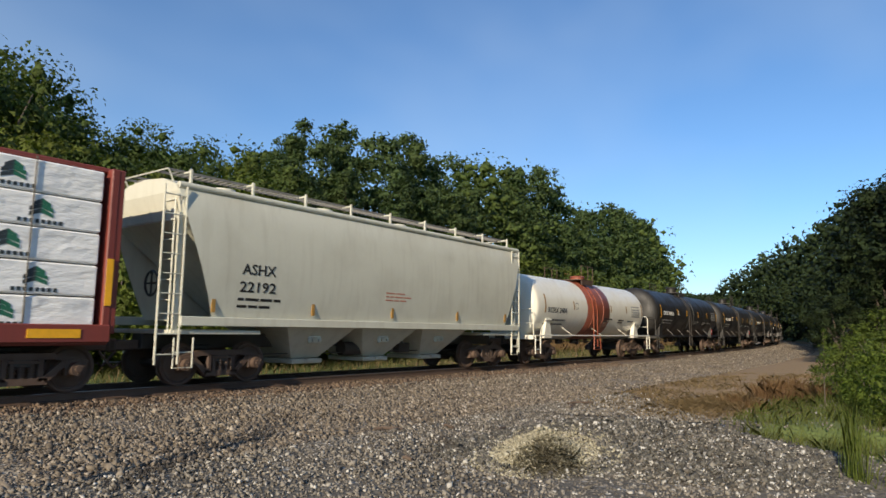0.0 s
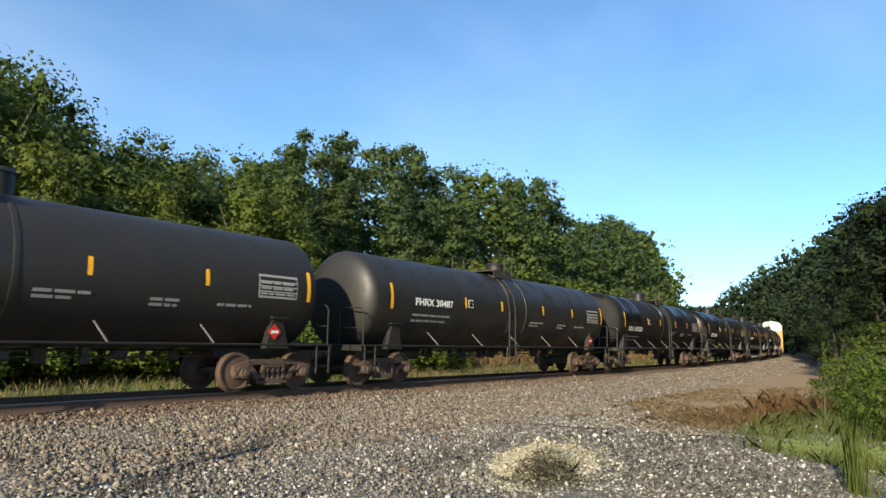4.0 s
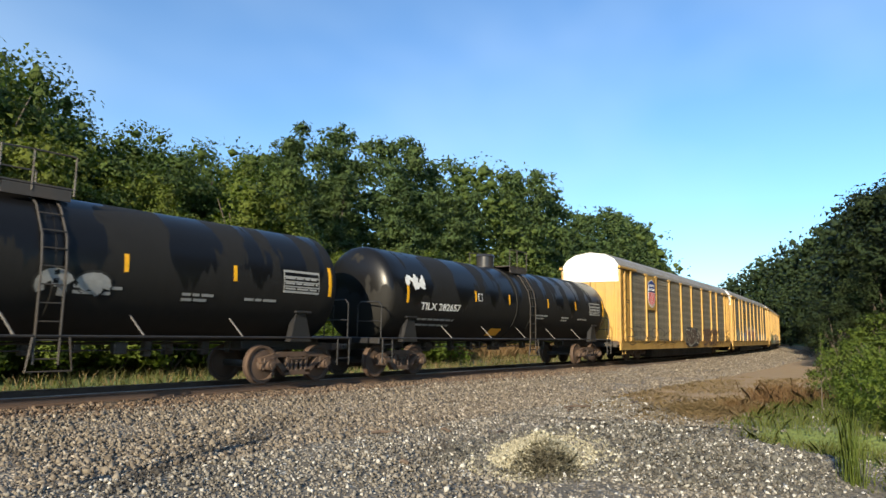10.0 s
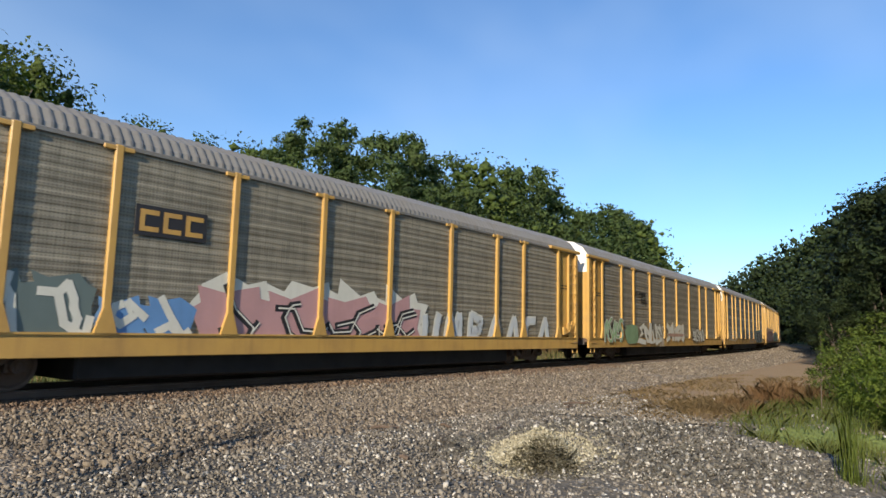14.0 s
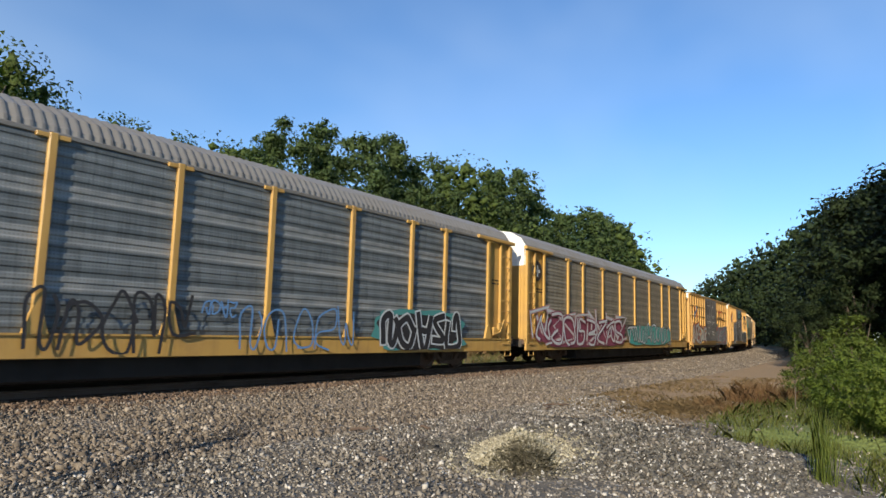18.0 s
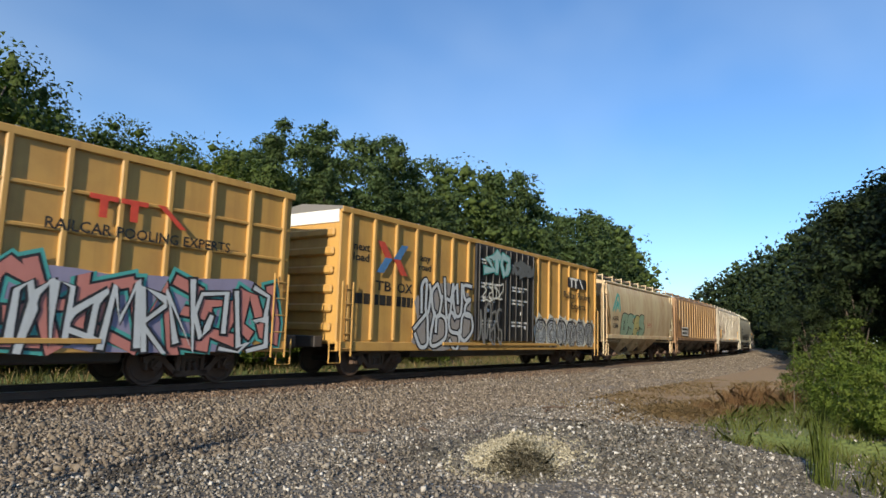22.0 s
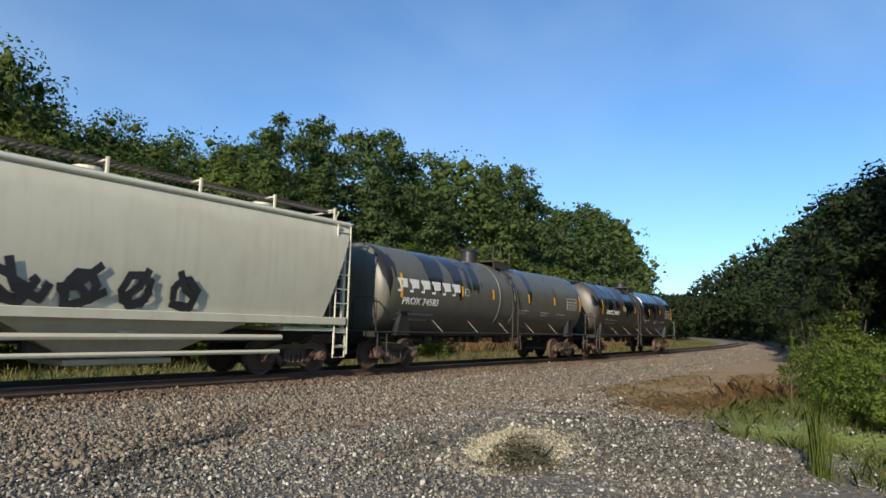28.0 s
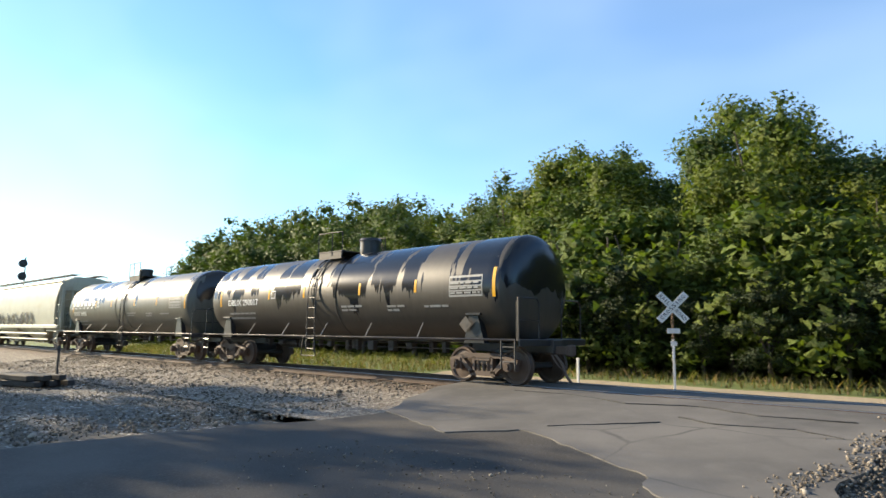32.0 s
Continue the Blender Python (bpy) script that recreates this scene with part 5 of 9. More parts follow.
def build_signs():
    crossbuck(0.76, 7.3, -0.5, 2, 2.31, True)
    crossbuck(-9.2, 20.4, -0.45, 38, 2.6, False)
    # signal gantry far along the line
    mast = thing("signal_mast", "thin black railway signal mast with two round heads", "signal", at=pose(-77, 19.2, -0.5))
    part("pole", Soup().tube((0, 0, 0), (0, 0, 9.0), 0.09, 0.07, 8), IRON, mast)
    for z in (8.3, 7.0):
        part("signal_head", Soup().tube((0.1, -0.25, z), (0.22, -0.25, z), 0.42, 0.42, 16).tube((0.1, -0.25, z), (0.5, -0.25, z), 0.13, 0.13, 10).tube((-0.05, 0, z), (0.1, -0.25, z), 0.05, 0.05, 6), BLACK, mast, "round black signal head")
    beam = thing("cable_gantry", "low dark steel gantry beam beyond the train", "gantry", at=pose(-72, 24, -0.4))
    part("beam", Soup().beam((-14, 0, 6.1), (5, 0, 6.1), 0.25, 0.3), IRON, beam)
    for x in (-13, 4.5):
        part("leg", Soup().box(x, 0, 3, 0.25, 0.25, 6.0), IRON, beam)
    shed = thing("shed", "long pale metal shed far beyond the trees", "building", at=pose(-150, 48, 0))
    part("wall", Soup().box(0, 0, 3, 60, 14, 6), CEMENT, shed)
    part("roof", Soup().loft([[(x, -7.6, 6.0), (x, 0, 8.4), (x, 7.6, 6.0), (x, 7.4, 5.8), (x, 0, 8.1), (x, -7.4, 5.8)] for x in (-30.4, 30.4)]), GALV, shed)
    stack = thing("sleeper_stack", "low stack of old dark wooden sleepers on the gravel", "sleepers", at=pose(-23.6, 6.3, -0.46, 0, 0, 12))
    wood = paint("old_wood", (0.04, 0.034, 0.03), (0.09, 0.07, 0.05), 0.5, 0.9, 0.4)
    for k in range(9):
        part("sleeper", Soup().box(-0.25 * (k % 2), (k % 5) * 0.27 - 0.5, 0.09 + 0.17 * (k // 5), 2.5, 0.22, 0.16, 0.02), wood, stack, at=pose(0, 0, 0, 0, 0, random.uniform(-4, 4)))
    post = thing("marker_post", "short dark marker post beside the ballast", "post", at=pose(-24.5, 7.3, -0.5))
    part("stake", Soup().box(0, 0, 0.55, 0.07, 0.07, 1.1, 0.01), IRON, post)
    part("cap", Soup().box(0, 0, 1.15, 0.12, 0.1, 0.12, 0.01), IRON, post)
    stake = thing("boundary_stake", "white boundary stake in the grass beyond the track", "post", at=pose(-11.8, 18.9, -0.5))
    part("stake", Soup().box(0, 0, 0.5, 0.09, 0.05, 1.0, 0.008), WHITE, stake)
    # bits of wood lying on the gravel
    bark = paint("weathered_wood", (0.10, 0.07, 0.05), (0.05, 0.035, 0.03), 0.5, 0.9, 0.3)
    for x, y, l, a in ((10.3, 6.5, 0.42, 20), (15.1, 7.3, 0.7, -35), (14.3, 7.1, 0.4, 10), (8.9, 8.0, 0.5, -50), (9.9, 7.4, 0.35, 60), (12.7, 5.6, 0.25, 15), (17.0, 6.6, 0.5, 5), (7.1, 6.0, 0.2, 70)):
        so = Soup()
        pts = [(-l / 2, 0, 0), (-l / 6, 0.03, 0.015), (l / 5, -0.02, 0.01), (l / 2, 0.02, 0)]
        so.rod(pts, 0.028, 6)
        ob = part("wood_scrap", so, bark, at=pose(x, y, float(max(ground_z(x, y), bed_z(off_track(x, y)))) + 0.035, 0, 0, a))
        tagged(ob, "dark weathered scrap of wood on the gravel", "wood", "wood scraps")
    pipe = thing("drain_pipe", "dark drain pipe end under the edge of the crossing", "pipe", at=pose(-1.35, 13.05, -0.42))
    ring = Soup()
    for r0, r1 in ((0.2, 0.2),):
        ring.tube((0, -0.1, 0.02), (0, 0.6, 0.05), r0, r1, 14, False).tube((0, 0.6, 0.05), (0, -0.1, 0.02), 0.16, 0.16, 14, False)
    part("shell", ring, IRON, pipe)

# ---- rolling stock ----
# distance run by the train at each whole second, and the couplings' places along the line at the start
RUN = [0.0, 14.34, 28.72, 43.14, 57.6, 72.1, 86.62, 101.16, 115.71, 130.25, 144.77, 159.26, 173.71, 188.12, 202.52, 216.9, 231.27, 245.63, 259.98, 274.33, 288.67, 303.0, 317.33, 331.66, 346.0, 360.34, 374.67, 388.97, 403.25, 417.48, 431.66, 445.81, 459.94]
JOINT = [-15.0, 6.9, 21.85, 36.11, 52.91, 70.06, 87.96, 105.37, 123.1, 140.75, 158.01, 175.59, 202.26, 229.46, 256.49, 282.92, 309.85, 329.28, 349.3, 363.66, 380.71, 398.2, 417.23, 434.07, 450.89]
TRAIN, SPIN = [], []


def truck_shapes():
    made = {}
    so = Soup().box(0, 0, 0.62, 0.36, 2.1, 0.26, 0.03).box(0, 0, 0.80, 0.5, 0.5, 0.12, 0.02)
    for y in (-0.75, 0.75):
        so.beam((-0.75, y, 0.72), (0.75, y, 0.72), 0.06, 0.05)
    made["bolster"] = so.data("truck")
    so = Soup()
    for a, b in (((-1.12, 0, 0.56), (-0.55, 0, 0.70)), ((-0.55, 0, 0.70), (0.55, 0, 0.70)), ((0.55, 0, 0.70), (1.12, 0, 0.56)),
                 ((-0.72, 0, 0.60), (-0.36, 0, 0.26)), ((-0.42, 0, 0.25), (0.42, 0, 0.25)), ((0.36, 0, 0.26), (0.72, 0, 0.60))):
        so.beam(a, b, 0.14, 0.12)
    for x in (-0.3, 0.3):
        so.box(x, 0, 0.46, 0.1, 0.14, 0.44, 0.015)
    for x in (-0.89, 0.89):
        so.box(x, 0, 0.57, 0.34, 0.17, 0.16, 0.03).box(x - 0.14, 0, 0.44, 0.07, 0.15, 0.2, 0.01).box(x + 0.14, 0, 0.44, 0.07, 0.15, 0.2, 0.01)
    made["frame"] = so.data("side_frame")
    so = Soup()
    for x in (-0.16, 0.0, 0.16):
        for k in range(5):
            z = 0.31 + k * 0.052
            so.tube((x, 0, z), (x, 0, z + 0.03), 0.068, 0.068, 10)
        so.tube((x, 0, 0.3), (x, 0, 0.58), 0.045, 0.045, 8)
    so.box(0, 0, 0.6, 0.5, 0.16, 0.05)
    made["springs"] = so.data("spring_nest")
    n = 26
    so = Soup()
    rings = []
    for r, y in ((0.12, -0.09), (0.17, -0.05), (0.36, -0.025), (0.40, -0.06), (0.455, -0.065), (0.457, 0.045), (0.485, 0.055), (0.485, 0.075), (0.40, 0.075), (0.36, 0.03), (0.15, 0.06), (0.12, 0.08)):
        rings.append([(r * math.cos(2 * math.pi * i / n), y, r * math.sin(2 * math.pi * i / n)) for i in range(n)])
    made["wheel"] = so.loft(rings).data("wheel", 30)
    made["axle"] = Soup().tube((0, -1.0, 0), (0, 1.0, 0), 0.085, 0.085, 12).data("axle", 40)
    so = Soup().tube((0, 0.02, 0), (0, -0.13, 0), 0.135, 0.125, 16).tube((0, -0.13, 0), (0, -0.16, 0), 0.07, 0.06, 10)
    for k in range(3):
        a = 2 * math.pi * k / 3 + 0.5
        so.tube((0.075 * math.cos(a), -0.12, 0.075 * math.sin(a)), (0.075 * math.cos(a), -0.155, 0.075 * math.sin(a)), 0.02, 0.02, 6)
    made["cap"] = so.data("bearing_cap", 40)
    so = Soup()
    so.box(-0.25, 0, 0.86, 0.7, 0.2, 0.22, 0.03).box(0.14, 0, 0.86, 0.16, 0.3, 0.28, 0.04).box(0.22, -0.08, 0.86, 0.1, 0.1, 0.3, 0.03)
    so.rod([(-0.2, -0.35, 0.75), (0.0, -0.36, 0.5), (0.12, -0.34, 0.4), (0.22, -0.34, 0.48)], 0.028)
    made["coupler"] = so.data("coupler")
    for key, mat in (("bolster", IRON), ("frame", RUST), ("springs", RUST), ("wheel", RUST), ("axle", IRON), ("cap", RUST), ("coupler", RUST)):
        made[key].materials.append(mat)
    return made


TRUCK = truck_shapes()
CAPS = [paint("bearing_blue", (0.12, 0.2, 0.3), (0.1, 0.07, 0.05), 0.5, 0.5, 0.2), RUST, paint("bearing_red", (0.22, 0.05, 0.03), (0.08, 0.05, 0.04), 0.5, 0.6, 0.2)]


def add_trucks(car, inset, length, frame_mat=None):
    for x in (-(length / 2 - inset), length / 2 - inset):
        tr = part("truck", TRUCK["bolster"], None, car, "rusty cast steel two-axle truck", at=pose(x, 0, 0))
        for y in (-1, 1):
            part("side_frame", TRUCK["frame"], None, tr, at=pose(0, y * 1.0, 0))
            part("spring_nest", TRUCK["springs"], None, tr, at=pose(0, y * 1.0, 0))
        for ax in (-0.89, 0.89):
            axle = part("axle", TRUCK["axle"], None, car, "steel axle with two worn wheels", at=pose(x + ax, 0, 0.457))
            SPIN.append((axle, car, x + ax))
            for y in (-1, 1):
                part("wheel", TRUCK["wheel"], None, axle, at=pose(0, y * 0.765, 0, 0, 0, 0 if y < 0 else 180))
                part("bearing_cap", TRUCK["cap"], None, axle, at=pose(0, y * 1.07, 0, 0, 0, 0 if y < 0 else 180))
    for x, turn in ((-length / 2, 180), (length / 2, 0)):
        part("coupler", TRUCK["coupler"], None, car, at=pose(x - (0.16 if turn == 0 else -0.16), 0, 0, 0, 0, turn))


def begin_car(name, label, category, index, group="freight cars of the train"):
    car = thing(name, label, category, group)
    TRAIN.append((car, (JOINT[index] + JOINT[index + 1]) / 2))
    return car, JOINT[index + 1] - JOINT[index]


def ladder(so, x0, x1, y, z0, z1, rungs, r=0.014):
    so.rod([(x0, y, z0), (x0, y, z1)], r * 1.5)
    so.rod([(x1, y, z0), (x1, y, z1)], r * 1.5)
    for k in range(rungs):
        z = z0 + (z1 - z0) * (k + 0.5) / rungs
        so.rod([(x0, y, z), (x1, y, z)], r, 5)
    return so


def bars(so, x, z, y, rows, rng, h=0.05, gap=0.09, t=0.006):
    """Unreadable small print: bars broken into words."""
    for k, w in enumerate(rows):
        cx = x
        left = w
        while left > 0.06:
            l = min(left, rng.uniform(0.12, 0.4))
            so.plate([(cx, z - k * gap), (cx + l, z - k * gap), (cx + l, z - k * gap + h), (cx, z - k * gap + h)], y, t)
            cx += l + 0.05
            left -= l + 0.05
    return so


def wrap(me, cz, r, lift):
    """Bends a flat mesh in the x-z plane onto the camera's side of a tank."""
    for v in me.vertices:
        q = max(r * r - (v.co.z - cz) ** 2, 0.01)
        v.co.y = -math.sqrt(q) - lift + (v.co.y * 1.0)
    return me


def tank_text(car, text, size, mat, x, z, cz, r, width=0.0, bold=0.0):
    ob = lettering(text, size, mat, car, Matrix.Identity(4), width=width, bold=bold)
    for v in ob.data.vertices:
        px, pz, py = v.co.x, v.co.y, v.co.z
        v.co = (x + px, -py, z + pz)
    wrap(ob.data, cz, r, 0.004)
    return ob


def tank_plate(name, car, x, z, w, h, mat, cz, r, label="", lift=0.004, slant=0.0):
    n = 6
    so = Soup()
    vs = []
    for k in range(n + 1):
        zz = z - h / 2 + h * k / n
        y = -math.sqrt(max(r * r - (zz - cz) ** 2, 0.01))
        sx = slant * (k / n - 0.5)
        vs += [(x - w / 2 + sx, y - lift, zz), (x + w / 2 + sx, y - lift, zz), (x - w / 2 + sx, y + 0.02, zz), (x + w / 2 + sx, y + 0.02, zz)]
    fs = []
    for k in range(n):
        a = 4 * k
        fs += [(a, a + 1, a + 5, a + 4), (a + 1, a + 3, a + 7, a + 5), (a + 2, a, a + 4, a + 6)]
    fs += [(0, 2, 3, 1), (4 * n, 4 * n + 1, 4 * n + 3, 4 * n + 2)]
    return part(name, so.add(vs, fs), mat, car, label)


def tank_car(index, label, shell_mat, mark, ink=None, trim=None, short=False, cz=2.44, r=1.44, band=None, dome=0.5, extras="", seed=0, gantry="rails", mark_x=None, gusset=None, mark_z=2.44, flip=1):
    rng = random.Random(100 + index)
    car, L = begin_car("tank_car", label, "tank car", index)
    trim, ink = trim or shell_mat, ink or INK
    gusset = gusset or trim
    T = L - 1.55
    h = T / 2
    prof = [(-h, 0.02)] + [(-h + 0.42 * (1 - math.cos(a)), r * math.sin(a) ** 0.8) for a in np.linspace(0.15, math.pi / 2, 9)]
    body = prof + [(x, r) for x in np.linspace(-h + 0.8, h - 0.8, 12)] + [(-x, q) for x, q in prof[::-1]]
    shell = part("tank_shell", Soup().lathe(body, 56, 0, cz), shell_mat, car, smooth=35)
    for x in ((-0.55, 0.62) if not short else (-0.6, 0.6)):
        ring = Soup().lathe([(x - 0.05, r + 0.002), (x - 0.045, r + 0.018), (x + 0.045, r + 0.018), (x + 0.05, r + 0.002)], 56, 0, cz)
        part("tank_band", ring, shell_mat if band is None else band, car, smooth=40)
    if band is not None:
        part("painted_band", Soup().lathe([(-1.25, r + 0.001), (-1.24, r + 0.005), (1.34, r + 0.005), (1.35, r + 0.001)], 56, 0, cz), band, car, "red-oxide painted band round the tank", smooth=40)
    # underframe
    for e in (-1, 1):
        part("stub_sill", Soup().box(e * (L / 2 - 1.75), 0, 0.95, 2.7, 0.42, 0.34, 0.02), IRON, car)
        part("end_platform", Soup().box(e * (L / 2 - 0.95), 0, 1.11, 0.9, 2.9, 0.05, 0.01).box(e * (L / 2 - 0.52), 0, 1.05, 0.06, 2.95, 0.16, 0.01), trim, car)
        for y in (-1, 1):
            xx = e * (L / 2 - 2.1)
            so = Soup()
            sec = [(0.34, 1.02), (-0.34, 1.02), (-0.16, 1.78), (0.10, 1.78)]
            so.loft([[(xx + e * sx, y * yy, z) for sx, z in sec] for yy in (1.08, 1.28)])
            so.box(xx, y * 1.18, 1.76, 0.5, 0.34, 0.06, 0.01)
            part("bolster_gusset", so, gusset, car)
        so = Soup()
        ex = e * (L / 2 - 0.62)
        so.rod([(ex, -1.42, 1.1), (ex, -1.42, 2.05), (ex, -1.3, 2.15), (ex, -0.6, 2.15), (ex, -0.5, 2.05), (ex, -0.5, 1.12)], 0.02)
        part("end_handrail", so, trim, car)
        part("end_handrail", Soup().rod([(ex, 1.42, 1.1), (ex, 1.42, 2.05), (ex, 1.3, 2.15), (ex, 0.6, 2.15), (ex, 0.5, 2.05), (ex, 0.5, 1.12)], 0.02), trim, car)
        part("handrail_bar", Soup().rod([(ex, -1.42, 1.6), (ex, -0.5, 1.6)], 0.015), trim, car)
        so = Soup()
        ladder(so, ex - 0.42 * (1 if e > 0 else 0), ex + 0.42 * (0 if e > 0 else 1), -1.5, 0.42, 1.12, 2, 0.015)
        part("end_step", so, trim, car)
    for y in (-1, 1):
        so = Soup().rod([(-L / 2 + 0.6, y * 1.5, 1.12), (L / 2 - 0.6, y * 1.5, 1.12)], 0.026)
        part("side_handrail", so, trim, car)
        for x in np.linspace(-h + 3.2, h - 3.2, 5 if not short else 3):
            part("rail_bracket", Soup().beam((x, y * 1.5, 1.12), (x - 0.14, y * (r * 0.78), cz - r * 0.62), 0.035, 0.02), PIPEGREY if trim is not TANKWHITE else TANKWHITE, car)
    # piping and valves under the belly
    so = Soup()
    for x in np.arange(-h + 2.8, h - 2.4, 0.75):
        so.box(x, rng.uniform(-0.3, 0.5), 0.86, rng.uniform(0.06, 0.3), 0.2, rng.uniform(0.16, 0.4), 0.02)
    so.rod([(-h + 2.2, 0.35, 0.95), (h - 2.2, 0.35, 0.95)], 0.03).rod([(-h + 2.2, -0.2, 0.82), (h - 2.2, -0.2, 0.82)], 0.018)
    so.tube((0, 0, 1.1), (0, 0, 0.72), 0.17, 0.13, 12)
    part("belly_piping", so, IRON, car)
    part("air_reservoir", Soup().tube((-h + 3.0, 0.2, 0.86), (-h + 4.1, 0.2, 0.86), 0.2, 0.2, 14), IRON, car, smooth=40)
    # top works
    zt = cz + r
    part("manway", Soup().tube((0.6 * flip, 0, zt - 0.08), (0.6 * flip, 0, zt + dome * 0.82), 0.34, 0.34, 20).tube((0.6 * flip, 0, zt + dome * 0.82), (0.6 * flip, 0, zt + dome), 0.38, 0.32, 20), (trim if dome < 0.55 else shell_mat) if band is None else band, car, "round manway housing with a lid", smooth=40)
    part("top_platform", Soup().box(-0.35 * flip, 0, zt + 0.04, 1.3, 1.9, 0.035).box(-0.35 * flip, -0.92, zt - 0.1, 1.2, 0.05, 0.22).box(-0.35 * flip, 0.92, zt - 0.1, 1.2, 0.05, 0.22), IRON if band is None else RUST, car)
    rail_mat = IRON if band is None else RUST
    for y in (-0.94, 0.94):
        for x in (-1.0 * flip, -0.25 * flip, 0.3 * flip):
            part("railing_post", Soup().rod([(x, y, zt - 0.1), (x, y, zt + 0.68)], 0.018, 5), rail_mat, car)
        part("railing_bar", Soup().rod([(-1.0 * flip, y, zt + 0.68), (-0.25 * flip, y, zt + 0.68), (0.3 * flip, y, zt + 0.66)], 0.018, 5), rail_mat, car)
    zs = [zt - 0.02, zt - 0.35, cz + 0.5, cz, cz - 0.5, 1.5, 0.62]

    def skin(z):
        dz = z - cz
        return -(math.sqrt(max((r + 0.06) ** 2 - dz * dz, 0.0)) if dz > 0 else r + 0.06)

    lad_mat = IRON if band is None else band
    lad = part("side_ladder", Soup().rod([(-0.74 * flip, skin(z), z) for z in zs], 0.022, 5), lad_mat, car)
    part("ladder_rail", Soup().rod([(-0.32 * flip, skin(z), z) for z in zs], 0.022, 5), lad_mat, lad)
    for k in range(11):
        z = 0.72 + k * 0.33
        part("rung", Soup().rod([(-0.74 * flip, skin(z), z), (-0.32 * flip, skin(z), z)], 0.014, 5), lad_mat, lad)
    for y in (-1.52,):
        part("ladder_step", Soup().rod([(-0.9 * flip, y, 1.1), (-0.98 * flip, y, 0.5), (-0.2 * flip, y, 0.5), (-0.28 * flip, y, 1.1)], 0.02, 5), lad_mat, lad)
    # stripes and print
    xs = [-h + 1.0, -h + (T * 0.29), -h + T * 0.43, T * 0.12, T * 0.28, h - 0.55]
    for k, x in enumerate(xs):
        tank_plate("reflector", car, x, cz + 0.12, 0.09 if k not in (0, 5) else 0.1, 0.36 if k not in (0, 5) else 0.75, AMBER if band is None else plain("brown_reflector", (0.28, 0.15, 0.04), 0.5), cz, r, "yellow reflective stripe")
    mx = mark_x if mark_x is not None else -5.15
    if mark:
        tank_text(car, mark, 0.31, ink, mx, mark_z, cz, r, width=0.192 * len(mark), bold=0.005)
    so = bars(Soup(), mx - 1.05, mark_z - 0.42, 0, (1.9, 1.75), rng, 0.06, 0.17)
    ob = part("small_print", so, DIMINK if ink is INK else ink, car)
    wrap(ob.data, cz, r, 0.003)
    tank_plate("test_square", car, -h + T * 0.29 + 0.28, cz + 0.10, 0.26, 0.26, ink, cz, r, lift=0.003)
    tank_plate("test_square_inner", car, -h + T * 0.29 + 0.28, cz + 0.10, 0.21, 0.21, shell_mat, cz, r, lift=0.005)
    # data panel near the trailing end
    tank_plate("data_panel", car, h - 1.5, cz + 0.05, 1.15, 0.56, DIMINK, cz, r, "white data panel of small print", lift=0.003)
    for k in range(4):
        tank_plate("data_line", car, h - 1.5, cz - 0.13 + k * 0.12, 1.09, 0.085, shell_mat, cz, r, lift=0.005)
    so = Soup()
    for k in range(3):
        bars(so, h - 2.02, cz - 0.15 + k * 0.13, 0, (1.02,), rng, 0.045, 0.1)
    ob = part("data_print", so, DIMINK, car)
    wrap(ob.data, cz, r, 0.007)
    so = Soup()
    bars(so, T * 0.06, cz - 0.42, 0, (1.0, 0.7), rng, 0.06, 0.11)
    bars(so, T * 0.2, cz - 0.45, 0, (0.75, 0.6), rng, 0.06, 0.11)
    bars(so, T * 0.3, cz - 0.48, 0, (0.9,), rng, 0.06, 0.11)
    ob = part("small_print", so, DIMINK if band is None else ink, car)
    wrap(ob.data, cz, r, 0.003)
    if "orange" in extras:
        tank_plate("warning_plate", car, -1.5, 1.36, 0.75, 0.26, AMBER, cz, r, "orange warning plate")
    if "placard" in extras:
        for x in (h - 1.45,):
            so = Soup().box(0, 0, 0, 0.27, 0.01, 0.27, 0.002)
            pl = part("placard", so, REDP, car, "red diamond placard", at=pose(x, -1.30, 1.42, 0, 45, 0))
            part("placard_bar", Soup().box(0, 0, 0, 0.22, 0.004, 0.07), INK, pl, at=pose(0, -0.008, 0, 0, -45, 0))
    if "diamond" in extras:
        part("placard_holder", Soup().box(0, 0, 0, 0.3, 0.012, 0.3, 0.003).box(0, -0.008, 0, 0.12, 0.006, 0.12), IRON, car, "empty diamond placard holder", at=pose(h - 1.55, -1.36, 1.5, 0, 45, 0))
    so = bars(Soup(), -0.5, 0, 0, (0.75, 0.5), rng, 0.09, 0.14)
    e = part("end_mark", so, ink, car, at=pose(-h - 0.02 + 0.16, -0.35, cz + 0.72, 0, 0, -90) @ pose(0, 0, 0, -14, 0, 0))
    so = bars(Soup(), -0.5, 0, 0, (0.75, 0.5), rng, 0.09, 0.14)
    e = part("end_mark", so, ink, car, at=pose(h + 0.02 - 0.16, 0.05, cz + 0.62, 0, 0, 90) @ pose(0, 0, 0, -14, 0, 0))
    add_trucks(car, 2.0, L)
    return car, L, T


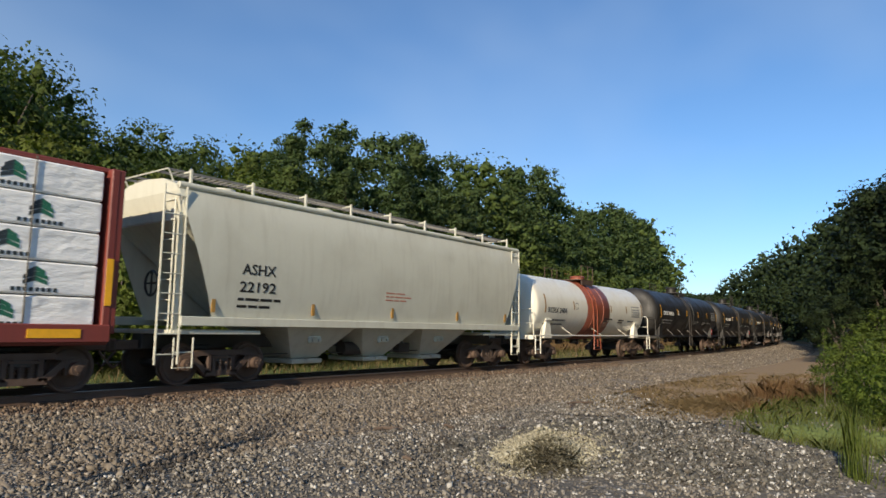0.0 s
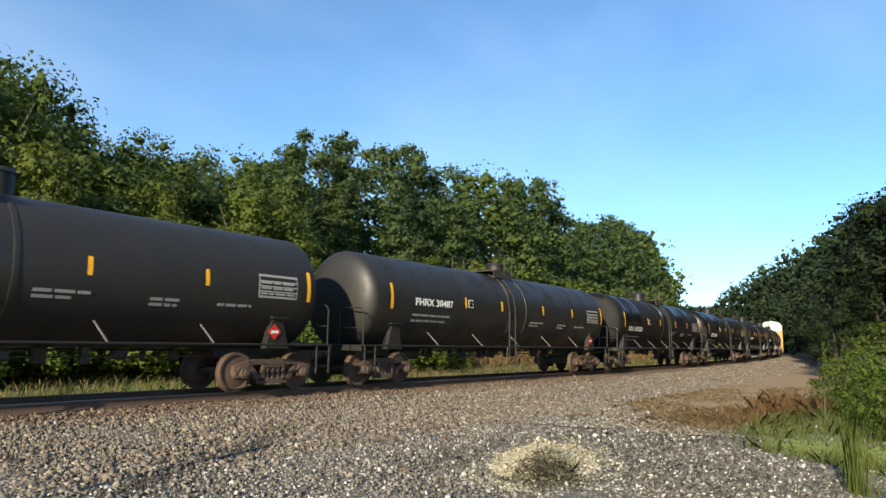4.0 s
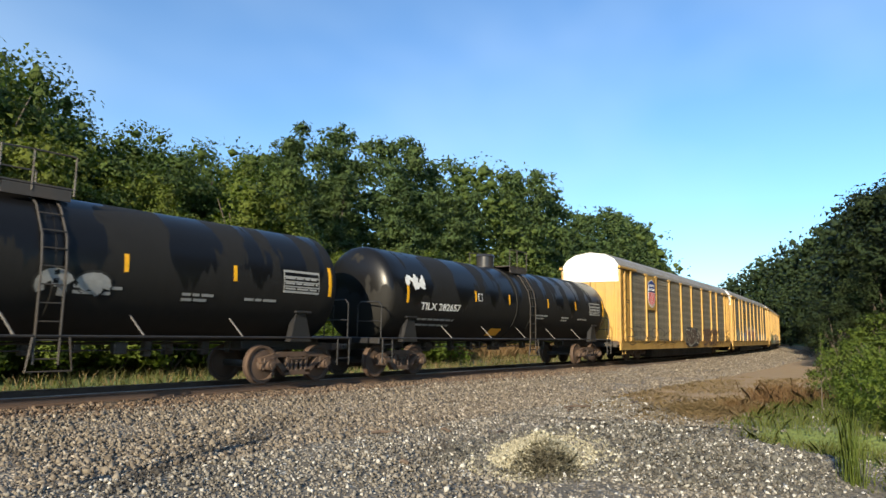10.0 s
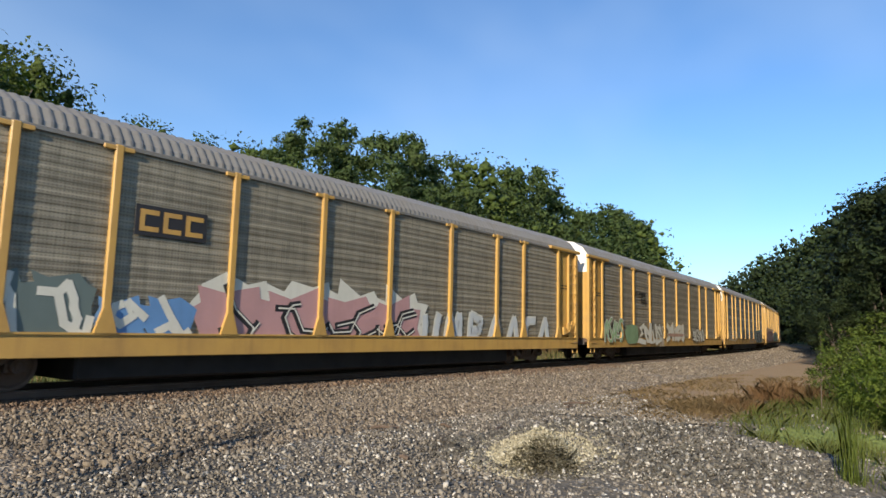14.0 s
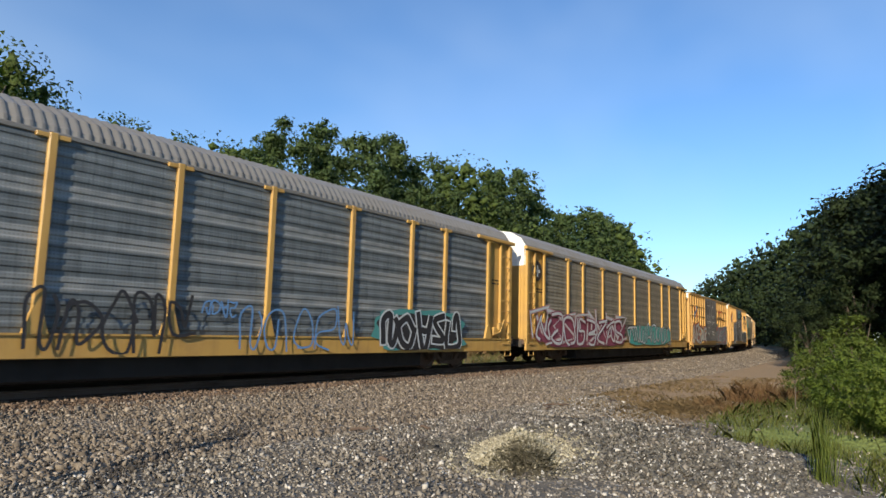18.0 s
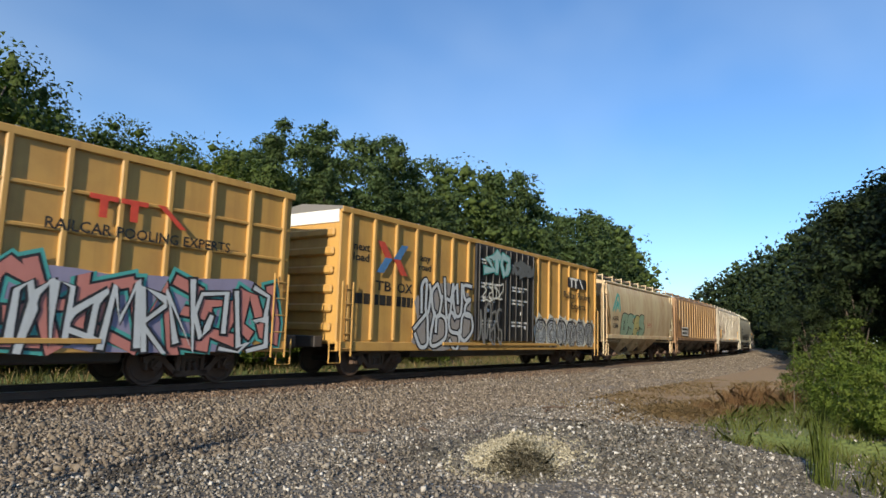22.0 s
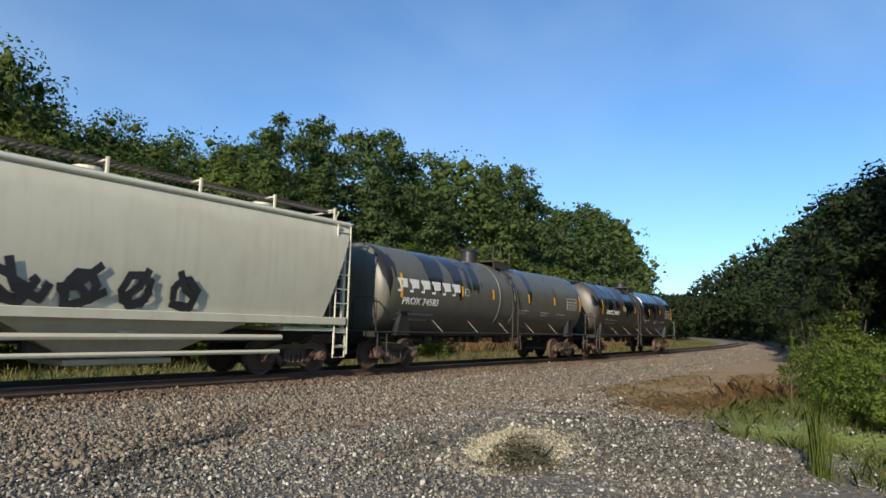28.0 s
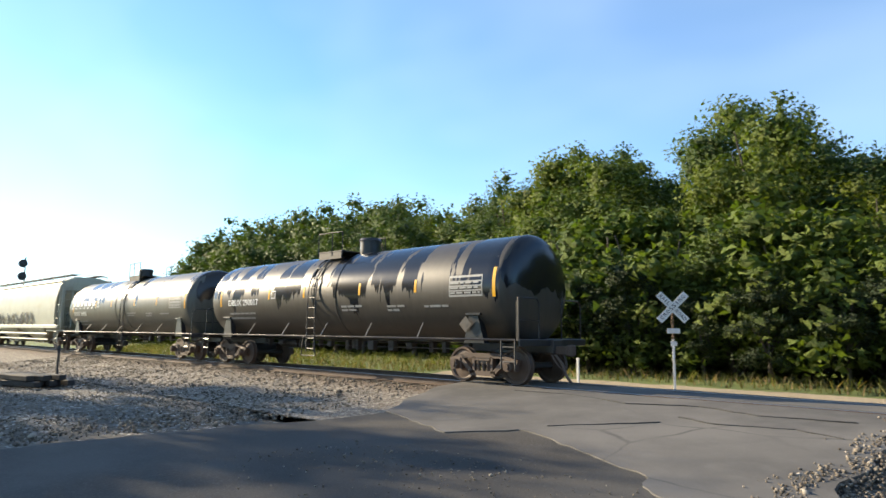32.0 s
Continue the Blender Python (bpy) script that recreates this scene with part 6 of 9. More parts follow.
def scrawl(car, x0, x1, z0, z1, y, fill, line, seed, accent=None, bent=None, letters=None):
    """Spray-painted letters that cannot be read: bent strokes with outlines."""
    rng = random.Random(seed)
    w = x1 - x0
    n = letters or max(3, round(w / (z1 - z0) * 1.1))
    cell = w / n
    hgt = z1 - z0
    paths = []
    for k in range(n):
        cx = x0 + (k + 0.5) * cell
        base = z0 + 0.12 * hgt
        for _ in range(rng.choice((2, 3, 3))):
            mode = rng.random()
            a = [(cx + rng.uniform(-0.32, 0.32) * cell, base + rng.uniform(0, 0.25) * hgt)]
            if mode < 0.5:
                steps, dx = 5, rng.uniform(-0.25, 0.25) * cell
                top = base + rng.uniform(0.5, 0.75) * hgt
                for i in range(1, steps + 1):
                    u = i / steps
                    a.append((a[0][0] + dx * u + 0.07 * cell * math.sin(u * 5 + k), a[0][1] + (top - a[0][1]) * u))
            else:
                r0 = rng.uniform(0.16, 0.34) * hgt
                c = (cx, base + rng.uniform(0.3, 0.5) * hgt)
                s, t = rng.uniform(0, 6.2), rng.uniform(2.6, 5.5)
                a = [(c[0] + 0.42 * cell * math.cos(s + t * i / 8), c[1] + r0 * math.sin(s + t * i / 8)) for i in range(9)]
            paths.append(a)

    def ribbons(width, lift):
        so = Soup()
        for q, pts in enumerate(paths):
            l, r = [], []
            for i, p in enumerate(pts):
                a, b = pts[max(i - 1, 0)], pts[min(i + 1, len(pts) - 1)]
                dx, dz = b[0] - a[0], b[1] - a[1]
                m = math.hypot(dx, dz) + 1e-6
                ww = width * (0.75 + 0.5 * math.sin(math.pi * i / max(len(pts) - 1, 1)))
                l.append((p[0] - dz / m * ww, p[1] + dx / m * ww))
                r.append((p[0] + dz / m * ww, p[1] - dx / m * ww))
            off = lift + q * 0.0004

            def put(p):
                x, z = p
                return (x, (y if bent is None else -math.sqrt(max(bent[1] ** 2 - (z - bent[0]) ** 2, 0.04))) - off, z)

            vs = [put(p) for p in l] + [put(p) for p in r]
            k = len(l)
            so.add(vs, [(i + 1, i, k + i, k + i + 1) for i in range(k - 1)])
        return so

    wide = 0.17 * min(cell, hgt * 0.8)
    out = part("spray_outline", ribbons(wide * 1.5, 0.004), line, car, "spray-painted outline")
    part("spray_fill", ribbons(wide, 0.012), fill, car, "spray-painted letters that cannot be read")
    if accent is not None:
        part("spray_highlight", ribbons(wide * 0.28, 0.02), accent, car)
    return out


def patch(car, x0, x1, z0, z1, y, mat, seed, bent=None, name="spray_cloud"):
    """A cloud of sprayed background colour with an uneven rim."""
    rng = random.Random(seed)
    n = 40
    pts = []
    for i in range(n):
        a = 2 * math.pi * i / n
        k = 1 + 0.22 * noise.noise((math.cos(a) * 3 + seed, math.sin(a) * 3, 1.7))
        cx, cz = math.cos(a), math.sin(a)
        cx, cz = (abs(cx) ** 0.55) * (1 if cx > 0 else -1), (abs(cz) ** 0.55) * (1 if cz > 0 else -1)
        pts.append(((x0 + x1) / 2 + (x1 - x0) / 2 * cx * k, max(z0 * 0.5 + z1 * 0.5 + (z1 - z0) / 2 * cz * k, z0 - 0.02)))
    return part(name, Soup().plate(pts, y - 0.001, 0.002), mat, car)


def graffiti(car, x0, x1, z0, z1, fill, line, glow, seed, letters, y, bubble=False, bend=False, fat=None):
    """A sprayed piece: a spiky cloud behind, fat slanted letters with outlines that cannot be read."""
    rng = random.Random(seed)
    cell, hgt = (x1 - x0) / letters, z1 - z0

    def spiky(cx, cz, w, h, spikes, lift, mat, name, rough=0.3):
        pts = []
        n = spikes * 2
        for i in range(n):
            a = 2 * math.pi * (i + rng.uniform(-0.25, 0.25)) / n
            k = (1 + rng.uniform(0, rough)) if i % 2 else (1 - rng.uniform(0, rough * 0.8))
            px, pz = math.cos(a), math.sin(a)
            px, pz = abs(px) ** 0.6 * (1 if px > 0 else -1), abs(pz) ** 0.6 * (1 if pz > 0 else -1)
            pts.append((cx + w * px * k, max(cz + h * pz * k, z0)))
        made.append(part(name, Soup().plate(pts, y - lift, 0.003), mat, car))

    made = []
    if fill is not None:
        if bubble:
            for k in range(letters):
                spiky(x0 + (k + 0.5) * cell, z0 + hgt * 0.47, cell * 0.56, hgt * 0.47, 9, k * 0.0004, glow, "spray_cloud", 0.3)
            for k in range(letters):
                spiky(x0 + (k + 0.5) * cell, z0 + hgt * 0.47, cell * 0.47, hgt * 0.40, 8, 0.004 + k * 0.0004, line, "spray_outline", 0.06)
        elif glow is not None:
            for k in range(letters):
                spiky(x0 + (k + 0.5) * cell, z0 + hgt * 0.52, cell * 0.62, hgt * 0.52, 9, 0.0 + k * 0.0004, line if line is not INKB else glow, "spray_glow", 0.45)
        for k in range(letters):
            spiky(x0 + (k + 0.5) * cell, z0 + hgt * 0.45, cell * (0.42 if bubble else 0.56), hgt * (0.35 if bubble else 0.44), 8 if bubble else 7, 0.008 + k * 0.0004, fill, "spray_cloud", 0.06 if bubble else 0.3)
    out = Soup()
    hi = Soup()

    def ribbon(so, pts, wd, lift):
        for i, (p, r) in enumerate(zip(pts[:-1], pts[1:])):
            ex, ez = r[0] - p[0], r[1] - p[1]
            m = math.hypot(ex, ez) + 1e-6
            nx, nz, ox, oz = -ez / m * wd, ex / m * wd, ex / m * wd * 0.5, ez / m * wd * 0.5
            yy = y - lift - (i % 2) * 0.0003
            so.add([(p[0] + nx - ox, yy, p[1] + nz - oz), (r[0] + nx + ox, yy, r[1] + nz + oz), (r[0] - nx + ox, yy, r[1] - nz + oz), (p[0] - nx - ox, yy, p[1] - nz - oz)], [(3, 2, 1, 0)])

    if bubble and not bend:
        for k in range(letters):
            cx, cz, ph = x0 + (k + 0.5) * cell, z0 + hgt * 0.46, rng.uniform(0, 6)
            lean, arms = rng.uniform(-0.2, 0.2), rng.choice((2, 3, 3))
            for ring in (0.95, 0.76, 0.58, 0.4, 0.22):
                pts = []
                for i in range(25):
                    a = 2 * math.pi * i / 24
                    rr = ring * (1 + 0.24 * math.sin(arms * a + ph) * (1.3 - ring) + 0.07 * math.sin(5 * a + 2 * ph))
                    u, v = math.cos(a) * rr, math.sin(a) * rr
                    pts.append((cx + (u + lean * v) * cell * 0.5, max(cz + v * hgt * 0.44, z0)))
                ribbon(out, pts, rng.uniform(0.014, 0.027), 0.016 + k * 0.0006)
    if fat is not None:
        glyphs = ([(-1, -1), (-0.6, 0.9), (0, -0.3), (0.6, 1), (1, -1)], [(-0.9, -1), (0, 1), (0.9, -1)], [(-0.7, -1), (-0.6, 0.9), (0.5, 0.8), (0.6, 0.1), (-0.5, -0.1), (0.9, -1)],
                  [(0.8, 0.9), (-0.3, 0.8), (-0.8, 0), (-0.3, -0.9), (0.8, -0.8)], [(-0.9, 0.8), (-0.5, -0.9), (0.5, -0.8), (0.8, 1)])
        rim = Soup()
        for k in range(letters if glow is not None else 0):
            spiky(x0 + (k + 0.5) * cell, z0 + hgt * 0.48, cell * 0.56, hgt * 0.46, 7, k * 0.0004, glow, "spray_cloud", 0.35)
        for k in range(letters):
            g = rng.choice(glyphs)
            pts = [(x0 + (k + 0.5 + (u + 0.15 * v) * 0.36 + rng.uniform(-0.04, 0.04)) * cell, z0 + hgt * (0.48 + 0.36 * v + rng.uniform(-0.06, 0.06))) for u, v in g]
            soft = [(p[0] + (r[0] - p[0]) * q / 4 + math.sin(q * 1.57) * 0.02, p[1] + (r[1] - p[1]) * q / 4) for p, r in zip(pts[:-1], pts[1:]) for q in range(4)] + [pts[-1]]
            wide = (0.17 if glow is None else 0.22) * min(cell / 0.9, 1.0)
            ribbon(rim, soft, wide, 0.004 + k * 0.0008)
            ribbon(out, soft, wide * 0.66, 0.016 + k * 0.0008)
        made.append(tagged(part("spray_outline", rim, fat, car), kind="stuff"))
    for k in range(0 if fat is not None else letters):
        cx, tilt = x0 + (k + 0.5) * cell, rng.uniform(-0.15, 0.25)
        w, h, b = cell * 0.34, hgt * 0.36, z0 + hgt * 0.46
        strokes = []
        for _ in range(1 if bubble else rng.choice((2, 3, 3))):
            mode, sg = rng.randrange(4), rng.choice((-1, 1))
            if mode == 0:
                a0, turn = rng.uniform(0, 6.28), rng.uniform(2.4, 4.6) * sg
                strokes.append([(0.75 * math.cos(a0 + turn * i / 7), rng.uniform(0.8, 0.95) * math.sin(a0 + turn * i / 7)) for i in range(8)])
            elif mode == 1:
                strokes.append([(-1.1 * sg, rng.uniform(0.4, 1)), (-0.2 * sg, rng.uniform(0.3, 0.8)), (0.1 * sg, -0.4), (1.1 * sg, rng.uniform(-1, -0.5)), (1.4 * sg, -0.2)])
            elif mode == 2:
                strokes.append([(0.5 * sg, 1.25), (0.1 * sg, 0.3), (-0.5 * sg, -0.2), (-0.3 * sg, -1.1), (0.7 * sg, -0.7)])
            else:
                strokes.append([(-0.9, 0.2 * sg), (-0.1, rng.uniform(-0.2, 0.2)), (0.5, 0.5 * sg), (0.3, 0.9 * sg), (1.3, 0.3 * sg)])
        for q, st in enumerate(strokes):
            pts = [(cx + (u + tilt * v + rng.uniform(-0.12, 0.12)) * w, b + (v + rng.uniform(-0.15, 0.15)) * h) for u, v in st]
            for so, wd, lift, dx in ((out, 0.03 if bubble else 0.05 + 0.03 * min(cell, 1), 0.018, 0.0), (hi, 0.02, 0.026, 0.05)):
                for i, (p, r) in enumerate(zip(pts[:-1], pts[1:])):
                    ex, ez = r[0] - p[0], r[1] - p[1]
                    m = math.hypot(ex, ez) + 1e-6
                    nx, nz = -ez / m * wd, ex / m * wd
                    ox, oz = ex / m * wd * 0.6, ez / m * wd * 0.6
                    yy = y - lift - (k * 4 + q * 2 + i % 2) * 0.0003
                    so.add([(p[0] + nx - ox + dx, yy, p[1] + nz - oz), (r[0] + nx + ox + dx, yy, r[1] + nz + oz), (r[0] - nx + ox + dx, yy, r[1] - nz + oz), (p[0] - nx - ox + dx, yy, p[1] - nz - oz)], [(3, 2, 1, 0)])
    ob = part("spray_letters", out, line, car, "sprayed letters that cannot be read")
    made.append(tagged(ob, kind="stuff"))
    if glow is not None and fat is None:
        made.append(tagged(part("spray_highlight", hi, glow if line is INKB else INKB, car), kind="stuff"))
    if bend:
        for ob in made:
            lay_on(ob, y, 0.022)


STROKES = {"S": [(0.8, 0.8), (0.1, 1.0), (-0.75, 0.75), (-0.7, 0.2), (0.6, -0.1), (0.8, -0.7), (0.0, -1.0), (-0.85, -0.85)], "G": [(0.8, 0.9), (-0.8, 0.85), (-0.8, -0.9), (0.2, -1.0), (0.85, -0.6), (0.6, -0.05), (-0.2, 0.0)],
           "P": [(-0.6, -1.0), (-0.7, 0.6), (-0.1, 1.0), (0.75, 0.75), (0.75, 0.05), (-0.5, -0.15), (-0.3, -0.8), (0.8, -0.9)], "O": [(0.0, 1.0), (-0.8, 0.5), (-0.8, -0.5), (0.0, -1.0), (0.8, -0.5), (0.8, 0.5), (0.0, 1.0)],
           "E": [(0.9, 0.9), (-0.6, 0.95), (-0.7, 0.1), (0.5, 0.05), (-0.7, -0.05), (-0.7, -0.9), (0.95, -0.95)], "T": [(-1.0, 0.8), (0.0, 0.95), (1.0, 0.75), (0.1, 0.85), (-0.05, -0.1), (0.2, -1.0)],
           "M": [(-0.95, -1.0), (-0.7, 0.95), (-0.05, -0.2), (0.65, 1.0), (0.95, -1.0)], "R": [(-0.6, -1.0), (-0.7, 0.95), (0.6, 0.8), (0.6, 0.15), (-0.4, 0.0), (0.9, -1.0)],
           "A": [(-0.95, -1.0), (-0.2, 0.95), (0.25, 0.95), (0.95, -1.0), (0.5, -0.2), (-0.55, -0.25)], "N": [(-0.8, -1.0), (-0.7, 0.95), (0.6, -0.9), (0.8, 1.1)]}


def throwup(car, forms, x0, x1, z0, z1, y, fill, rim, glow, wide, bend=False, sharp=False, other=None, pick=-1):
    """A sprayed row of fat bent strokes: a halo, a dark rim and a fill, one letter form after the other."""
    rng = random.Random(len(forms) * 7 + int(x0 * 10))
    cell, mid, half = (x1 - x0) / len(forms), (z0 + z1) / 2, (z1 - z0) / 2
    layers = []
    for grow, lift, mat, name in ((0.13, 0.0, glow, "spray_halo"), (0.055, 0.006, rim, "spray_outline"), (0.0, 0.012, fill, "spray_letters")):
        if mat is None:
            continue
        so, ot = Soup(), Soup()
        state = random.Random(5 + len(forms))
        for k, ch in enumerate(forms):
            cx, lean, up = x0 + (k + 0.5) * cell, state.uniform(-0.08, 0.12), state.uniform(-0.08, 0.08)
            form = STROKES[ch]
            fx, fz, bend_by = state.choice((-1, 1)), state.choice((-1, 1)), 0.3 if sharp else (0.05 if wide > 0.15 else 0.26)
            if not sharp and wide > 0.15:
                fx = fz = 1
            pts = [(cx + (u * fx * (0.56 if sharp else 0.44) + lean * v + state.uniform(-bend_by, bend_by) * 0.6) * cell, mid + up * half + (v * fz + state.uniform(-bend_by, bend_by)) * (half - wide * 0.9)) for u, v in (form if wide > 0.15 and not sharp or state.random() < 0.4 else [(q, p) for p, q in form])]
            if not sharp:
                ends = [pts[0]] + pts + [pts[-1]]
                pts = []
                for a, b, c, d in zip(ends[:-3], ends[1:-2], ends[2:-1], ends[3:]):
                    for i in range(5):
                        q = i / 5
                        pts.append(tuple(0.5 * (2 * b[m] + (c[m] - a[m]) * q + (2 * a[m] - 5 * b[m] + 4 * c[m] - d[m]) * q * q + (3 * b[m] - a[m] - 3 * c[m] + d[m]) * q ** 3) for m in (0, 1)))
                pts.append(ends[-1])
            rows = []
            for i, p in enumerate(pts):
                a, b = pts[max(i - 1, 0)], pts[min(i + 1, len(pts) - 1)]
                m = math.hypot(b[0] - a[0], b[1] - a[1]) + 1e-6
                w = wide * (1.0 if not sharp else (0.75 + 0.5 * ((i * 37 + k * 11) % 7) / 6)) + grow
                ext = grow if i in (0, len(pts) - 1) else 0.0
                ex, ez = (b[0] - a[0]) / m, (b[1] - a[1]) / m
                px, pz = p[0] + ex * ext * (1 if i else -1), p[1] + ez * ext * (1 if i else -1)
                rows.append(((px - ez * w, pz + ex * w), (px + ez * w, pz - ex * w)))
            yy = y - lift - k * 0.0005
            vs = [(qx, yy - 0.00008 * i, max(qz, z0 - 0.04)) for i, r in enumerate(rows) for qx, qz in r]
            (ot if k == pick and mat is fill else so).add(vs, [(2 * i, 2 * i + 1, 2 * i + 3, 2 * i + 2) for i in range(len(rows) - 1)])
        layers.append(tagged(part(name, so, mat, car, "sprayed letters that cannot be read"), kind="stuff"))
        if ot.v:
            layers.append(part("spray_letter", ot, other, car, "sprayed yellow letter form"))
    if bend:
        for ob in layers:
            lay_on(ob, y, 0.02)


def sp(name, c):
    return paint("spray_" + name, c, tuple(v * 0.55 for v in c), 0.5, 0.55, 0.3)


PINK, TEAL, SILVER, PALE, MAROON, LIME, SKYB, INKB, ORNG, CREAM = (sp("pink", (0.46, 0.27, 0.27)), sp("teal", (0.08, 0.36, 0.33)), sp("silver", (0.52, 0.56, 0.58)),
    sp("pale", (0.62, 0.62, 0.55)), sp("maroon", (0.24, 0.06, 0.1)), sp("lime", (0.25, 0.42, 0.2)), sp("blue", (0.12, 0.26, 0.5)), sp("black", (0.025, 0.025, 0.03)),
    sp("orange", (0.6, 0.2, 0.08)), sp("cream", (0.66, 0.58, 0.42)))


def under_gear(car, L, inset):
    """Centre sill, brake rigging and pipes."""
    rng = random.Random(int(L * 100))
    so = Soup().box(0, 0, 0.95, L - 1.2, 0.4, 0.34, 0.02)
    part("centre_sill", so, IRON, car)
    so = Soup().tube((-1.2, -0.5, 0.72), (0.2, -0.5, 0.72), 0.2, 0.2, 12).box(1.4, -0.5, 0.72, 0.5, 0.3, 0.3, 0.03)
    so.rod([(-L / 2 + inset + 1.3, -0.6, 0.62), (L / 2 - inset - 1.3, -0.6, 0.62)], 0.018)
    part("brake_gear", so, IRON, car)


def end_steps(car, L, mat, w=1.45):
    for e in (-1, 1):
        for y in (-w, w):
            so = Soup()
            x = e * (L / 2 - 0.85)
            so.rod([(x - 0.22, y, 1.05), (x - 0.22, y, 0.42), (x + 0.22, y, 0.42), (x + 0.22, y, 1.05)], 0.02)
            so.rod([(x - 0.22, y, 0.74), (x + 0.22, y, 0.74)], 0.016)
            part("step", so, mat, car)


def hopper_car(index, label, mat, ribs=0, bays=3, top=4.45, eave=4.2, curved=True, chute=None, rib_mat=None, short_roof=False, floor=1.42):
    car, L = begin_car("covered_hopper", label, "hopper car", index)
    chute = chute or mat
    hb = L / 2 - 0.55
    if curved:
        half = [(1.42, floor), (1.52, floor + 0.5), (1.57, floor + 1.1), (1.58, 3.0), (1.54, 3.6), (1.44, eave - 0.12), (1.36, eave), (0.75, top - 0.06), (0.0, top)]
    else:
        half = [(1.50, floor), (1.52, floor + 0.4), (1.52, 2.4), (1.52, 3.0), (1.52, 3.6), (1.52, eave - 0.12), (1.48, eave), (0.75, top - 0.06), (0.0, top)]

    def inset(z):
        return float(np.interp(z, [floor, 2.2, 3.35, 4.1], [0.95, 0.68, 0.24, 0.0] if curved else [1.45, 1.3, 0.35, 0.0]))

    ring = [(-y, z) for y, z in half] + [(y, z) for y, z in half[-2::-1]]
    stations = np.linspace(-1, 1, 14)
    secs = [[(k * (hb - inset(z)), y, z) for y, z in ring] for k in stations]
    so = Soup().loft(secs, True, False)
    part("body", so, mat, car, smooth=28)
    for e in (-1, 1):
        hood = [(y, z) for y, z in ring if z >= 3.55]
        cap = Soup().loft([[(e * (hb - inset(z) - w), y * k, z) for y, z in hood] for w, k in ((0.0, 1.0), (0.05, 0.995))])
        part("end_hood", cap, mat, car, "rounded top of the end sheet")
        zs, xs = (3.62, floor + 0.02), (hb - inset(3.62) - 0.03, hb - 3.0)
        sheet = Soup().loft([[(e * x, y, z) for y, x, z in ((-1.5, xs[0], zs[0] - w), (1.5, xs[0], zs[0] - w), (1.4, xs[1], zs[1] - w), (-1.4, xs[1], zs[1] - w))] for w in (0.0, 0.05)])
        part("slope_sheet", sheet, mat, car, "end sheet sloping down to the outlets")
    # side sill and eave
    for y in (-1, 1):
        part("side_sill", Soup().box(0, y * 1.5, floor - 0.03, L - 1.4, 0.1, 0.2, 0.015), mat, car)
        part("eave_rail", Soup().tube((-hb, y * 1.40, eave + 0.0), (hb, y * 1.40, eave + 0.0), 0.075, 0.075, 10), mat, car, smooth=40)
        for k in range(ribs):
            x = -hb + 0.95 + (2 * hb - 1.9) * k / (ribs - 1)
            z0 = floor + 0.05 if abs(x) < hb - 1.5 else float(np.interp(hb - abs(x), [0, 0.35, 1.3, 1.45], [4.1, 3.35, 2.2, floor])) + 0.05
            part("rib", Soup().box(x, y * 1.533, (z0 + eave - 0.1) / 2, 0.075, 0.06, eave - 0.1 - z0, 0.018), rib_mat or mat, car)
    # roof walk
    for y in (-0.72, 0.72):
        so = Soup()
        for x in np.arange(-hb + 0.3, hb - 0.3, 0.16):
            so.box(x, y, top + 0.13, 0.03, 0.42, 0.03)
        so.beam((-hb, y - 0.21, top + 0.13), (hb, y - 0.21, top + 0.13), 0.03, 0.05).beam((-hb, y + 0.21, top + 0.13), (hb, y + 0.21, top + 0.13), 0.03, 0.05)
        part("roof_walk", so, GALV if curved and top > 4.52 else IRON, car)
    for k in range(9):
        x = -hb + 0.4 + (2 * hb - 0.8) * k / 8
        for y in (-1.12, 1.12):
            part("walk_bracket", Soup().box(x, y * 1.06, top - 0.02, 0.07, 0.05, 0.36, 0.01).box(x, y * 0.9, top + 0.1, 0.06, 0.36, 0.04, 0.01), mat, car)
    for k in range(4):
        part("roof_hatch", Soup().tube((-hb + 2 + k * (2 * hb - 4) / 3, 0, top - 0.02), (-hb + 2 + k * (2 * hb - 4) / 3, 0, top + 0.12), 0.34, 0.3, 16), mat, car)
    # discharge bays
    clear = L - 2 * 3.55
    for k in range(bays):
        x = -clear / 2 + clear * (k + 0.5) / bays
        w = clear / bays / 2
        so = Soup()
        up, dn = 0.98 * w, 0.34 * w
        so.loft([[(x - up, -1.42, floor), (x + up, -1.42, floor), (x + up, 1.42, floor), (x - up, 1.42, floor)][::-1],
                 [(x - dn, -0.62, 0.5), (x + dn, -0.62, 0.5), (x + dn, 0.62, 0.5), (x - dn, 0.62, 0.5)][::-1]])
        part("discharge_bay", so, chute, car, "sloping discharge bay")
        part("outlet_gate", Soup().box(x, 0, 0.42, dn * 2.3, 1.5, 0.12, 0.02).tube((x, -0.85, 0.45), (x, -0.7, 0.45), 0.05, 0.05, 8).box(x, -0.9, 0.45, 0.3, 0.03, 0.08), IRON if ribs else mat, car)
        part("vibrator_bracket", Soup().box(x - 0.1, -1.1, 0.98, 0.42, 0.1, 0.2, 0.03).tube((x - 0.2, -1.14, 0.98), (x - 0.2, -1.2, 0.98), 0.05, 0.05, 8).tube((x + 0.02, -1.14, 0.98), (x + 0.02, -1.2, 0.98), 0.05, 0.05, 8), mat if not ribs else chute, car)
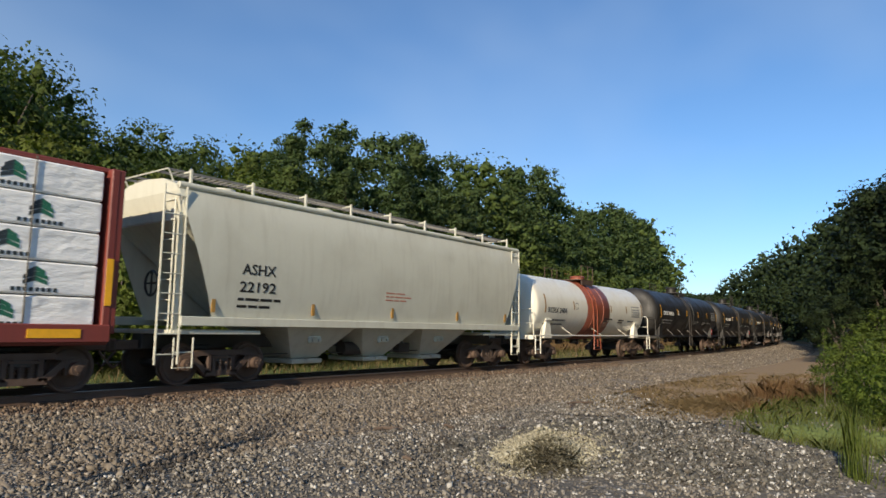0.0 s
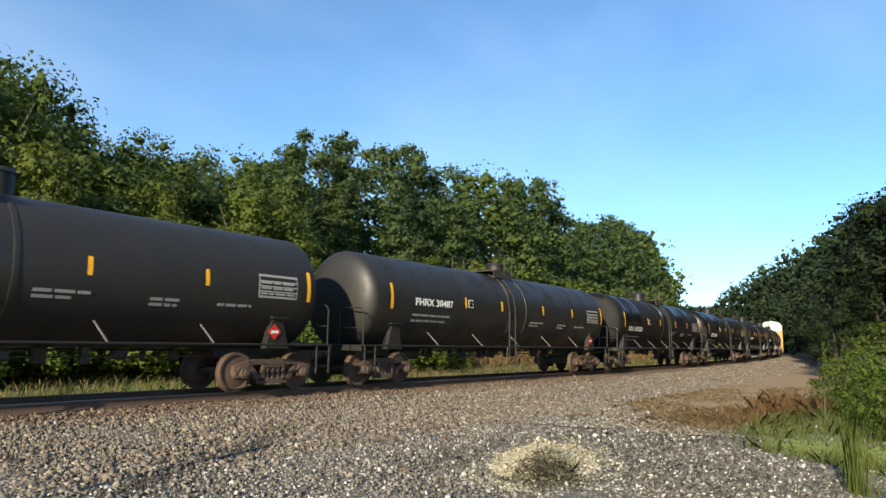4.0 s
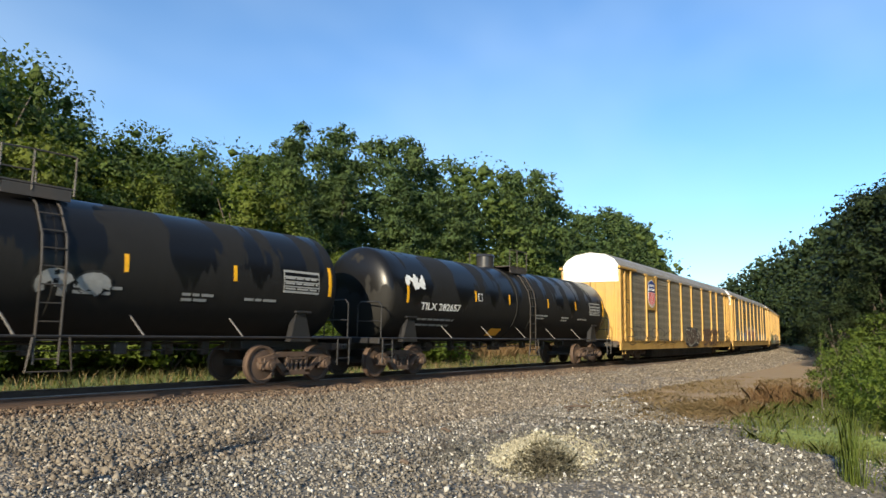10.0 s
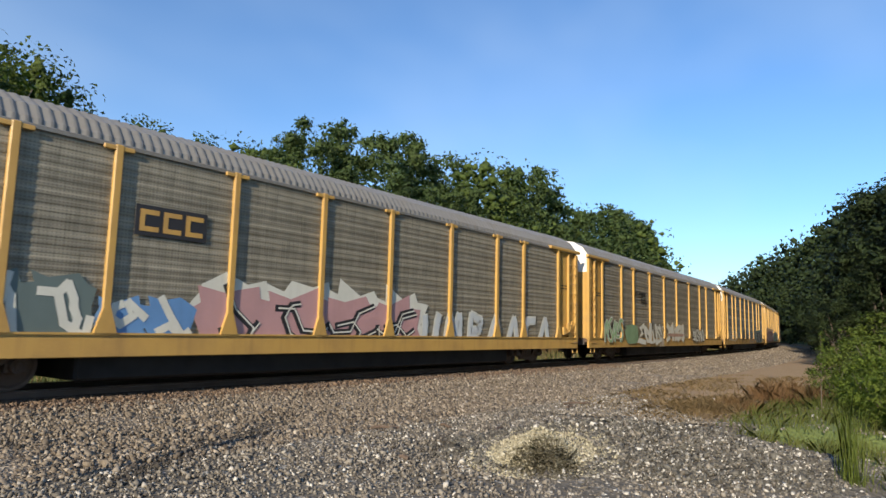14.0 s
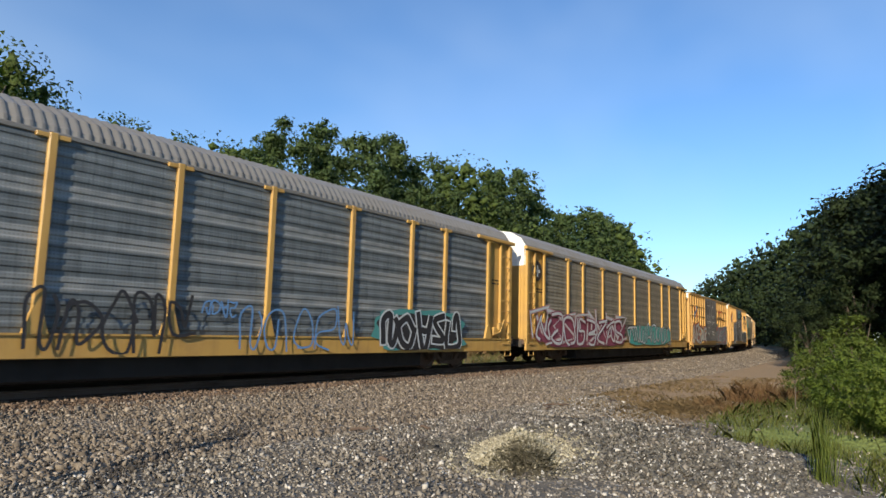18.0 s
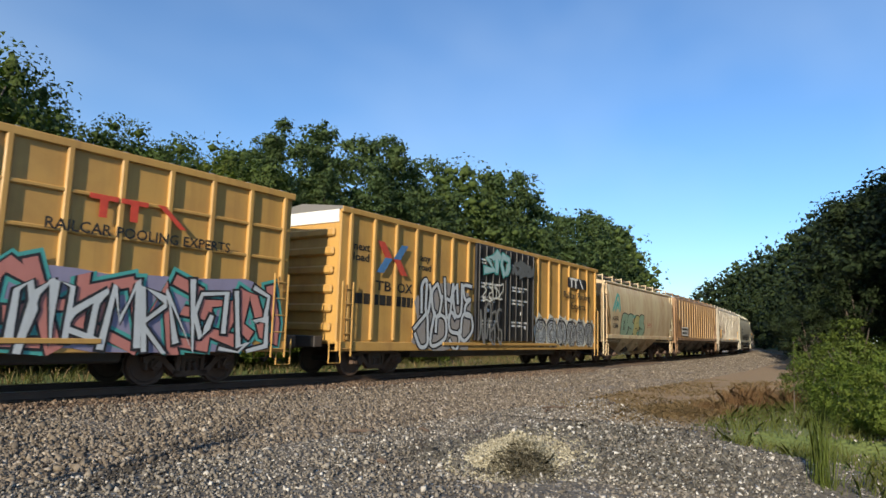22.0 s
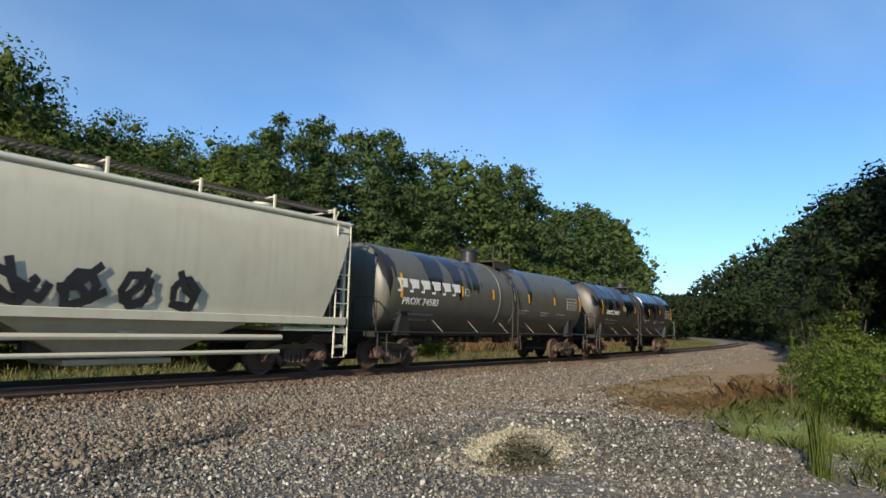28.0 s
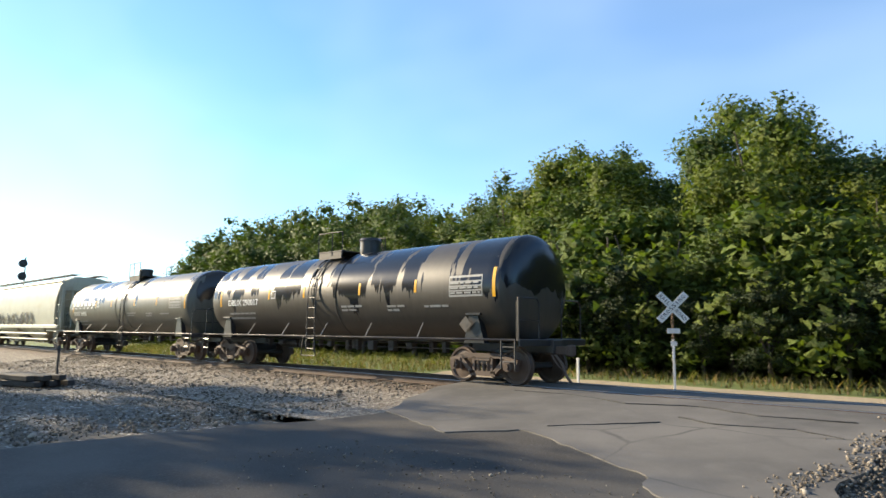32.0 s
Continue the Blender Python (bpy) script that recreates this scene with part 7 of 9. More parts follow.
    # open ends: posts, braces, ladders
    for e in (-1, 1):
        xe = e * (L / 2 - 0.65)
        part("end_platform", Soup().box(e * (L / 2 - 1.7), 0, 1.16, 2.2, 2.9, 0.09, 0.01), mat, car)
        for y in (-1.35, 1.35):
            so = Soup().beam((e * (hb - 0.12), y, 1.2), (e * (hb - 0.12), y, 3.7), 0.09, 0.09)
            part("end_post", so, mat, car)
        so = Soup()
        ladder(so, xe - 0.2 - 0.25, xe + 0.05, -1.5, 0.5, eave - 0.05, 9, 0.016)
        part("side_ladder", so, mat, car)
        so = Soup()
        for z in np.linspace(1.4, eave - 0.3, 7):
            so.rod([(xe + e * 0.06, -1.25, z), (xe + e * 0.06, -0.8, z)], 0.016, 5)
        so.rod([(xe + e * 0.06, -1.25, 1.1), (xe + e * 0.06, -1.25, eave)], 0.022, 5).rod([(xe + e * 0.06, -0.8, 1.1), (xe + e * 0.06, -0.8, eave)], 0.022, 5)
        part("end_ladder", so, mat, car)
        so = Soup().rod([(xe + e * 0.1, -0.95, top + 0.14), (xe + e * 0.1, 0.95, top + 0.14)], 0.018, 5)
        for y in (-0.95, 0.95):
            so.rod([(xe + e * 0.1, y, top + 0.14), (xe - e * 0.1, y, eave)], 0.018, 5)
        part("roof_grab_rail", so, mat, car)
    part("brake_wheel", Soup().lathe([(-L / 2 + 0.55, 0.26), (-L / 2 + 0.58, 0.30), (-L / 2 + 0.61, 0.26)], 20, -0.5, 2.2).box(-L / 2 + 0.58, -0.5, 2.2, 0.03, 0.5, 0.04).box(-L / 2 + 0.58, -0.5, 2.2, 0.03, 0.04, 0.5), IRON, car)
    under_gear(car, L, 2.1)
    end_steps(car, L, mat)
    add_trucks(car, 2.05, L)
    return car, L


def hop_side(z):
    """Half width of a rounded hopper at height z."""
    return float(np.interp(z, [1.42, 1.92, 2.52, 3.0, 3.6, 4.1], [1.42, 1.52, 1.57, 1.58, 1.54, 1.44]))


def lay_on(ob, flat, lift=0.0):
    """Bends what was drawn on the plane y = flat onto a rounded hopper side."""
    me, m = ob.data, ob.matrix_basis.copy()
    for v in me.vertices:
        p = m @ v.co
        v.co = (p.x, p.y - flat - hop_side(p.z) - lift, p.z)
    ob.matrix_basis = Matrix.Identity(4)
    return ob


def side_marks(car, y, items, rounded=False):
    """Lettering on a flat side: rows of text, size, x, z, material, width."""
    for text, size, x, z, mat, width in items:
        ob = lettering(text, size, mat, car, pose(x, y - 0.006, z, 90, 0, 0), width=width, bold=0.004)
        if rounded:
            lay_on(ob, y)


def rack_panel(w, h, bold):
    """A screen panel pressed into level ribs."""
    so = Soup()
    rows = []
    k = int(h / (0.2 if bold else 0.145))
    zs = []
    for i in range(k):
        z0, z1 = h * i / k, h * (i + 1) / k
        d = (z1 - z0)
        rib = 0.018 if bold else 0.009
        zs += [(z0, 0.0), (z0 + d * 0.35, 0.0), (z0 + d * 0.5, -rib), (z0 + d * 0.85, -rib)]
    zs.append((h, 0.0))
    rows = [[(-w / 2, y, z), (w / 2, y, z)] for z, y in zs]
    n = len(rows)
    so.add([p for r in rows for p in r], [(2 * i, 2 * i + 1, 2 * i + 3, 2 * i + 2) for i in range(n - 1)])
    m = len(so.v)
    so.add([(-w / 2, 0.03, 0), (w / 2, 0.03, 0), (w / 2, 0.03, h), (-w / 2, 0.03, h)], [(3, 2, 1, 0)])
    return so.data("screen_panel")


def screen_material(name, a, b, hole, strips=()):
    m, ns, ls, bsdf = material(name)
    co = ns.new("ShaderNodeTexCoord").outputs["Object"]
    mp = ns.new("ShaderNodeMapping")
    mp.inputs["Scale"].default_value = (14.0, 1.0, 14.0)
    ls.new(co, mp.inputs[0])
    vo = ns.new("ShaderNodeTexVoronoi")
    vo.inputs["Scale"].default_value, vo.inputs["Randomness"].default_value = 1.0, 0.0
    ls.new(mp.outputs[0], vo.inputs["Vector"])
    dots = ramp(ns, ls, vo.outputs["Distance"], 0.22, 0.34, True)
    band = ramp(ns, ls, noise_at(ns, ls, co, 1.0, 4, (0.25, 1.0, 2.6)), 0.35, 0.7)
    col = mixed(ns, ls, band, a, b)
    run = ramp(ns, ls, noise_at(ns, ls, co, 1.0, 4, (4.0, 4.0, 0.3)), 0.5, 0.8)
    col = mixed(ns, ls, times(ns, ls, run, 0.5), col, tuple(v * 0.5 for v in a))
    info = ns.new("ShaderNodeObjectInfo")
    col = mixed(ns, ls, times(ns, ls, info.outputs["Random"], 0.45), col, b)
    # faint plaid of the perforated sheets
    for axis, rate in ((0, 0.62), (2, 0.8)):
        wv = ns.new("ShaderNodeTexWave")
        wv.bands_direction = "XYZ"[axis]
        wv.inputs["Scale"].default_value, wv.inputs["Distortion"].default_value, wv.inputs["Detail"].default_value = rate, 0.6, 1.0
        ls.new(co, wv.inputs["Vector"])
        col = mixed(ns, ls, times(ns, ls, ramp(ns, ls, wv.outputs["Fac"], 0.35, 0.95), 0.34), col, tuple(v * (1.5 if axis else 0.5) for v in b))
    col = mixed(ns, ls, times(ns, ls, ramp(ns, ls, noise_at(ns, ls, co, 1.0, 3, (9.0, 1.0, 1.3)), 0.52, 0.66), 0.35), col, tuple(v * 0.45 for v in a))
    sep = ns.new("ShaderNodeSeparateXYZ")
    ls.new(co, sep.inputs[0])
    for z in strips:
        off, mag = ns.new("ShaderNodeMath"), ns.new("ShaderNodeMath")
        off.operation, off.inputs[1].default_value, mag.operation = "SUBTRACT", z, "ABSOLUTE"
        ls.new(sep.outputs[2], off.inputs[0])
        ls.new(off.outputs[0], mag.inputs[0])
        worn = times(ns, ls, ramp(ns, ls, mag.outputs[0], 0.11, 0.15, True), ramp(ns, ls, noise_at(ns, ls, co, 1.5, 4), 0.25, 0.6))
        col = mixed(ns, ls, times(ns, ls, worn, 0.75), col, (0.36, 0.37, 0.36))
    col = mixed(ns, ls, times(ns, ls, dots, hole), col, (0.02, 0.018, 0.016))
    ls.new(col, bsdf.inputs["Base Color"])
    bsdf.inputs["Roughness"].default_value, bsdf.inputs["Metallic"].default_value = 0.6, 0.35
    return m


SCREEN = screen_material("brown_grey_screen", (0.2, 0.182, 0.138), (0.32, 0.292, 0.225), 0.3)
SCREENB = screen_material("silver_screen", (0.085, 0.105, 0.115), (0.2, 0.225, 0.235), 0.2, (0.9, 1.75, 2.61))
PANELS = {}


def autorack(index, label, bold=False, posts=None, white=True):
    car, L = begin_car("autorack_car", label, "autorack car", index)
    hb = L / 2 - 0.72
    lead = hb + 0.42
    run, shift = lead + hb, (hb - lead) / 2
    wy, z0, z1, zt = 1.50, 1.06, 4.66, 5.52
    screen = SCREENB if bold else SCREEN
    part("floor_deck", Soup().box(shift, 0, 0.86, run, 2.7, 0.24, 0.02), IRON, car)
    cols = posts or [-0.905, -0.703, -0.5625, -0.352, -0.1445, 0.0586, 0.285, 0.5, 0.645, 0.863]
    edge = 0.90
    for y in (-1, 1):
        part("side_sill", Soup().box(shift, y * (wy + 0.02), 0.835, run, 0.09, 0.45, 0.015).box(shift, y * (wy + 0.05), 1.05, run, 0.1, 0.04), YELLOW, car)
        part("top_chord", Soup().box(shift, y * wy, z1 + 0.03, run, 0.1, 0.1, 0.015), GALV, car)
        for a, b in zip(cols[:-1], cols[1:]):
            w = (b - a) * hb
            key = (round(w, 3), bold, z1 - z0)
            if key not in PANELS:
                PANELS[key] = rack_panel(w, z1 - z0 - 0.02, bold)
                PANELS[key].materials.append(screen)
            part("screen_panel", PANELS[key], None, car, at=pose((a + b) / 2 * hb, y * wy, z0 + 0.01, 0, 0, 0 if y < 0 else 180))
        for x in cols:
            xx = x * hb
            so = Soup().box(xx, y * (wy + 0.055), (z0 + z1) / 2, 0.155, 0.09, z1 - z0 + 0.1, 0.015)
            so.box(xx, y * (wy + 0.06), z1 - 0.02, 0.6, 0.06, 0.09, 0.01)
            sec = [(-0.22, z0), (0.22, z0), (0.065, z0 + 0.5), (-0.065, z0 + 0.5)]
            so.loft([[(xx + sx, y * yy, z) for sx, z in (sec if y < 0 else sec[::-1])] for yy in (wy + 0.03, wy + 0.115)])
            part("side_post", so, YELLOW, car)
        # end bay: door panel, ladder
        for e in (-1, 1):
            x0, x1 = (cols[0] if e < 0 else cols[-1]) * hb, (hb if e > 0 else -lead)
            w = abs(x1 - x0)
            cx = (x0 + x1) / 2
            part("end_panel", Soup().box(cx, y * (wy - 0.06), (z0 + z1) / 2, w, 0.05, z1 - z0 + 0.1, 0.01).box(cx + e * 0.12, y * (wy - 0.08), (z0 + z1) / 2, 0.06, 0.06, z1 - z0), YELLOW, car)
            part("corner_post", Soup().box(x1 - e * 0.1, y * (wy + 0.02), (z0 + z1) / 2 - 0.1, 0.2, 0.12, z1 - z0 + 0.1, 0.02).box(x1 - e * 0.78, y * (wy + 0.02), (z0 + z1) / 2 - 0.1, 0.12, 0.1, z1 - z0 + 0.1, 0.02), YELLOW, car)
            part("door_track", Soup().box(cx - e * 0.3, y * (wy + 0.06), z1 + 0.06, w + 0.9, 0.14, 0.12, 0.015), YELLOW, car)
            so = Soup()
            for k in range(9):
                z = z0 - 0.2 + 0.41 * k
                so.rod([(x1 - e * 0.74, y * (wy + 0.1), z), (x1 - e * 0.14, y * (wy + 0.1), z)], 0.016, 5)
            part("corner_rungs", so, YELLOW, car)
    # roof: an arch of many narrow corrugations
    n_c = int(run / 0.21)
    arch = [(-1.5, z1 + 0.05), (-1.47, z1 + 0.2), (-1.27, z1 + 0.48), (-0.8, zt - 0.12), (0, zt), (0.8, zt - 0.12), (1.27, z1 + 0.48), (1.47, z1 + 0.2), (1.5, z1 + 0.05)]
    secs = []
    for i in range(n_c * 2 + 1):
        x = -lead + 0.1 + (run - 0.2) * i / (n_c * 2)
        s = 1.0 + (0.016 if i % 2 else -0.008)
        secs.append([(x, y * s, (z - z1) * s + z1) for y, z in arch])
        if i % 2:
            secs.append([(x + 0.05, y * s, (z - z1) * s + z1) for y, z in arch])
    part("roof", Soup().loft(secs, False, False), GALV, car, "corrugated grey metal roof")
    capm = WHITE if white else GALV
    for e in (-1, 1):
        inner = [(y * 0.995, z - 0.01) for y, z in arch]
        x = hb if e > 0 else -lead
        low = [(-1.49, 4.0), (-1.49, z1 + 0.05)] + inner[1:-1] + [(1.49, z1 + 0.05), (1.49, 4.0)]
        so = Soup().loft([[(x - e * 0.06, y, z) for y, z in low], [(x, y, z) for y, z in low]])
        so.box(x + e * 0.02, 0.0, 4.75, 0.04, 0.05, 1.4)
        part("end_cap", so, capm, car, "white painted end top above the doors")
        for y in (-0.75, 0.75):
            dr = part("end_door", Soup().box(x - e * 0.03, y, 2.52, 0.06, 1.46, 2.94, 0.015), YELLOW, car, "yellow steel end door")
            for k in (-0.5, 0.0, 0.5):
                part("door_rib", Soup().box(x + e * 0.02, y + k, 2.52, 0.05, 0.1, 2.86, 0.015), YELLOW, dr)
        part("end_sill", Soup().box(e * (L / 2 - 0.5), 0, 1.0, 0.35, 2.9, 0.3, 0.02), RUST, car)
    bx = hb - 1.05
    part("brake_box", Soup().box(bx, -1.55, 1.32, 0.62, 0.12, 0.34, 0.04).box(bx + 0.12, -1.6, 1.5, 0.3, 0.12, 0.3, 0.05).rod([(bx - 0.4, -1.63, 1.2), (bx + 0.05, -1.66, 1.3), (bx + 0.4, -1.63, 1.75)], 0.03), YELLOW, car)
    # block that closes the gap under the sill, its shade put into the colour
    part("well_floor", Soup().box(0, 0, 0.46, L - 12.0, 2.6, 0.6, 0.05), UNDERSHADE, car, "deep underframe between the trucks, coloured near-black for the shade there")
    for k in range(6):
        part("reflector", Soup().box(-hb * 0.8 + k * hb * 0.32, -wy - 0.03, 0.82, 0.45, 0.012, 0.12), AMBER, car, "yellow reflective stripe")
    part("number_board", Soup().box(-hb * 0.28, -wy - 0.028, 0.86, 2.5, 0.008, 0.24), INKB, car)
    so = bars(Soup(), -hb * 0.28 - 1.1, 0.8, -wy - 0.034, (0.75,), random.Random(index), 0.14, 0.2)
    so = bars(so, -hb * 0.28 + 0.05, 0.8, -wy - 0.034, (1.1,), random.Random(index + 5), 0.14, 0.2)
    part("number_print", so, INK, car)
    part("notice", Soup().box(-hb * 0.93, -wy + 0.03, 2.0, 0.42, 0.01, 0.3), YELLOW, car)
    so = bars(Soup(), -hb * 0.95, 3.1, -wy + 0.03, (0.8, 0.6), random.Random(index), 0.05, 0.12)
    so = bars(so, hb * 0.895, 3.2, -wy + 0.03, (0.5, 0.5), random.Random(index), 0.05, 0.12)
    part("small_print", so, DARKINK, car)
    under_gear(car, L, 4.3)
    end_steps(car, L, YELLOW, 1.5)
    add_trucks(car, 4.2, L)
    return car, L, hb, wy


def boxcar(index, label, door_x, ribs, level_ribs, mat):
    car, L = begin_car("boxcar", label, "boxcar", index)
    hb = L / 2 - 0.84
    wy, z0, z1 = 1.52, 0.92, 4.60
    part("body", Soup().box(0, 0, (z0 + z1) / 2, 2 * hb, 2 * wy, z1 - z0, 0.03), mat, car)
    part("roof", Soup().loft([[(x, -1.58, z1), (x, -1.58, z1 + 0.08), (x, 0, z1 + 0.26), (x, 1.58, z1 + 0.08), (x, 1.58, z1)] for x in (-hb - 0.03, hb + 0.03)]), GALV, car)
    for k in range(18):
        part("roof_rib", Soup().loft([[(x, -1.57, z1 + 0.1), (x, 0, z1 + 0.285), (x, 1.57, z1 + 0.1), (x, 1.57, z1 + 0.05), (x, 0, z1 + 0.2), (x, -1.57, z1 + 0.05)] for x in (-hb + 0.4 + k * (2 * hb - 0.8) / 17 - 0.04, -hb + 0.4 + k * (2 * hb - 0.8) / 17 + 0.04)]), GALV, car)
    d0, d1 = door_x
    for y in (-1, 1):
        part("side_sill", Soup().box(0, y * (wy + 0.02), z0 - 0.06, 2 * hb, 0.1, 0.26, 0.015).box(0, y * (wy + 0.06), z0 + 0.03, d1 - d0 + 4, 0.14, 0.1, 0.01), mat, car)
        part("top_plate", Soup().box(0, y * (wy + 0.03), z1 + 0.0, 2 * hb + 0.05, 0.1, 0.16, 0.015), mat, car)
        for x in ribs:
            xx = x * hb
            if d0 - 0.1 < xx < d1 + 0.1:
                continue
            part("side_rib", Soup().box(xx, y * (wy + 0.035), (z0 + z1) / 2 + 0.04, 0.13, 0.09, z1 - z0 - 0.14, 0.025), mat, car)
        if level_ribs:
            for z in (z0 + 0.55, z0 + 1.3, z0 + 2.05, z0 + 2.8):
                for a, b in ((-hb + 0.1, d0 - 0.1), (d1 + 0.1, hb - 0.1)):
                    part("level_rib", Soup().box((a + b) / 2, y * (wy + 0.028), z, b - a, 0.075, 0.085, 0.02), mat, car)
        w = (d1 - d0) / 2
        for k in range(2):
            cx = d0 + w * (k + 0.5)
            dr = part("door", Soup().box(cx, y * (wy + 0.06), (z0 + z1) / 2 + 0.05, w - 0.06, 0.1, z1 - z0 - 0.2, 0.02), BLACK, car, "black sliding plug door")
            for q in np.linspace(-0.42, 0.42, 5):
                part("door_rod", Soup().tube((cx + q * w, y * (wy + 0.15), z0 + 0.15), (cx + q * w, y * (wy + 0.15), z1 - 0.1), 0.028, 0.028, 6), BLACK, dr)
            for q in (1.15, 2.35, 2.9):
                part("door_seam", Soup().box(cx, y * (wy + 0.12), z0 + q, w - 0.1, 0.03, 0.05), BLACK, dr)
            rng = random.Random(index * 10 + k)
            so = Soup()
            for z in (3.95, 3.1, 2.6, 1.75):
                bars(so, cx - w * 0.35, z, -(wy + 0.112), (w * 0.6, w * 0.45), rng, 0.07, 0.13)
            if y < 0:
                part("door_print", so, INK, dr)
                for z in (2.15, 1.6):
                    part("sticker", Soup().box(cx + rng.uniform(-0.4, 0.4), -(wy + 0.115), z, 0.16, 0.01, 0.13), INK, dr)
    for e in (-1, 1):
        for k in range(6):
            z = z0 + 0.45 + k * 0.52
            so = Soup().box(e * (hb + 0.05), 0, z, 0.12, 2.7, 0.24, 0.05)
            part("end_rib", so, mat, car)
        so = Soup()
        ladder(so, e * hb - 0.5 if e > 0 else e * hb + 0.08, e * hb - 0.08 if e > 0 else e * hb + 0.5, -wy - 0.1, 0.6, z0 + 1.7, 5, 0.016)
        part("corner_ladder", so, mat, car)
        part("end_top", Soup().box(e * (hb + 0.012), 0, z1 - 0.18, 0.05, 2.9, 0.36, 0.01), WHITE, car, "white painted strip on the end")
        part("end_sill", Soup().box(e * (L / 2 - 0.42), 0, 0.98, 0.3, 2.6, 0.3, 0.02), IRON, car)
    for k in range(6):
        part("reflector", Soup().box(-hb * 0.85 + k * hb * 0.34, -wy - 0.02, 1.75, 0.1, 0.02, 0.42), AMBER, car, "yellow reflective stripe")
    part("underframe", Soup().box(0, 0, 0.68, L - 9.4, 2.2, 0.36, 0.05), IRON, car)
    under_gear(car, L, 3.2)
    end_steps(car, L, mat, 1.5)
    add_trucks(car, 3.1, L)
    return car, L, hb, wy


def lumber_car():
    car, L = begin_car("centre_beam_flatcar", "maroon centre-beam flatcar loaded with white-wrapped lumber packs", "flatcar", 0)
    hb = L / 2 - 0.7
    part("deck", Soup().box(0, 0, 1.05, 2 * hb, 2.8, 0.3, 0.03), WINE, car)
    for y in (-1, 1):
        part("side_sill", Soup().box(0, y * 1.42, 1.12, 2 * hb, 0.12, 0.34, 0.02), WINE, car)
    for k in range(9):
        part("sill_stripe", Soup().box(-hb + 1 + k * (2 * hb - 2) / 8, -1.486, 1.12, 0.9, 0.012, 0.16), AMBER, car, "yellow reflective stripe")
    part("centre_beam", Soup().box(0, 0, 2.7, 2 * hb - 0.3, 0.2, 3.05, 0.02), WINE, car)
    part("top_chord", Soup().box(0, 0, 4.3, 2 * hb, 2.5, 0.1, 0.02), WINE, car)
    for e in (-1, 1):
        so = Soup().box(e * (hb - 0.08), 0, 2.72, 0.16, 2.86, 3.2, 0.02)
        for y in (-1.35, -0.45, 0.45, 1.35):
            so.box(e * (hb + 0.04), y, 2.72, 0.14, 0.14, 3.2, 0.02)
        part("bulkhead", so, WINE, car, "maroon steel end bulkhead")
        part("bulkhead_stripe", Soup().box(e * (hb - 0.08), -1.445, 2.1, 0.12, 0.012, 0.9), AMBER, car)
    wrapm, ns, ls, bsdf = material("white_wrap")
    co = ns.new("ShaderNodeTexCoord").outputs["Object"]
    bsdf.inputs["Base Color"].default_value, bsdf.inputs["Roughness"].default_value = (0.84, 0.84, 0.82, 1), 0.4
    bumped(ns, ls, bsdf, noise_at(ns, ls, co, 1.3, 4, (1.0, 1.0, 2.6)), 0.8, 0.09)
    green, dark = plain("pack_green", (0.02, 0.14, 0.08), 0.5), plain("pack_ink", (0.03, 0.04, 0.045), 0.5)
    hgt = 0.585
    rng = random.Random(3)
    for side in (-1, 1):
        for col in range(5):
            wid = (2 * hb - 0.5) / 5
            cx = -hb + 0.25 + wid * (col + 0.5)
            for row in range(5):
                z = 1.2 + row * (hgt + 0.025)
                pk = part("lumber_pack", Soup().box(cx, side * 0.76, z + hgt / 2, wid - 0.06, 1.24, hgt, 0.03), wrapm, car, "white plastic-wrapped lumber pack with green emblem")
                if side < 0:
                    for ex in (cx - wid * 0.30 + 0.5 * (row % 2), cx + wid * 0.1 + 0.5 * (row % 2)):
                        so, sd = Soup(), Soup()
                        for q, (hw, zz) in enumerate(((0.2, 0.24), (0.2, 0.33), (0.15, 0.42))):
                            for sg in (-1, 1):
                                (so if sg > 0 else sd).plate([(ex, z + zz), (ex, z + zz + 0.085), (ex + sg * hw, z + zz + 0.0), (ex + sg * hw, z + zz - 0.07)][::(1 if sg < 0 else -1)], -1.385, 0.004)
                        part("emblem", so, green, pk)
                        part("emblem_shade", sd, dark, pk)
                        sb = Soup()
                        for q in range(8):
                            sb.plate([(ex - 0.38 + q * 0.098, z + 0.05), (ex - 0.38 + q * 0.098 + 0.06, z + 0.05), (ex - 0.38 + q * 0.098 + 0.06, z + 0.12), (ex - 0.38 + q * 0.098, z + 0.12)], -1.385, 0.004)
                        tagged(part("brand_bars", sb, dark, pk), kind="stuff")
    for x in np.arange(-hb + 1.4, hb, 2.2):
        part("strap", Soup().rod([(x, -1.40, 1.2), (x, -1.405, 4.28)], 0.014, 5), IRON, car)
    under_gear(car, L, 2.2)
    add_trucks(car, 2.0, L)


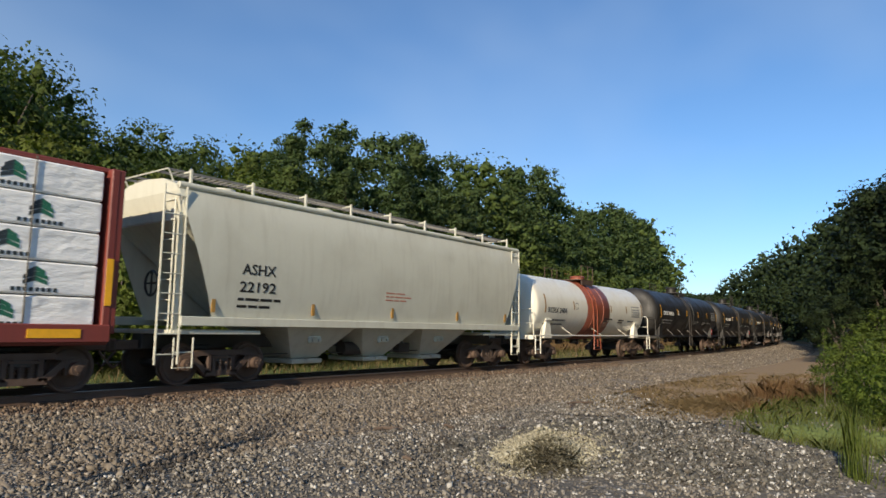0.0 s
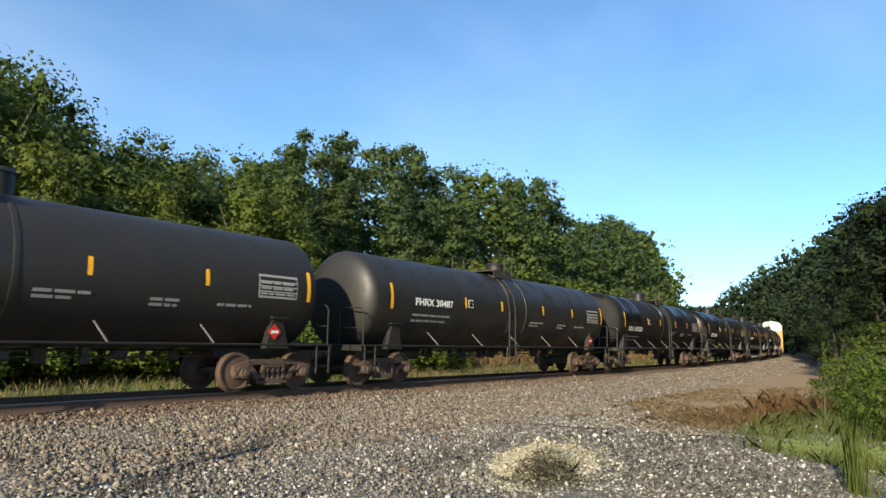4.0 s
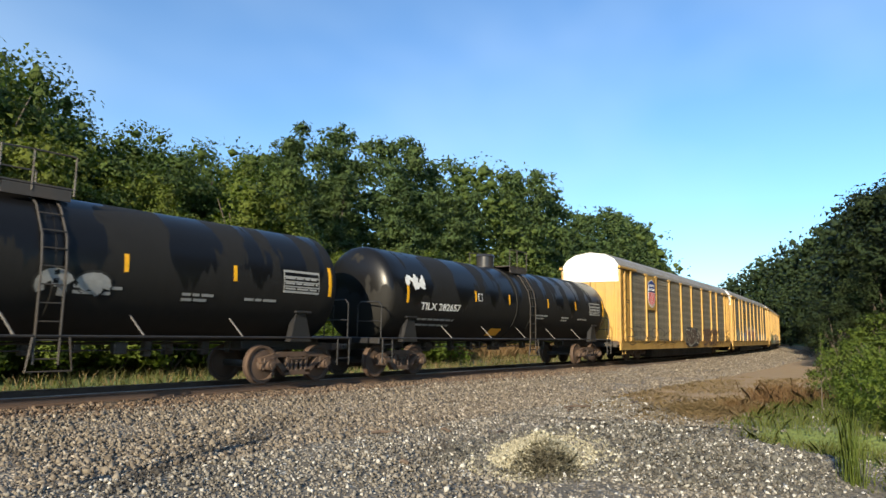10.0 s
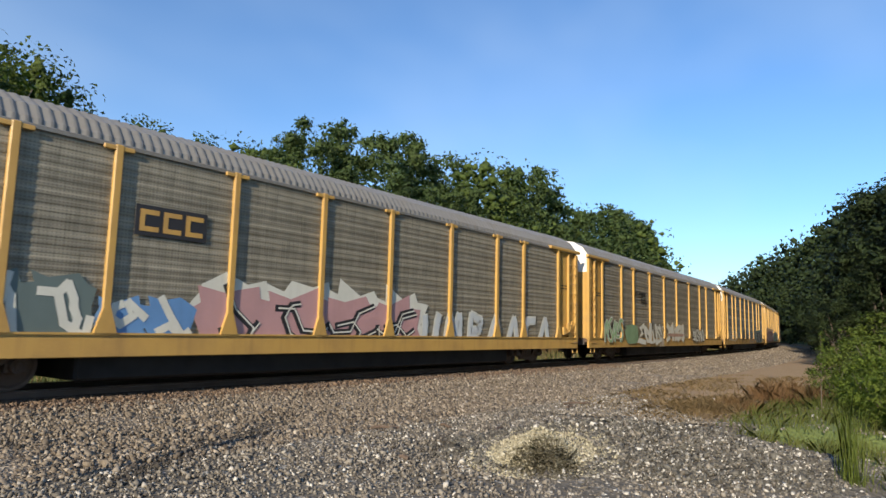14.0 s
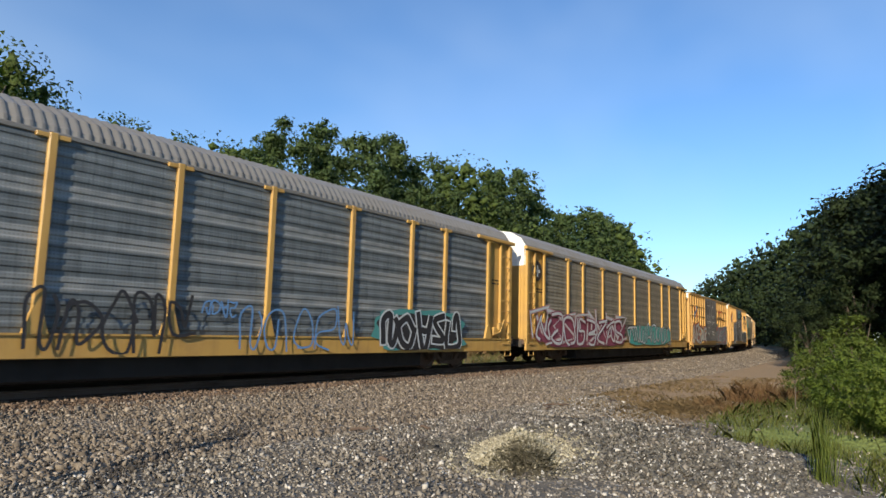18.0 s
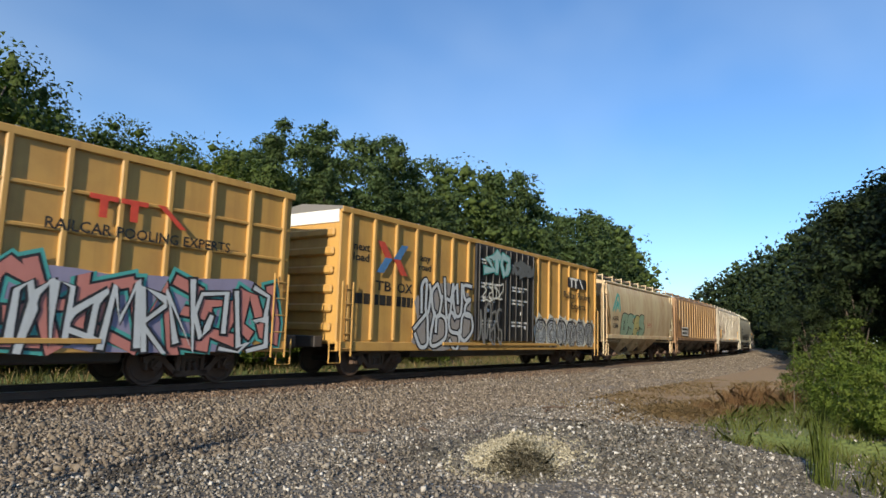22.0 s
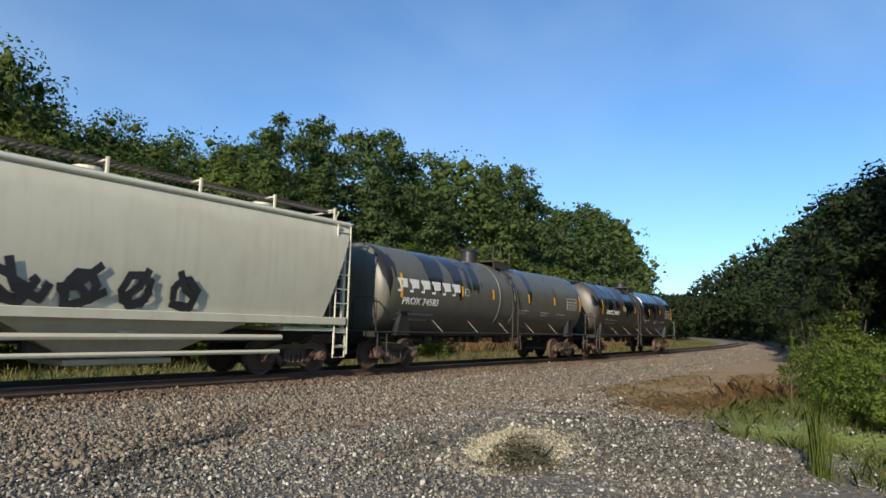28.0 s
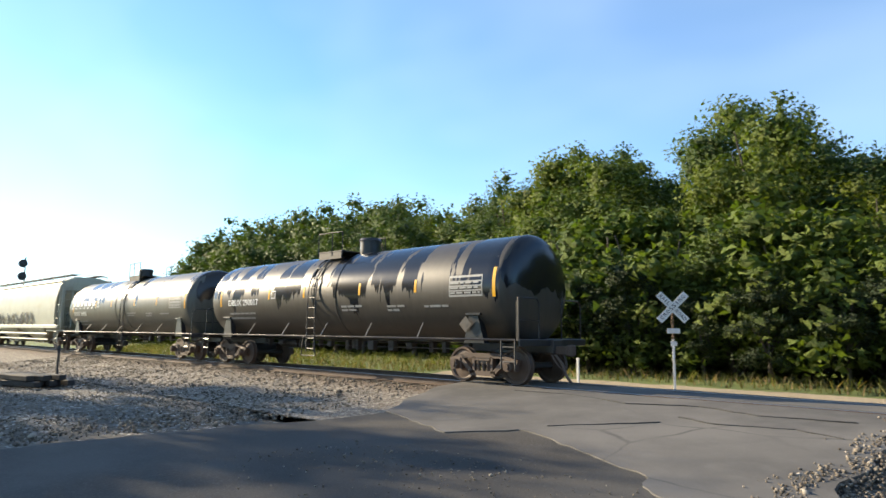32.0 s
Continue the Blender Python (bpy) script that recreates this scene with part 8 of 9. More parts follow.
def build_train():
    lumber_car()
    # pale grey covered hopper
    car, L = hopper_car(1, "pale grey smooth-sided covered hopper with black lettering", HOPGREY, 0, 3, 4.55, 4.28)
    side_marks(car, -1.6, [("ASHX", 0.34, -4.88, 2.58, DARKINK, 0.95), ("22192", 0.34, -4.88, 2.18, DARKINK, 1.0)], True)
    lay_on(part("small_print", bars(Soup(), -5.4, 1.88, 0.0, (1.2, 0.9), random.Random(1), 0.06, 0.16), DARKINK, car), 0.0)
    lay_on(part("red_print", bars(Soup(), -0.5, 2.28, 0.0, (0.9, 1.1, 1.0), random.Random(2), 0.04, 0.1), FADED, car), 0.0)
    for x in (-6.0, -3.15, -0.16, 3.0, 5.9):
        part("reflector", Soup().box(x, -1.497, 1.8, 0.09, 0.03, 0.42), plain("brown_reflector", (0.36, 0.2, 0.05), 0.5), car)
    # short white tank with a red band
    tank_car(2, "short white tank car with a red-oxide band and rusty top railing", TANKWHITE, "RCRX 2404", DARKINK, TANKWHITE, True, 2.3, 1.36, OXIDE, 0.32, "", 2, mark_x=-4.25, mark_z=2.15)
    black = TANKGREY
    tank_car(3, "matt black tank car with white lettering and yellow stripes", black, "CBTX 740616", extras="placard", seed=3)
    tank_car(4, "matt black tank car with white lettering and a white dome ring", black, "CBTX 740681", extras="placard", seed=4)
    tank_car(5, "matt black tank car with yellow stripes and a red placard", black, "FHRX 30487", extras="placard", seed=5)
    for i, (num, sp_, ex) in enumerate((("TILX 292353", -0.03, ""), ("TILX 282662", -0.01, "orange"), ("TILX 292482", -0.02, ""), ("TILX 282690", 0.0, "orange"), ("TILX 282657", 0.01, "orange"))):
        mat = tank_black("streaked_black_tank", (0.0125, 0.0115, 0.0098), (0.006, 0.0058, 0.006), sp_, i + 1, 0.72)
        car, L, T = tank_car(6 + i, "black tank car with shiny dark streaks and yellow stripes", mat, num, extras=ex, seed=6 + i, trim=BLACK, mark_x=-5.3, mark_z=2.1, flip=-1)
        if i == 3:
            scrawl(car, 0.3, 1.6, 1.75, 2.4, 0, DIMINK, black, 31, None, (2.44, 1.445), 2)
        if i == 4:
            scrawl(car, -7.1, -6.1, 2.5, 3.2, 0, INK, black, 32, None, (2.44, 1.445), 3)
    # autoracks
    car, L, hb, wy = autorack(11, "yellow autorack car with grey screen sides and a shield emblem")
    shield(car, -8.05, 3.68, wy)
    patch(car, -1.3, 2.2, 0.7, 1.95, -wy - 0.118, INKB, 41)
    throwup(car, "RPS", -1.2, 2.1, 0.72, 1.95, -wy - 0.124, sp("umber", (0.09, 0.06, 0.045)), PALE, None, 0.16, False, True)
    throwup(car, "SGRSMAE", -12.3, -3.2, 0.85, 1.75, -wy - 0.124, INKB, None, None, 0.02)
    patch(car, 3.2, 8.3, 0.8, 1.9, -wy - 0.002, sp("rust_tint", (0.2, 0.115, 0.08)), 43)
    throwup(car, "EAMOAPN", 3.3, 8.2, 0.75, 1.95, -wy - 0.124, INKB, sp("rust_fill", (0.24, 0.14, 0.1)), None, 0.035, False, True)
    throwup(car, "TSETSGE", 8.3, 12.0, 0.85, 1.85, -wy - 0.124, INKB, None, None, 0.025)
    car, L, hb, wy = autorack(12, "yellow autorack car with grey screens and silver and pink graffiti")
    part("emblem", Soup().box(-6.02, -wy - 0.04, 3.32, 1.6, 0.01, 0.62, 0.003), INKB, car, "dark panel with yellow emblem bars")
    emb = Soup()
    for k in range(3):
        x = -6.02 - 0.5 + k * 0.5
        emb.plate([(x - 0.2, 3.1), (x + 0.2, 3.1), (x + 0.2, 3.2), (x - 0.1, 3.2), (x - 0.1, 3.44), (x + 0.2, 3.44), (x + 0.2, 3.54), (x - 0.2, 3.54)], -wy - 0.048, 0.006)
    tagged(part("emblem_bars", emb, YELLOW, car), kind="stuff")
    graffiti(car, -11.7, -7.5, 0.68, 2.25, sp("slate", (0.12, 0.16, 0.155)), PALE, None, 51, 4, -wy - 0.032)
    graffiti(car, -7.4, -5.4, 0.7, 1.9, SKYB, PALE, None, 55, 2, -wy - 0.032)
    graffiti(car, -5.2, 2.05, 0.68, 2.25, PINK, INKB, PALE, 52, 4, -wy - 0.032)
    graffiti(car, 2.1, 10.6, 0.68, 2.0, None, SILVER, None, 53, 7, -wy - 0.032, fat=PALE)
    car, L, hb, wy = autorack(13, "yellow autorack car with grey screens and pale graffiti")
    em = Soup()
    for k in range(4):
        z = 3.5 - k * 0.075
        em.plate([(-6.95, z), (-6.02, z), (-6.02, z + 0.035), (-6.95, z + 0.035)], -wy - 0.036, 0.006)
    bars(em, -5.98, 3.26, -wy - 0.036, (0.72,), random.Random(6), 0.26, 0.3)
    bars(em, -6.0, 3.06, -wy - 0.036, (0.85, 1.05), random.Random(4), 0.1, 0.16)
    tagged(part("emblem_bars", em, DARKINK, car, "dark emblem bars on the screen"), kind="stuff")
    throwup(car, "ESARS", -11.5, -9.0, 0.9, 2.0, -wy - 0.124, LIME, PALE, None, 0.05)
    patch(car, -8.6, -6.75, 0.8, 1.75, -wy - 0.118, sp("sage", (0.2, 0.3, 0.17)), 62)
    throwup(car, "MAEN", -6.6, -2.8, 0.7, 1.95, -wy - 0.124, PALE, None, None, 0.15, False, True)
    throwup(car, "NSAG", -3.6, -2.3, 0.6, 1.8, -wy - 0.128, PALE, None, None, 0.025)
    throwup(car, "MENAMS", -1.7, 2.0, 0.85, 1.95, -wy - 0.124, PALE, CREAM, None, 0.15, False, True)
    patch(car, -1.5, 1.9, 1.18, 1.36, -wy - 0.142, sp("dusty_rose", (0.4, 0.25, 0.19)), 63)
    throwup(car, "RSEAMG", 4.1, 7.0, 0.85, 1.75, -wy - 0.124, PALE, INKB, None, 0.06)
    car, L, hb, wy = autorack(14, "yellow autorack car with bold silver corrugated panels", True)
    throwup(car, "TSETGEM", -11.4, -7.4, 0.9, 1.7, -wy - 0.124, PALE, None, None, 0.03)
    throwup(car, "SPOER", -4.7, -1.2, 0.72, 2.0, -wy - 0.124, INKB, None, None, 0.035)
    throwup(car, "GOAS", -1.1, -0.2, 1.5, 1.85, -wy - 0.124, SKYB, None, None, 0.02)
    throwup(car, "SGOPE", -0.2, 3.8, 0.7, 1.85, -wy - 0.124, SKYB, None, None, 0.025)
    patch(car, 4.5, 9.2, 0.7, 1.95, -wy - 0.118, sp("sea_teal", (0.07, 0.26, 0.25)), 74)
    patch(car, 4.8, 8.8, 0.7, 1.8, -wy - 0.122, INKB, 75)
    throwup(car, "SOUND".replace("U", "A").replace("D", "G"), 4.8, 8.9, 0.75, 1.9, -wy - 0.126, INKB, SILVER, None, 0.1)
    car, L, hb, wy = autorack(15, "yellow autorack car with a round emblem and long pink graffiti")
    part("emblem_disc", Soup().tube((-12.1, -wy + 0.02, 3.86), (-12.1, -wy - 0.01, 3.86), 0.42, 0.42, 28), INKB, car, "round dark emblem with a cross")
    part("emblem_cross", Soup().box(-12.1, -wy - 0.015, 3.86, 0.12, 0.01, 0.48).box(-12.1, -wy - 0.015, 3.86, 0.48, 0.01, 0.12), SILVER, car)
    patch(car, -12.3, -0.9, 0.7, 2.0, -wy - 0.118, MAROON, 81)
    throwup(car, "GMNEAMRN", -12.9, -1.0, 0.85, 2.5, -wy - 0.124, SILVER, PINK, None, 0.06, False, True)
    throwup(car, "SGOPENRS", -12.4, -1.6, 0.8, 2.1, -wy - 0.142, SILVER, MAROON, None, 0.06)
    patch(car, -0.9, 8.3, 0.75, 1.9, -wy - 0.118, TEAL, 82)
    throwup(car, "RSEAGSPO", -0.8, 8.2, 0.8, 2.0, -wy - 0.124, SILVER, INKB, None, 0.05)
    # yellow boxcars with black doors
    rib = [*np.linspace(-0.96, -0.33, 7), *np.linspace(0.27, 0.97, 7)]
    car, L, hb, wy = boxcar(16, "yellow boxcar with black doors, slogans and bright graffiti", (-2.56, 2.0), rib, True, YELLOWB)
    cross_emblem(car, -6.89, 3.3, wy)
    side_marks(car, -wy - 0.003, [("next", 0.34, -8.05, 3.55, DARKINK, 0.66), ("load", 0.34, -8.05, 3.25, DARKINK, 0.66), ("any", 0.34, -5.26, 3.55, DARKINK, 0.55), ("road", 0.34, -5.26, 3.25, DARKINK, 0.66), ("TB", 0.40, -7.12, 2.55, DARKINK, 0.72), ("OX", 0.40, -6.19, 2.55, DARKINK, 0.74)])
    side_marks(car, -wy - 0.078, [("RAILCAR POOLING EXPERTS", 0.30, 5.05, 3.06, DARKINK, 3.95)])
    part("number_print", bars(Soup(), -7.5, 1.85, -wy - 0.003, (2.1,), random.Random(9), 0.3, 0.4), DARKINK, car)
    emblem_bars(car, 4.95, 3.53, wy, plain("red_emblem", (0.6, 0.07, 0.04), 0.5))
    throwup(car, "TEMPAER", -8.6, -2.65, 0.85, 2.3, -wy - 0.085, PALE, INKB, sp("signal_red", (0.45, 0.05, 0.05)), 0.13, False, True)
    patch(car, 2.2, 8.3, 0.75, 2.35, -wy - 0.078, sp("dusk_blue", (0.27, 0.25, 0.36)), 95)
    coral = sp("coral", (0.5, 0.2, 0.17))
    throwup(car, "GAMNERS", 2.2, 8.4, 0.72, 2.3, -wy - 0.085, coral, INKB, TEAL, 0.12, False, True)
    throwup(car, "SEAMRNGTE", 2.3, 8.3, 0.75, 2.2, -wy - 0.105, SILVER, INKB, None, 0.06, False, True)
    car, L, hb, wy = boxcar(17, "yellow ribbed boxcar with black doors and grey graffiti", (-2.35, 2.2), [*np.linspace(-0.96, -0.3, 7), *np.linspace(0.29, 0.97, 7)], False, YELLOWB)
    cross_emblem(car, -6.98, 3.45, wy)
    side_marks(car, -wy - 0.003, [("next", 0.32, -8.3, 3.65, DARKINK, 0.66), ("load", 0.32, -8.3, 3.35, DARKINK, 0.66), ("TB", 0.4, -7.29, 2.6, DARKINK, 0.72), ("OX", 0.4, -6.28, 2.6, DARKINK, 0.74), ("any", 0.3, -5.27, 3.65, DARKINK, 0.55), ("road", 0.3, -5.27, 3.35, DARKINK, 0.65)])
    side_marks(car, -wy - 0.078, [("Railcar Pooling", 0.44, 6.6, 3.17, DARKINK, 3.0), ("Experts", 0.44, 6.75, 2.7, DARKINK, 1.6)])
    part("number_print", bars(Soup(), -8.5, 2.05, -wy - 0.003, (3.4,), random.Random(19), 0.3, 0.4), DARKINK, car)
    part("emblem_board", Soup().box(6.6, -wy - 0.078, 3.77, 2.1, 0.01, 0.46, 0.003), INKB, car, "black board with white emblem bars")
    emblem_bars(car, 6.6, 3.77, wy + 0.008, INK, 0.75)
    graffiti(car, 2.35, 8.5, 0.85, 2.2, SILVER, INKB, PALE, 101, 6, -wy - 0.085, True)
    patch(car, -5.8, -2.45, 0.75, 2.9, -wy - 0.08, sp("ash", (0.3, 0.28, 0.26)), 102)
    throwup(car, "OGSO", -5.8, -2.5, 0.8, 2.0, -wy - 0.085, SILVER, INKB, None, 0.06)
    throwup(car, "SOAGE", -5.6, -2.5, 1.8, 3.1, -wy - 0.085, SILVER, INKB, None, 0.06)
    throwup(car, "NTO", -1.85, -0.1, 3.4, 4.3, -wy - 0.19, sp("ice", (0.36, 0.52, 0.53)), TEAL, None, 0.11, False, True)
    throwup(car, "UAP".replace("U", "G"), 0.25, 1.9, 3.5, 4.2, -wy - 0.19, sp("smoke", (0.13, 0.14, 0.14)), None, None, 0.12, False, True)
    throwup(car, "MRAS", -2.0, -0.5, 2.5, 3.2, -wy - 0.19, PALE, None, None, 0.03)
    throwup(car, "SGES", -2.2, -0.6, 0.95, 2.3, -wy - 0.19, sp("smoke_grey", (0.2, 0.2, 0.19)), None, None, 0.05)
    # covered hoppers
    car, L = hopper_car(18, "rust-stained cream covered hopper with green graffiti", HOPCREAM, 0, 3, 4.5, 4.22)
    side_marks(car, -1.6, [("ASHX", 0.34, -5.2, 2.34, DARKINK, 0.95), ("1284", 0.34, -5.2, 1.95, DARKINK, 0.8)], True)
    tl = Soup()
    for pts in ([(-5.72, 2.72), (-5.0, 3.5), (-4.86, 3.62), (-4.7, 3.62), (-4.6, 3.5), (-4.56, 2.72)], [(-5.34, 2.74), (-4.9, 3.26), (-4.84, 3.2), (-4.88, 2.86)]):
        dense = [(a[0] + (b[0] - a[0]) * u / 6, a[1] + (b[1] - a[1]) * u / 6) for a, b in zip(pts[:-1], pts[1:]) for u in range(6)] + [pts[-1]]
        sec = []
        for k, p in enumerate(dense):
            a, b = dense[max(k - 1, 0)], dense[min(k + 1, len(dense) - 1)]
            m = math.hypot(b[0] - a[0], b[1] - a[1])
            nx, nz = -(b[1] - a[1]) / m * 0.085, (b[0] - a[0]) / m * 0.085
            sec.append([(p[0] + nx, -0.006, p[1] + nz), (p[0] - nx, -0.006, p[1] - nz), (p[0] - nx, 0.01, p[1] - nz), (p[0] + nx, 0.01, p[1] + nz)])
        tl.loft(sec)
    lay_on(part("emblem", tl, TEAL, car, "teal peaked emblem"), 0.0)
    throwup(car, "GSPS", -4.2, -0.1, 1.46, 2.66, -1.595, sp("mint", (0.30, 0.44, 0.32)), INKB, None, 0.2, True, False, sp("straw", (0.5, 0.47, 0.2)), 2)
    for x, z, w, h in ((-0.1, 1.7, 0.5, 0.3), (-2.2, 1.62, 4.0, 0.2), (-2.4, 2.55, 3.0, 0.16)):
        lay_on(patch(car, x - w / 2, x + w / 2, z - h / 2, z + h / 2, -1.595, sp("sea", (0.2, 0.46, 0.36)), int(x * 10)), -1.595, 0.012)
    lay_on(part("small_print", bars(Soup(), 0.6, 2.2, 0.0, (0.9, 1.0, 0.9), random.Random(12), 0.04, 0.1), FADED, car), 0.0)
    car, L = hopper_car(19, "ribbed brown hopper with peeling rust, pale streaks and ochre ribs", HOPBROWN, 17, 3, 4.45, 4.22, False, BAYDIRT_SHADE, paint("rib_brown", (0.40, 0.25, 0.10), (0.46, 0.38, 0.29), 0.6, 0.65, 0.7))
    part("number_board", Soup().box(-5.55, -1.588, 1.93, 2.1, 0.006, 0.62), WHITE, car, "white number board with dark print")
    part("number_print", bars(Soup(), -6.45, 2.02, -1.592, (1.8, 1.6), random.Random(13), 0.14, 0.28), DARKINK, car)
    car, L = hopper_car(20, "ribbed pale hopper streaked with dirt and rust", HOPWHITE, 16, 3, 4.45, 4.22, False, BAYDIRT_SHADE)
    side_marks(car, -1.545, [("CR", 0.36, -6.27, 2.22, DARKINK, 0.6), ("DX", 0.36, -5.42, 2.22, DARKINK, 0.6), ("74", 0.36, -6.27, 1.76, DARKINK, 0.55), ("71", 0.36, -5.42, 1.76, DARKINK, 0.46)])
    part("round_sticker", Soup().tube((-4.5, -1.53, 2.2), (-4.5, -1.55, 2.2), 0.13, 0.13, 16), OXIDE, car)
    for x in (-6.68, -4.0, -0.5, 3.2, 6.7):
        part("reflector", Soup().box(x, -1.55, 1.5 if abs(x) < 6 else 2.0, 0.62 if abs(x) < 6 else 0.12, 0.03, 0.12 if abs(x) < 6 else 0.8), AMBER, car)
    car, L = hopper_car(21, "cream covered hopper with rounded sides and dark graffiti", CEMENT, 0, 2, 4.38, 4.08, True, CEMENT)
    side_marks(car, -1.6, [("SCYX", 0.3, -6.06, 2.77, DARKINK, 0.85)], True)
    lay_on(part("number_print", bars(Soup(), -6.5, 2.3, 0.0, (1.0,), random.Random(15), 0.22, 0.4), DARKINK, car), 0.0)
    graffiti(car, -5.5, 4.4, 1.5, 2.35, None, INKB, None, 121, 9, -1.59, False, True)
    part("side_pipe", Soup().rod([(-L / 2 + 2.8, -1.35, 0.95), (L / 2 - 2.8, -1.35, 0.95)], 0.07, 8).rod([(-L / 2 + 2.8, -1.3, 0.6), (L / 2 - 2.8, -1.3, 0.6)], 0.05, 8), CEMENT, car)
    # the two last tanks
    grey = tank_black("dull_grey_tank", (0.115, 0.112, 0.09), (0.022, 0.02, 0.018), -0.05, 9)
    car, L, T = tank_car(22, "dull grey tank car with dark peeling patches and white lettering", grey, "PROX 74583", trim=BLACK, cz=2.44, r=1.45, extras="", seed=22, mark_x=-5.6, mark_z=2.08, flip=-1)
    for k in range(6):
        x = -6.85 + k * 0.6
        tx = Soup().plate([(x, 2.36), (x + 0.16, 2.36), (x + 0.16, 2.5), (x + 0.48, 2.5), (x + 0.48, 2.78), (x, 2.78)], 0, 0.004)
        ob = part("brand_bar", tx, INK, car, "bold white brand bar")
        wrap(ob.data, 2.44, 1.45, 0.004)
    last = tank_black("patched_black_tank", (0.056, 0.048, 0.038), (0.005, 0.0065, 0.010), 0.015, 17)
    car, L, T = tank_car(23, "grey tank car with large glossy black patches, last of the train", last, "DBUX 290017", trim=BLACK, extras="diamond", seed=23, mark_x=-5.0, mark_z=2.3)
    hose = Soup().rod([(L / 2 - 0.25, -0.34, 0.75), (L / 2 - 0.05, -0.36, 0.55), (L / 2 + 0.08, -0.36, 0.25), (L / 2 + 0.2, -0.36, 0.12)], 0.035, 8)
    part("brake_hose", hose, RUST, car, "hanging rubber brake hose")
    pole = Soup().rod([(L / 2 - 0.55, -1.45, 1.1), (L / 2 - 0.55, -1.45, 2.1), (L / 2 - 0.6, -1.4, 2.15)], 0.022)
    part("marker_pole", pole, IRON, car)


def shield(car, x, z, wy):
    y = -wy - 0.13
    part("emblem_panel", Soup().box(x, -wy - 0.06, z + 0.0, 1.72, 0.05, 1.85, 0.01), YELLOW, car, "yellow emblem panel")
    out = [(-0.62, 0.5), (-0.3, 0.62), (0, 0.72), (0.3, 0.62), (0.62, 0.5), (0.56, 0.3), (0.66, 0.05), (0.66, -0.4), (0.42, -0.72), (0, -0.88), (-0.42, -0.72), (-0.66, -0.4), (-0.66, 0.05), (-0.56, 0.3)]
    part("shield", Soup().plate([(x + a, z + 0.05 + b) for a, b in out][::-1], -wy - 0.088, 0.01), INK, car, "white shield emblem")
    top = [(-0.58, 0.48), (0, 0.68), (0.58, 0.48), (0.52, 0.3), (0.6, 0.02), (-0.6, 0.02), (-0.52, 0.3)]
    part("shield_top", Soup().plate([(x + a, z + 0.05 + b) for a, b in top][::-1], -wy - 0.1, 0.008), plain("shield_blue", (0.03, 0.07, 0.28), 0.5), car)
    red = plain("shield_red", (0.55, 0.04, 0.05), 0.5)
    for k in range(5):
        a = -0.48 + k * 0.24
        part("shield_stripe", Soup().box(x + a, -wy - 0.102, z - 0.36 + 0.05 + abs(a) * 0.12, 0.12, 0.008, 0.78 - abs(a) * 0.5), red, car)
    so = Soup()
    for k in range(5):
        so.box(x - 0.36 + k * 0.18, -wy - 0.11, z + 0.43, 0.12, 0.006, 0.13)
    for k in range(7):
        so.box(x - 0.45 + k * 0.15, -wy - 0.11, z + 0.2, 0.1, 0.006, 0.13)
    tagged(part("brand_bars", so, INK, car), kind="stuff")


def cross_emblem(car, x, z, wy):
    red, blue = plain("cross_red", (0.55, 0.08, 0.05), 0.5), plain("cross_blue", (0.08, 0.2, 0.4), 0.5)
    for sx, m in ((-1, red), (1, blue)):
        so = Soup().plate([(x + sx * 0.72, z + 0.46), (x + sx * 0.41, z + 0.46), (x + sx * 0.02, z), (x + sx * 0.35, z)][::(1 if sx < 0 else -1)], -wy - 0.075, 0.006)
        part("emblem_arm", so, m, car)
        so = Soup().plate([(x + sx * 0.72, z - 0.46), (x + sx * 0.41, z - 0.46), (x + sx * 0.02, z), (x + sx * 0.35, z)][::(-1 if sx < 0 else 1)], -wy - 0.075, 0.006)
        part("emblem_arm", so, blue if sx < 0 else red, car)


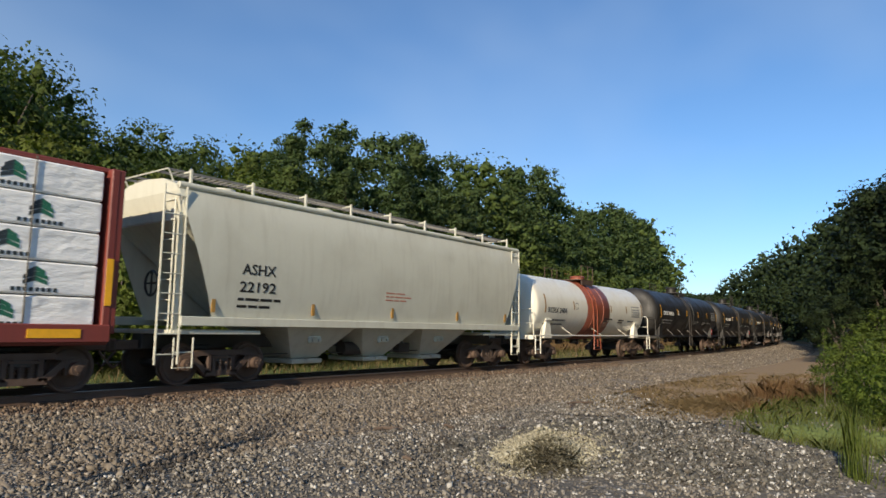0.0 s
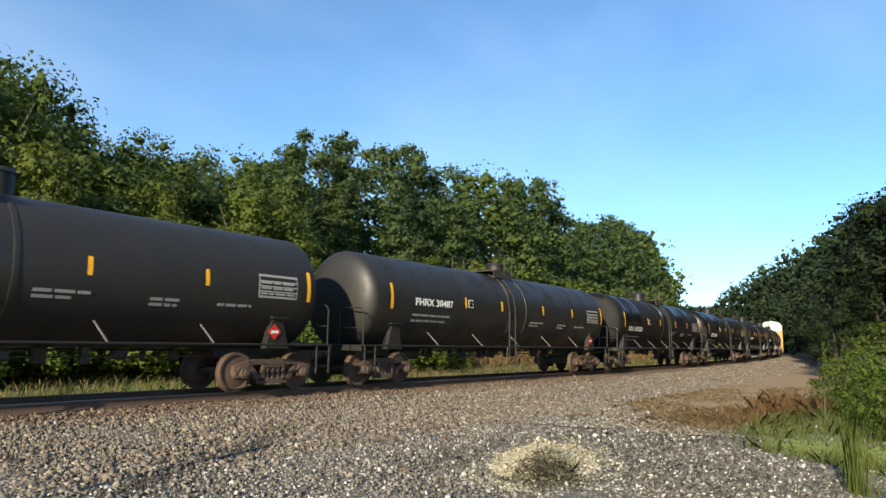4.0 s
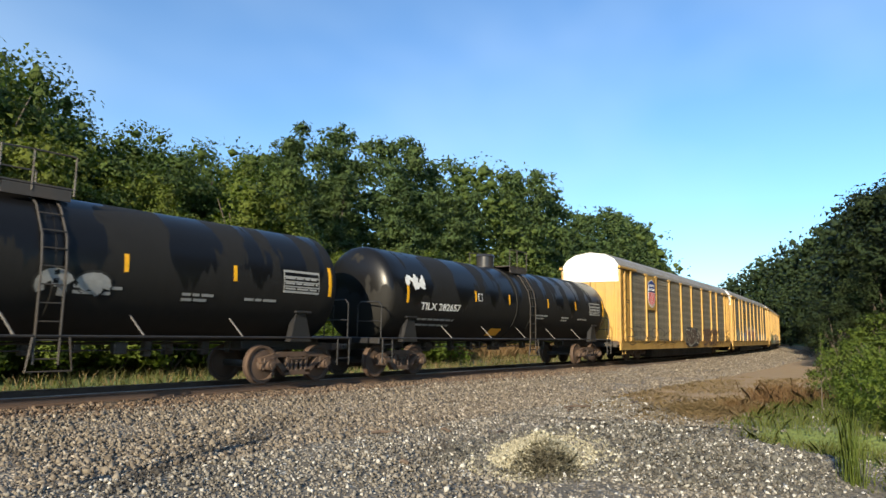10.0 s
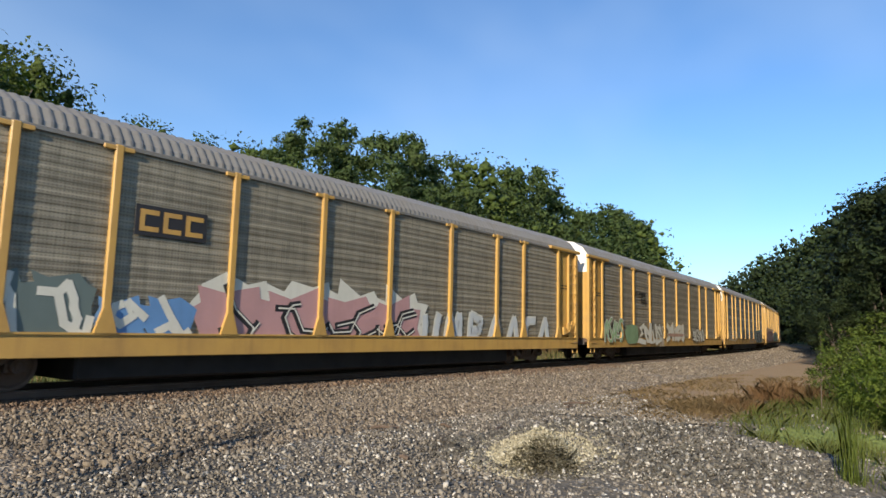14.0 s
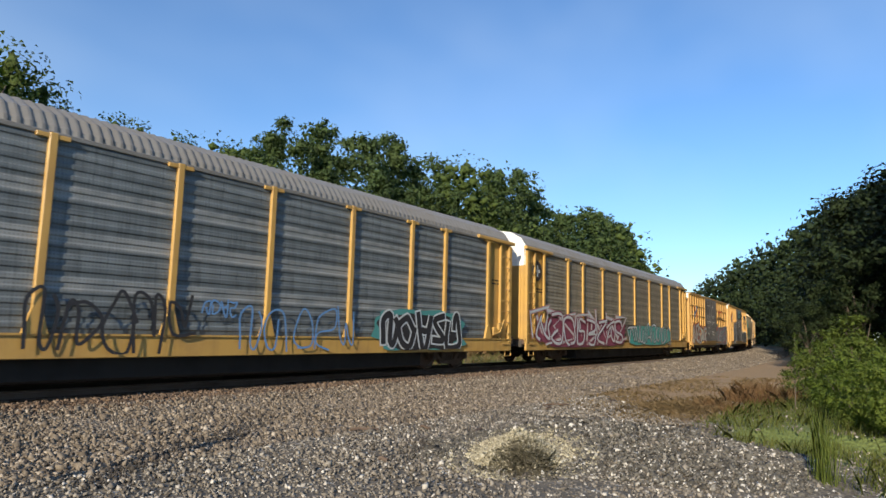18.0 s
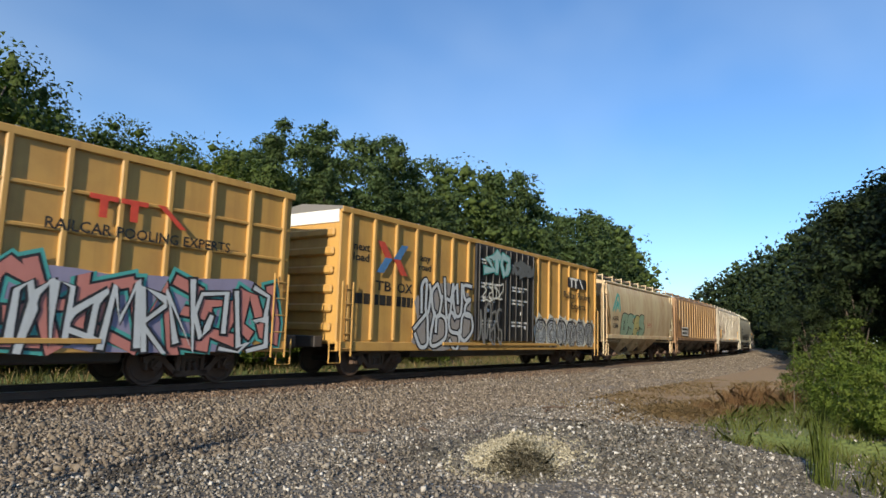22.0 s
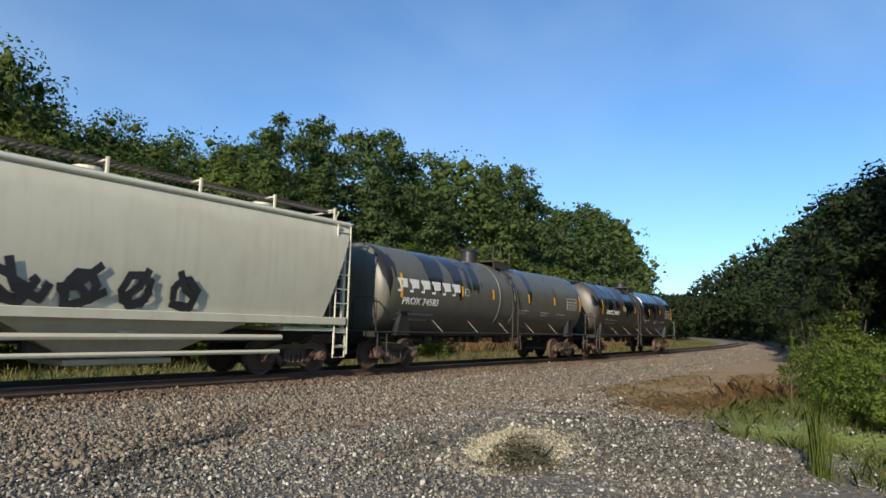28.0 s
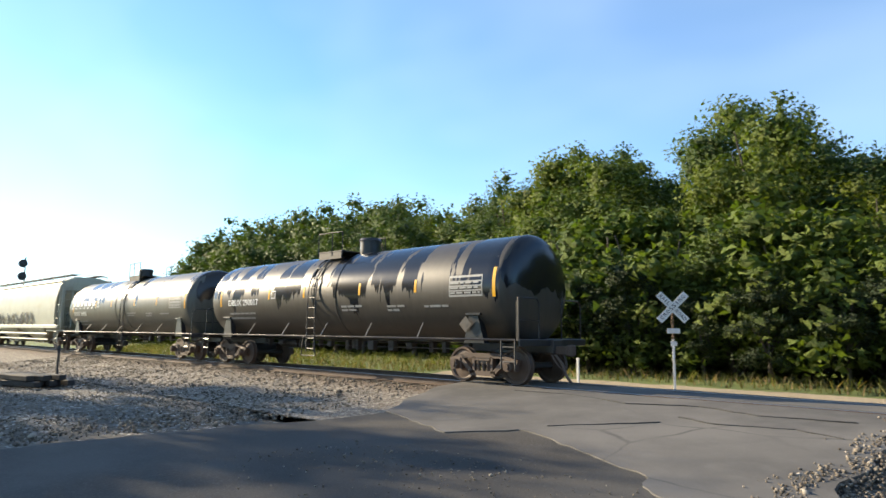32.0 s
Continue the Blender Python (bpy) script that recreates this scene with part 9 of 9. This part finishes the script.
def emblem_bars(car, x, z, wy, mat, k=1.0):
    so = Soup()
    for q in range(2):
        a = x - 0.85 * k + q * 0.62 * k
        so.plate([(a - 0.28 * k, z + 0.22), (a - 0.28 * k, z + 0.12), (a - 0.08 * k, z + 0.12), (a - 0.08 * k, z - 0.22), (a + 0.08 * k, z - 0.22), (a + 0.08 * k, z + 0.12), (a + 0.28 * k, z + 0.12), (a + 0.28 * k, z + 0.22)][::-1], -wy - 0.082, 0.006)
    a = x + 0.6 * k
    so.plate([(a - 0.35 * k, z + 0.22), (a + 0.2 * k, z - 0.22), (a + 0.35 * k, z - 0.22), (a - 0.18 * k, z + 0.22)], -wy - 0.082, 0.006)
    tagged(part("brand_bars", so, mat, car), kind="stuff")


# ---- assembly ----
build_ground()
build_road()
build_train()
build_signs()
build_woods()
far_woods()
build_grass()
build_stones()
build_track()


def run_at(t):
    """Distance run by the train at t seconds."""
    i = min(int(t), 31)
    u = t - i
    a, b = RUN[i], RUN[i + 1]
    va = (RUN[i + 1] - RUN[max(i - 1, 0)]) / (i + 1 - max(i - 1, 0))
    vb = (RUN[min(i + 2, 32)] - RUN[i]) / (min(i + 2, 32) - i)
    return a + va * u + (3 * (b - a) - 2 * va - vb) * u * u + (va + vb - 2 * (b - a)) * u ** 3


def motions():
    place = {}
    for car, s0 in TRAIN:
        place[car] = s0
        rows = []
        for t in range(33):
            x, y, th = on_track(s0 - RUN[t])
            rows.append((t, pose(x, y, 0, 0, 0, math.degrees(th))))
        walk(car, rows)
    # wheels roll while their car goes by; beyond the bend they cannot be told to turn
    for axle, car, x in SPIN:
        passing = [k / FPS for k in range(32 * FPS + 1) if -40 < place[car] + x - run_at(k / FPS) < 45]
        if not passing:
            continue
        start = run_at(passing[0])
        rows = [(t, pose(x, 0, 0.457) @ Matrix.Rotation(-(run_at(t) - start) / 0.457, 4, "Y")) for t in passing]
        if passing[0] > 0:
            rows.insert(0, (0, rows[0][1]))
        if passing[-1] < 32:
            rows.append((32, rows[-1][1]))
        walk(axle, rows)


motions()
